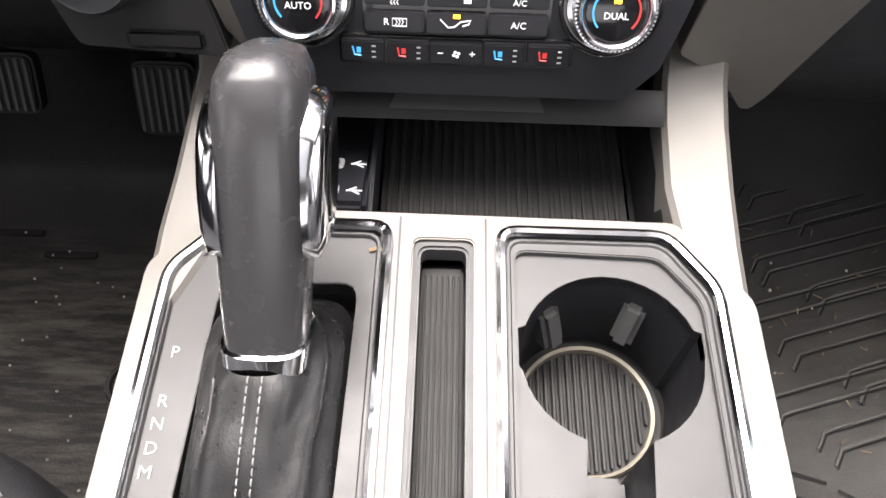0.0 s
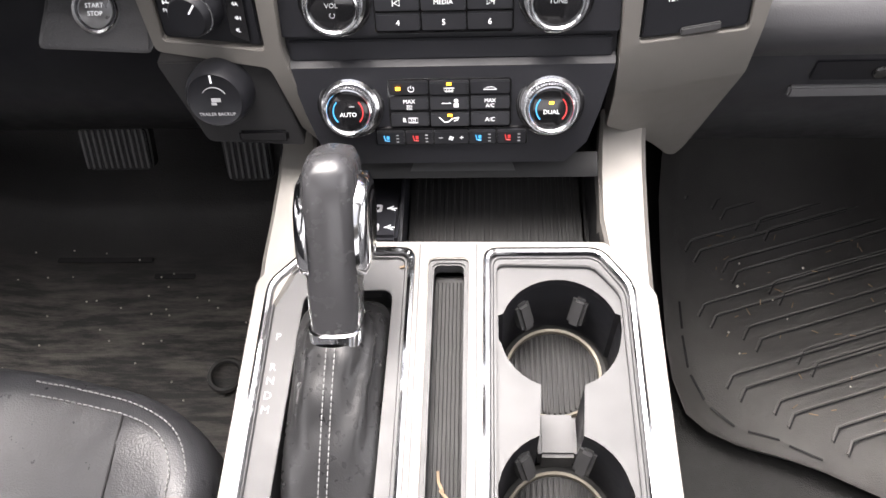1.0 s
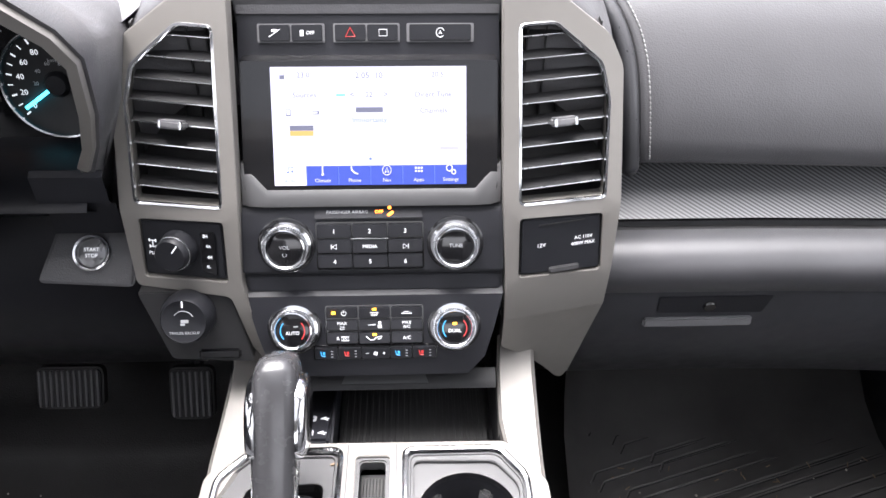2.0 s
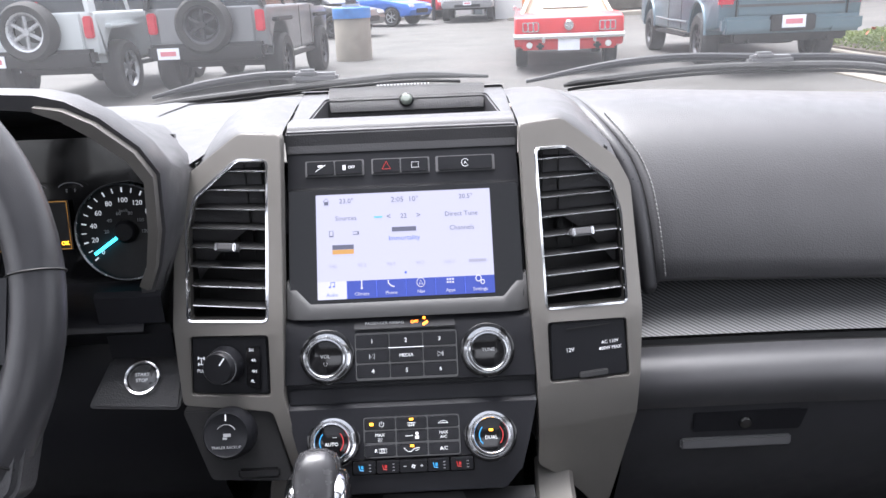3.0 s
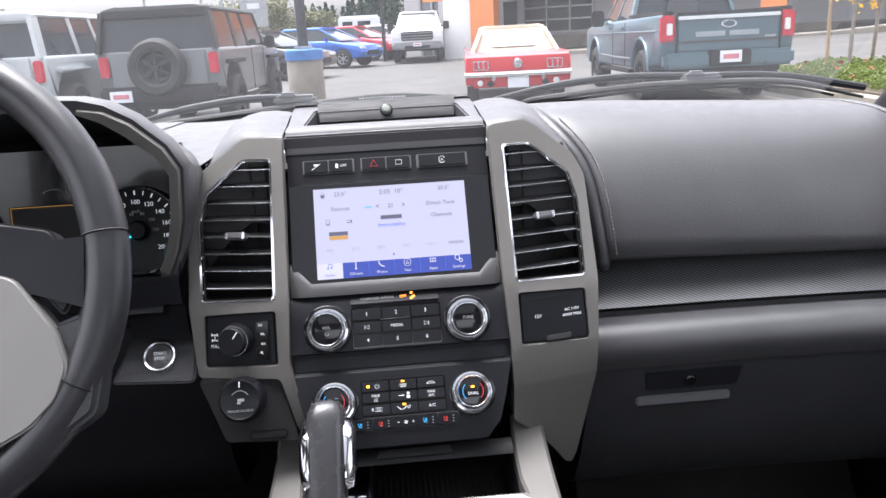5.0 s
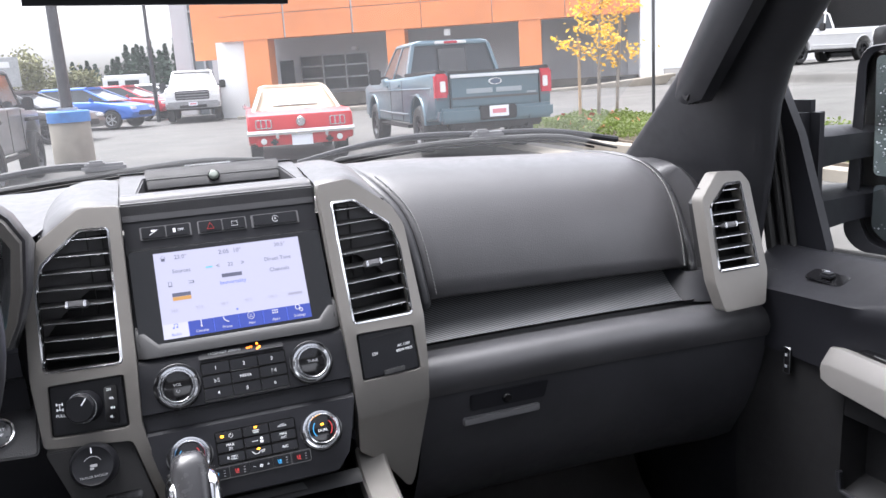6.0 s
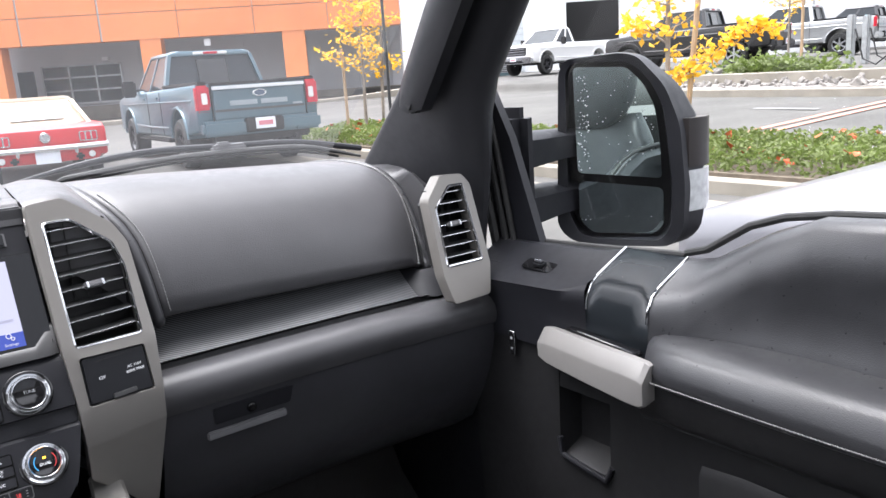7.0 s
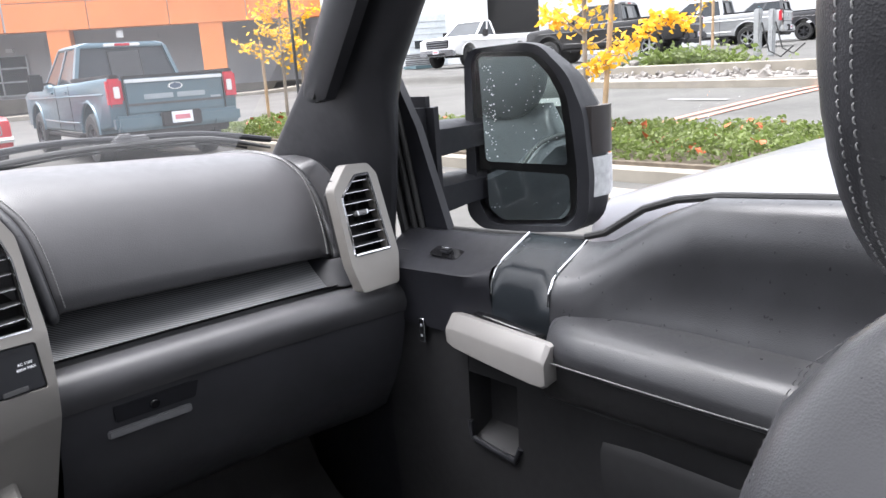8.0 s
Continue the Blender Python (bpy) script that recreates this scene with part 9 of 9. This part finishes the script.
for i in range(11):
    conifer(-1.6 + 0.72 * i + rnd.uniform(-0.4, 0.4), 92 + rnd.uniform(-4, 4), 4.6 + 0.16 * i + rnd.uniform(-0.8, 0.7), 1.5, PINE)
for i in range(9):
    conifer(-7.8 + 1.1 * i + rnd.uniform(-0.6, 0.6), 118 + rnd.uniform(-6, 6), rnd.uniform(4.4, 5.6), 1.8, PINE)
for x, y, h, w in [(-14.6, 92, 4.9, 1.9), (-12.2, 90, 4.4, 1.5), (-9.3, 88, 5.4, 1.8), (-6.9, 94, 3.6, 1.5), (-4.6, 94, 3.9, 1.6), (-19, 90, 3.6, 2.0), (-25, 88, 3.9, 2.2), (-31, 84, 4.2, 2.4), (-37, 84, 4.6, 2.6)]:
    broadleaf(x, y, h, w, FARTREE, "olive and yellow autumn tree far off")
t = thing("sign_board", (-9.6, 74, 1.2), "grey roadside sign board far off", "sign")
part("post", B(T(-9.6, 74, 2.2), 0.4, 0.25, 2.6), STEELGREY, t)
part("board", B(T(-9.6, 74, 4.3), 2.4, 0.3, 2.4, 0.05), STEELGREY, t)
part("sign_bar", B(T(-9.6, 73.82, 4.9), 1.1, 0.05, 0.5, 0.05), WHITEWALL, t)
t = thing("far_store", (-24, 76, 1.2), "long blue-grey store far behind the cars", "building")
part("wall", B(T(-28, 78, 2.8), 16, 4, 3.2), mat("store_blue", (0.06, 0.14, 0.30), 0.6), t)
part("roof", B(T(-28, 78, 4.6), 16.4, 4.4, 0.5), GREYWALL, t)

# the truck stands a little askew to the bays of the car park
for ob in set(bpy.data.objects) - INSIDE:
    if ob.parent is None:
        ob.matrix_world = pose(0, 0, 0, 0, 0, 0.72) @ ob.matrix_basis

# ==== parts of the truck seen through the glass ====
# bonnet and cowl
bm = bmesh.new()
loft(bm, [[(x, y, z - 0.05 * (abs(x) / 0.9) ** 2) for x in (-0.95, -0.6, 0, 0.6, 0.95)] for y, z in ((0.98, 1.345), (1.10, 1.335), (1.14, 1.33))], False)
cowl = thing("cowl", (0, 1.05, 1.3), "black plastic cowl below the windshield", "cowl")
part("cowl_panel", bm, PLASTIC, cowl, angle=60)
bon = thing("bonnet", (0, 1.8, 1.2), "white bonnet of the truck, hidden mostly by the dash", "bonnet")
bm = bmesh.new()
loft(bm, [[(x, y, z - 0.05 * (abs(x) / 0.9) ** 2) for x in (-0.95, -0.6, 0, 0.6, 0.95)] for y, z in ((1.13, 1.325), (1.4, 1.31), (1.9, 1.27), (2.3, 1.21), (2.45, 1.10))], False)
part("panel", bm, paint("truck_white", (0.62, 0.62, 0.62), 0.0), bon, angle=60)


def wiper(blade, arm, hub, label):
    t = thing("wiper", (blade[0][0], 0.965, blade[0][1]), label, "wiper", "wipers")
    bm = bmesh.new()
    line = curve([(x, 0.965, z) for x, z in blade], 5)
    k = len(line)
    tube(bm, line, [0.0035 + 0.0045 * min(1, 6 * i / k, 6 * (k - 1 - i) / k) for i in range(k)], 8, flat=0.8)
    part("blade", bm, RUBBER, t)
    bm = bmesh.new()
    tube(bm, [p + Vector((0, 0.004, -0.010)) for p in line[2:-2]], 0.0028, 6)
    part("squeegee", bm, RUBBER, t)
    bm = bmesh.new()
    line = curve([(x, 0.985, z) for x, z in arm], 5)
    k = len(line)
    tube(bm, line, [0.0025 + 0.0035 * min(1, 4 * i / k) for i in range(k)], 8, flat=1.2)
    part("arm", bm, PLASTIC, t)
    part("joint", B(T(hub[0], 0.975, hub[1]), 0.075, 0.024, 0.016, 0.005), RIMGREY, t, "grey blade joint")
    part("joint_cap", B(T(hub[0] - 0.012, 0.972, hub[1] + 0.008), 0.030, 0.020, 0.012, 0.004), RIMGREY, t)


wiper([(-0.45, 1.402), (-0.36, 1.411), (-0.255, 1.420), (-0.09, 1.432), (0.015, 1.4365), (0.130, 1.430)], [(-0.432, 1.416), (-0.35, 1.432), (-0.26, 1.4425), (-0.20, 1.4435), (-0.14, 1.440)], (-0.155, 1.4385), "black wiper at rest on the windshield")
wiper([(0.255, 1.409), (0.29, 1.415), (0.46, 1.4275), (0.60, 1.428), (0.77, 1.4195), (0.915, 1.384)], [(0.195, 1.416), (0.29, 1.432), (0.38, 1.442), (0.47, 1.445), (0.59, 1.4395), (0.76, 1.431), (0.93, 1.400)], (0.60, 1.436), "black wiper at rest on the windshield")

# ---- towing mirror ----
mir = thing("side_mirror", (1.1, 0.42, 1.25), "large black towing mirror with raindrops on its glass", "mirror")
mu = Vector((0.62, -0.78, 0)).normalized()
mn = Vector((-0.78, -0.62, 0)).normalized()
MM = Matrix(((mu.x, 0, mn.x, 0), (mu.y, 0, mn.y, 0), (0, 1, 0, 0), (0, 0, 0, 1)))
MM.translation = (1.087, 0.461, 1.245)
HO = [(-0.024, 0.0), (0.0, -0.03), (0.05, -0.042), (0.195, -0.046), (0.219, -0.015), (0.222, 0.07), (0.213, 0.19), (0.185, 0.265), (0.135, 0.322), (0.105, 0.330), (0.0, 0.324), (-0.013, 0.30)]
HI = [(-0.002, 0.03), (0.018, -0.018), (0.05, -0.028), (0.175, -0.035), (0.195, -0.012), (0.199, 0.07), (0.191, 0.155), (0.182, 0.228), (0.155, 0.28), (0.12, 0.313), (0.012, 0.317), (0.0, 0.30)]
ho, hi = rounded(HO, 0.02, 3), rounded(HI, 0.02, 3)
bm = bmesh.new()
c = (0.1, 0.16)
rings = [[MM @ Vector((x, y, -0.068)) for x, y in hi], [MM @ Vector((x, y, 0.0)) for x, y in hi], [MM @ Vector((x, y, 0.004)) for x, y in ho]]
for k, d, o in [(1.01, -0.02, 0.012), (1.015, -0.05, 0.036), (0.97, -0.10, 0.048), (0.88, -0.14, 0.035), (0.6, -0.165, 0.0)]:
    rings.append([MM @ Vector((c[0] + (x - c[0]) * k + max(0, x - 0.1) / 0.12 * o, c[1] + (y - c[1]) * k, d)) for x, y in ho])
loft(bm, rings, True, False)
bm.faces.new([bm.verts.new(p) for p in rings[-1]])
part("housing", bm, PLASTIC, mir, "black housing", 50)
bm = bmesh.new()
bm.faces.new([bm.verts.new(MM @ Vector((x, y, -0.066))) for x, y in hi])
part("backing", bm, DARK, mir)
g1 = rounded([(0.018, 0.104), (0.182, 0.084), (0.179, 0.153), (0.171, 0.224), (0.147, 0.271), (0.117, 0.303), (0.014, 0.309)], 0.010, 3)
g2 = rounded([(0.018, 0.090), (0.019, 0.010), (0.045, -0.018), (0.168, -0.027), (0.186, -0.008), (0.183, 0.066)], 0.012, 3)
part("mirror_glass", plate(g1, [], 0.004, MM @ T(0.1, 0, -0.018) @ pose(0, 0, 0, -1.5, 11, 0) @ T(-0.1, 0, 0)), MIRRORGLASS, mir, "rain-spotted main mirror glass")
part("mirror_glass", plate(g2, [], 0.004, MM @ T(0.1, 0, -0.018) @ pose(0, 0, 0, 4, 11, 0) @ T(-0.1, 0, 0)), MIRRORGLASS, mir, "rain-spotted lower mirror glass")
DROP = mat("water_drop", (0.5, 0.52, 0.54), 0.05, vary=0.0, coat=1.0)
rnd = random.Random(5)
bm = bmesh.new()
for _ in range(190):
    e = rnd.random()
    x = 0.020 + 0.022 * rnd.random() if e < 0.5 else rnd.uniform(0.02, 0.172)
    y = rnd.uniform(0.0, 0.295)
    if 0.06 < y < 0.108 or (x > 0.13 and y > 0.27 - (x - 0.13)):
        continue
    r = rnd.uniform(0.0006, 0.0019)
    lathe(bm, [(0, r * 0.7), (r * 0.7, r * 0.5), (r, 0)], 7, MM @ T(0.1, 0, -0.0175) @ pose(0, 0, 0, -1.5, 11, 0) @ T(x - 0.1, y, 0))
part("raindrops", bm, DROP, mir, "small raindrops")
for nm, y0, y1, m, lab in [("turn_lamp", 0.02, 0.100, mat("frosted_lamp", (0.46, 0.47, 0.48), 0.2, vary=0.2, vscale=60, coat=0.5), "clear turn lamp"), ("side_reflector", 0.106, 0.20, mat("smoked_lens", (0.022, 0.018, 0.017), 0.35, vary=0.1), "smoked side reflector")]:
    bm = bmesh.new()
    loft(bm, [[MM @ Vector((x, y, d)) for x, y in ((xo, y0), (xo, y1), (xo - 0.03, y1), (xo - 0.03, y0))] for d, xo in ((-0.014, 0.230), (-0.02, 0.2375), (-0.05, 0.264), (-0.085, 0.2715))])
    part(nm, bm, m, mir, lab)
for z in (1.30, 1.408):
    bm = bmesh.new()
    rings = []
    for x, y, h, d in [(0.93, 0.48, 0.034, 0.05), (1.0, 0.49, 0.030, 0.05), (1.06, 0.50, 0.028, 0.045), (1.13, 0.50, 0.026, 0.04)]:
        rings.append([(x, y - d, z - h), (x, y - d, z + h * 0.6), (x, y - d * 0.6, z + h), (x, y + d * 0.6, z + h), (x, y + d, z - h)])
    loft(bm, rings)
    sharp_bevel(bm, 0.006)
    part("mirror_arm", bm, PLASTIC, mir, "black telescoping arm")
ob = part("mirror_foot", B(T(0.94, 0.47, 1.38), 0.05, 0.12, 0.22, 0.02), PLASTIC, mir)
# antenna
t = thing("antenna", (0.955, 0.88, 1.25), "thin black whip antenna on the wing", "antenna")
bm = bmesh.new()
tube(bm, [(0.955, 0.88, 1.25), (0.957, 0.885, 1.95)], 0.0035, 6)
part("rod", bm, RUBBER, t)
part("foot", B(T(0.945, 0.94, 1.262), 0.05, 0.16, 0.07, 0.012), RUBBER, t)
# inside mirror
t = thing("rear_view_mirror", (-0.03, 0.20, 1.67), "black rear-view mirror under the headliner", "mirror")
part("shell", B(pose(-0.045, 0.205, 1.673, 0, 0, 8), 0.25, 0.03, 0.072, 0.012), PLASTIC, t)
part("mirror_glass", B(pose(-0.045, 0.205, 1.673, 0, 0, 8) @ T(0, -0.0155, 0), 0.235, 0.004, 0.058, 0.001), MIRRORGLASS, t)
bm = bmesh.new()
tube(bm, [(-0.03, 0.21, 1.69), (-0.02, 0.25, 1.76), (0, 0.27, 1.80)], 0.012, 8)
part("stem", bm, PLASTIC, t)
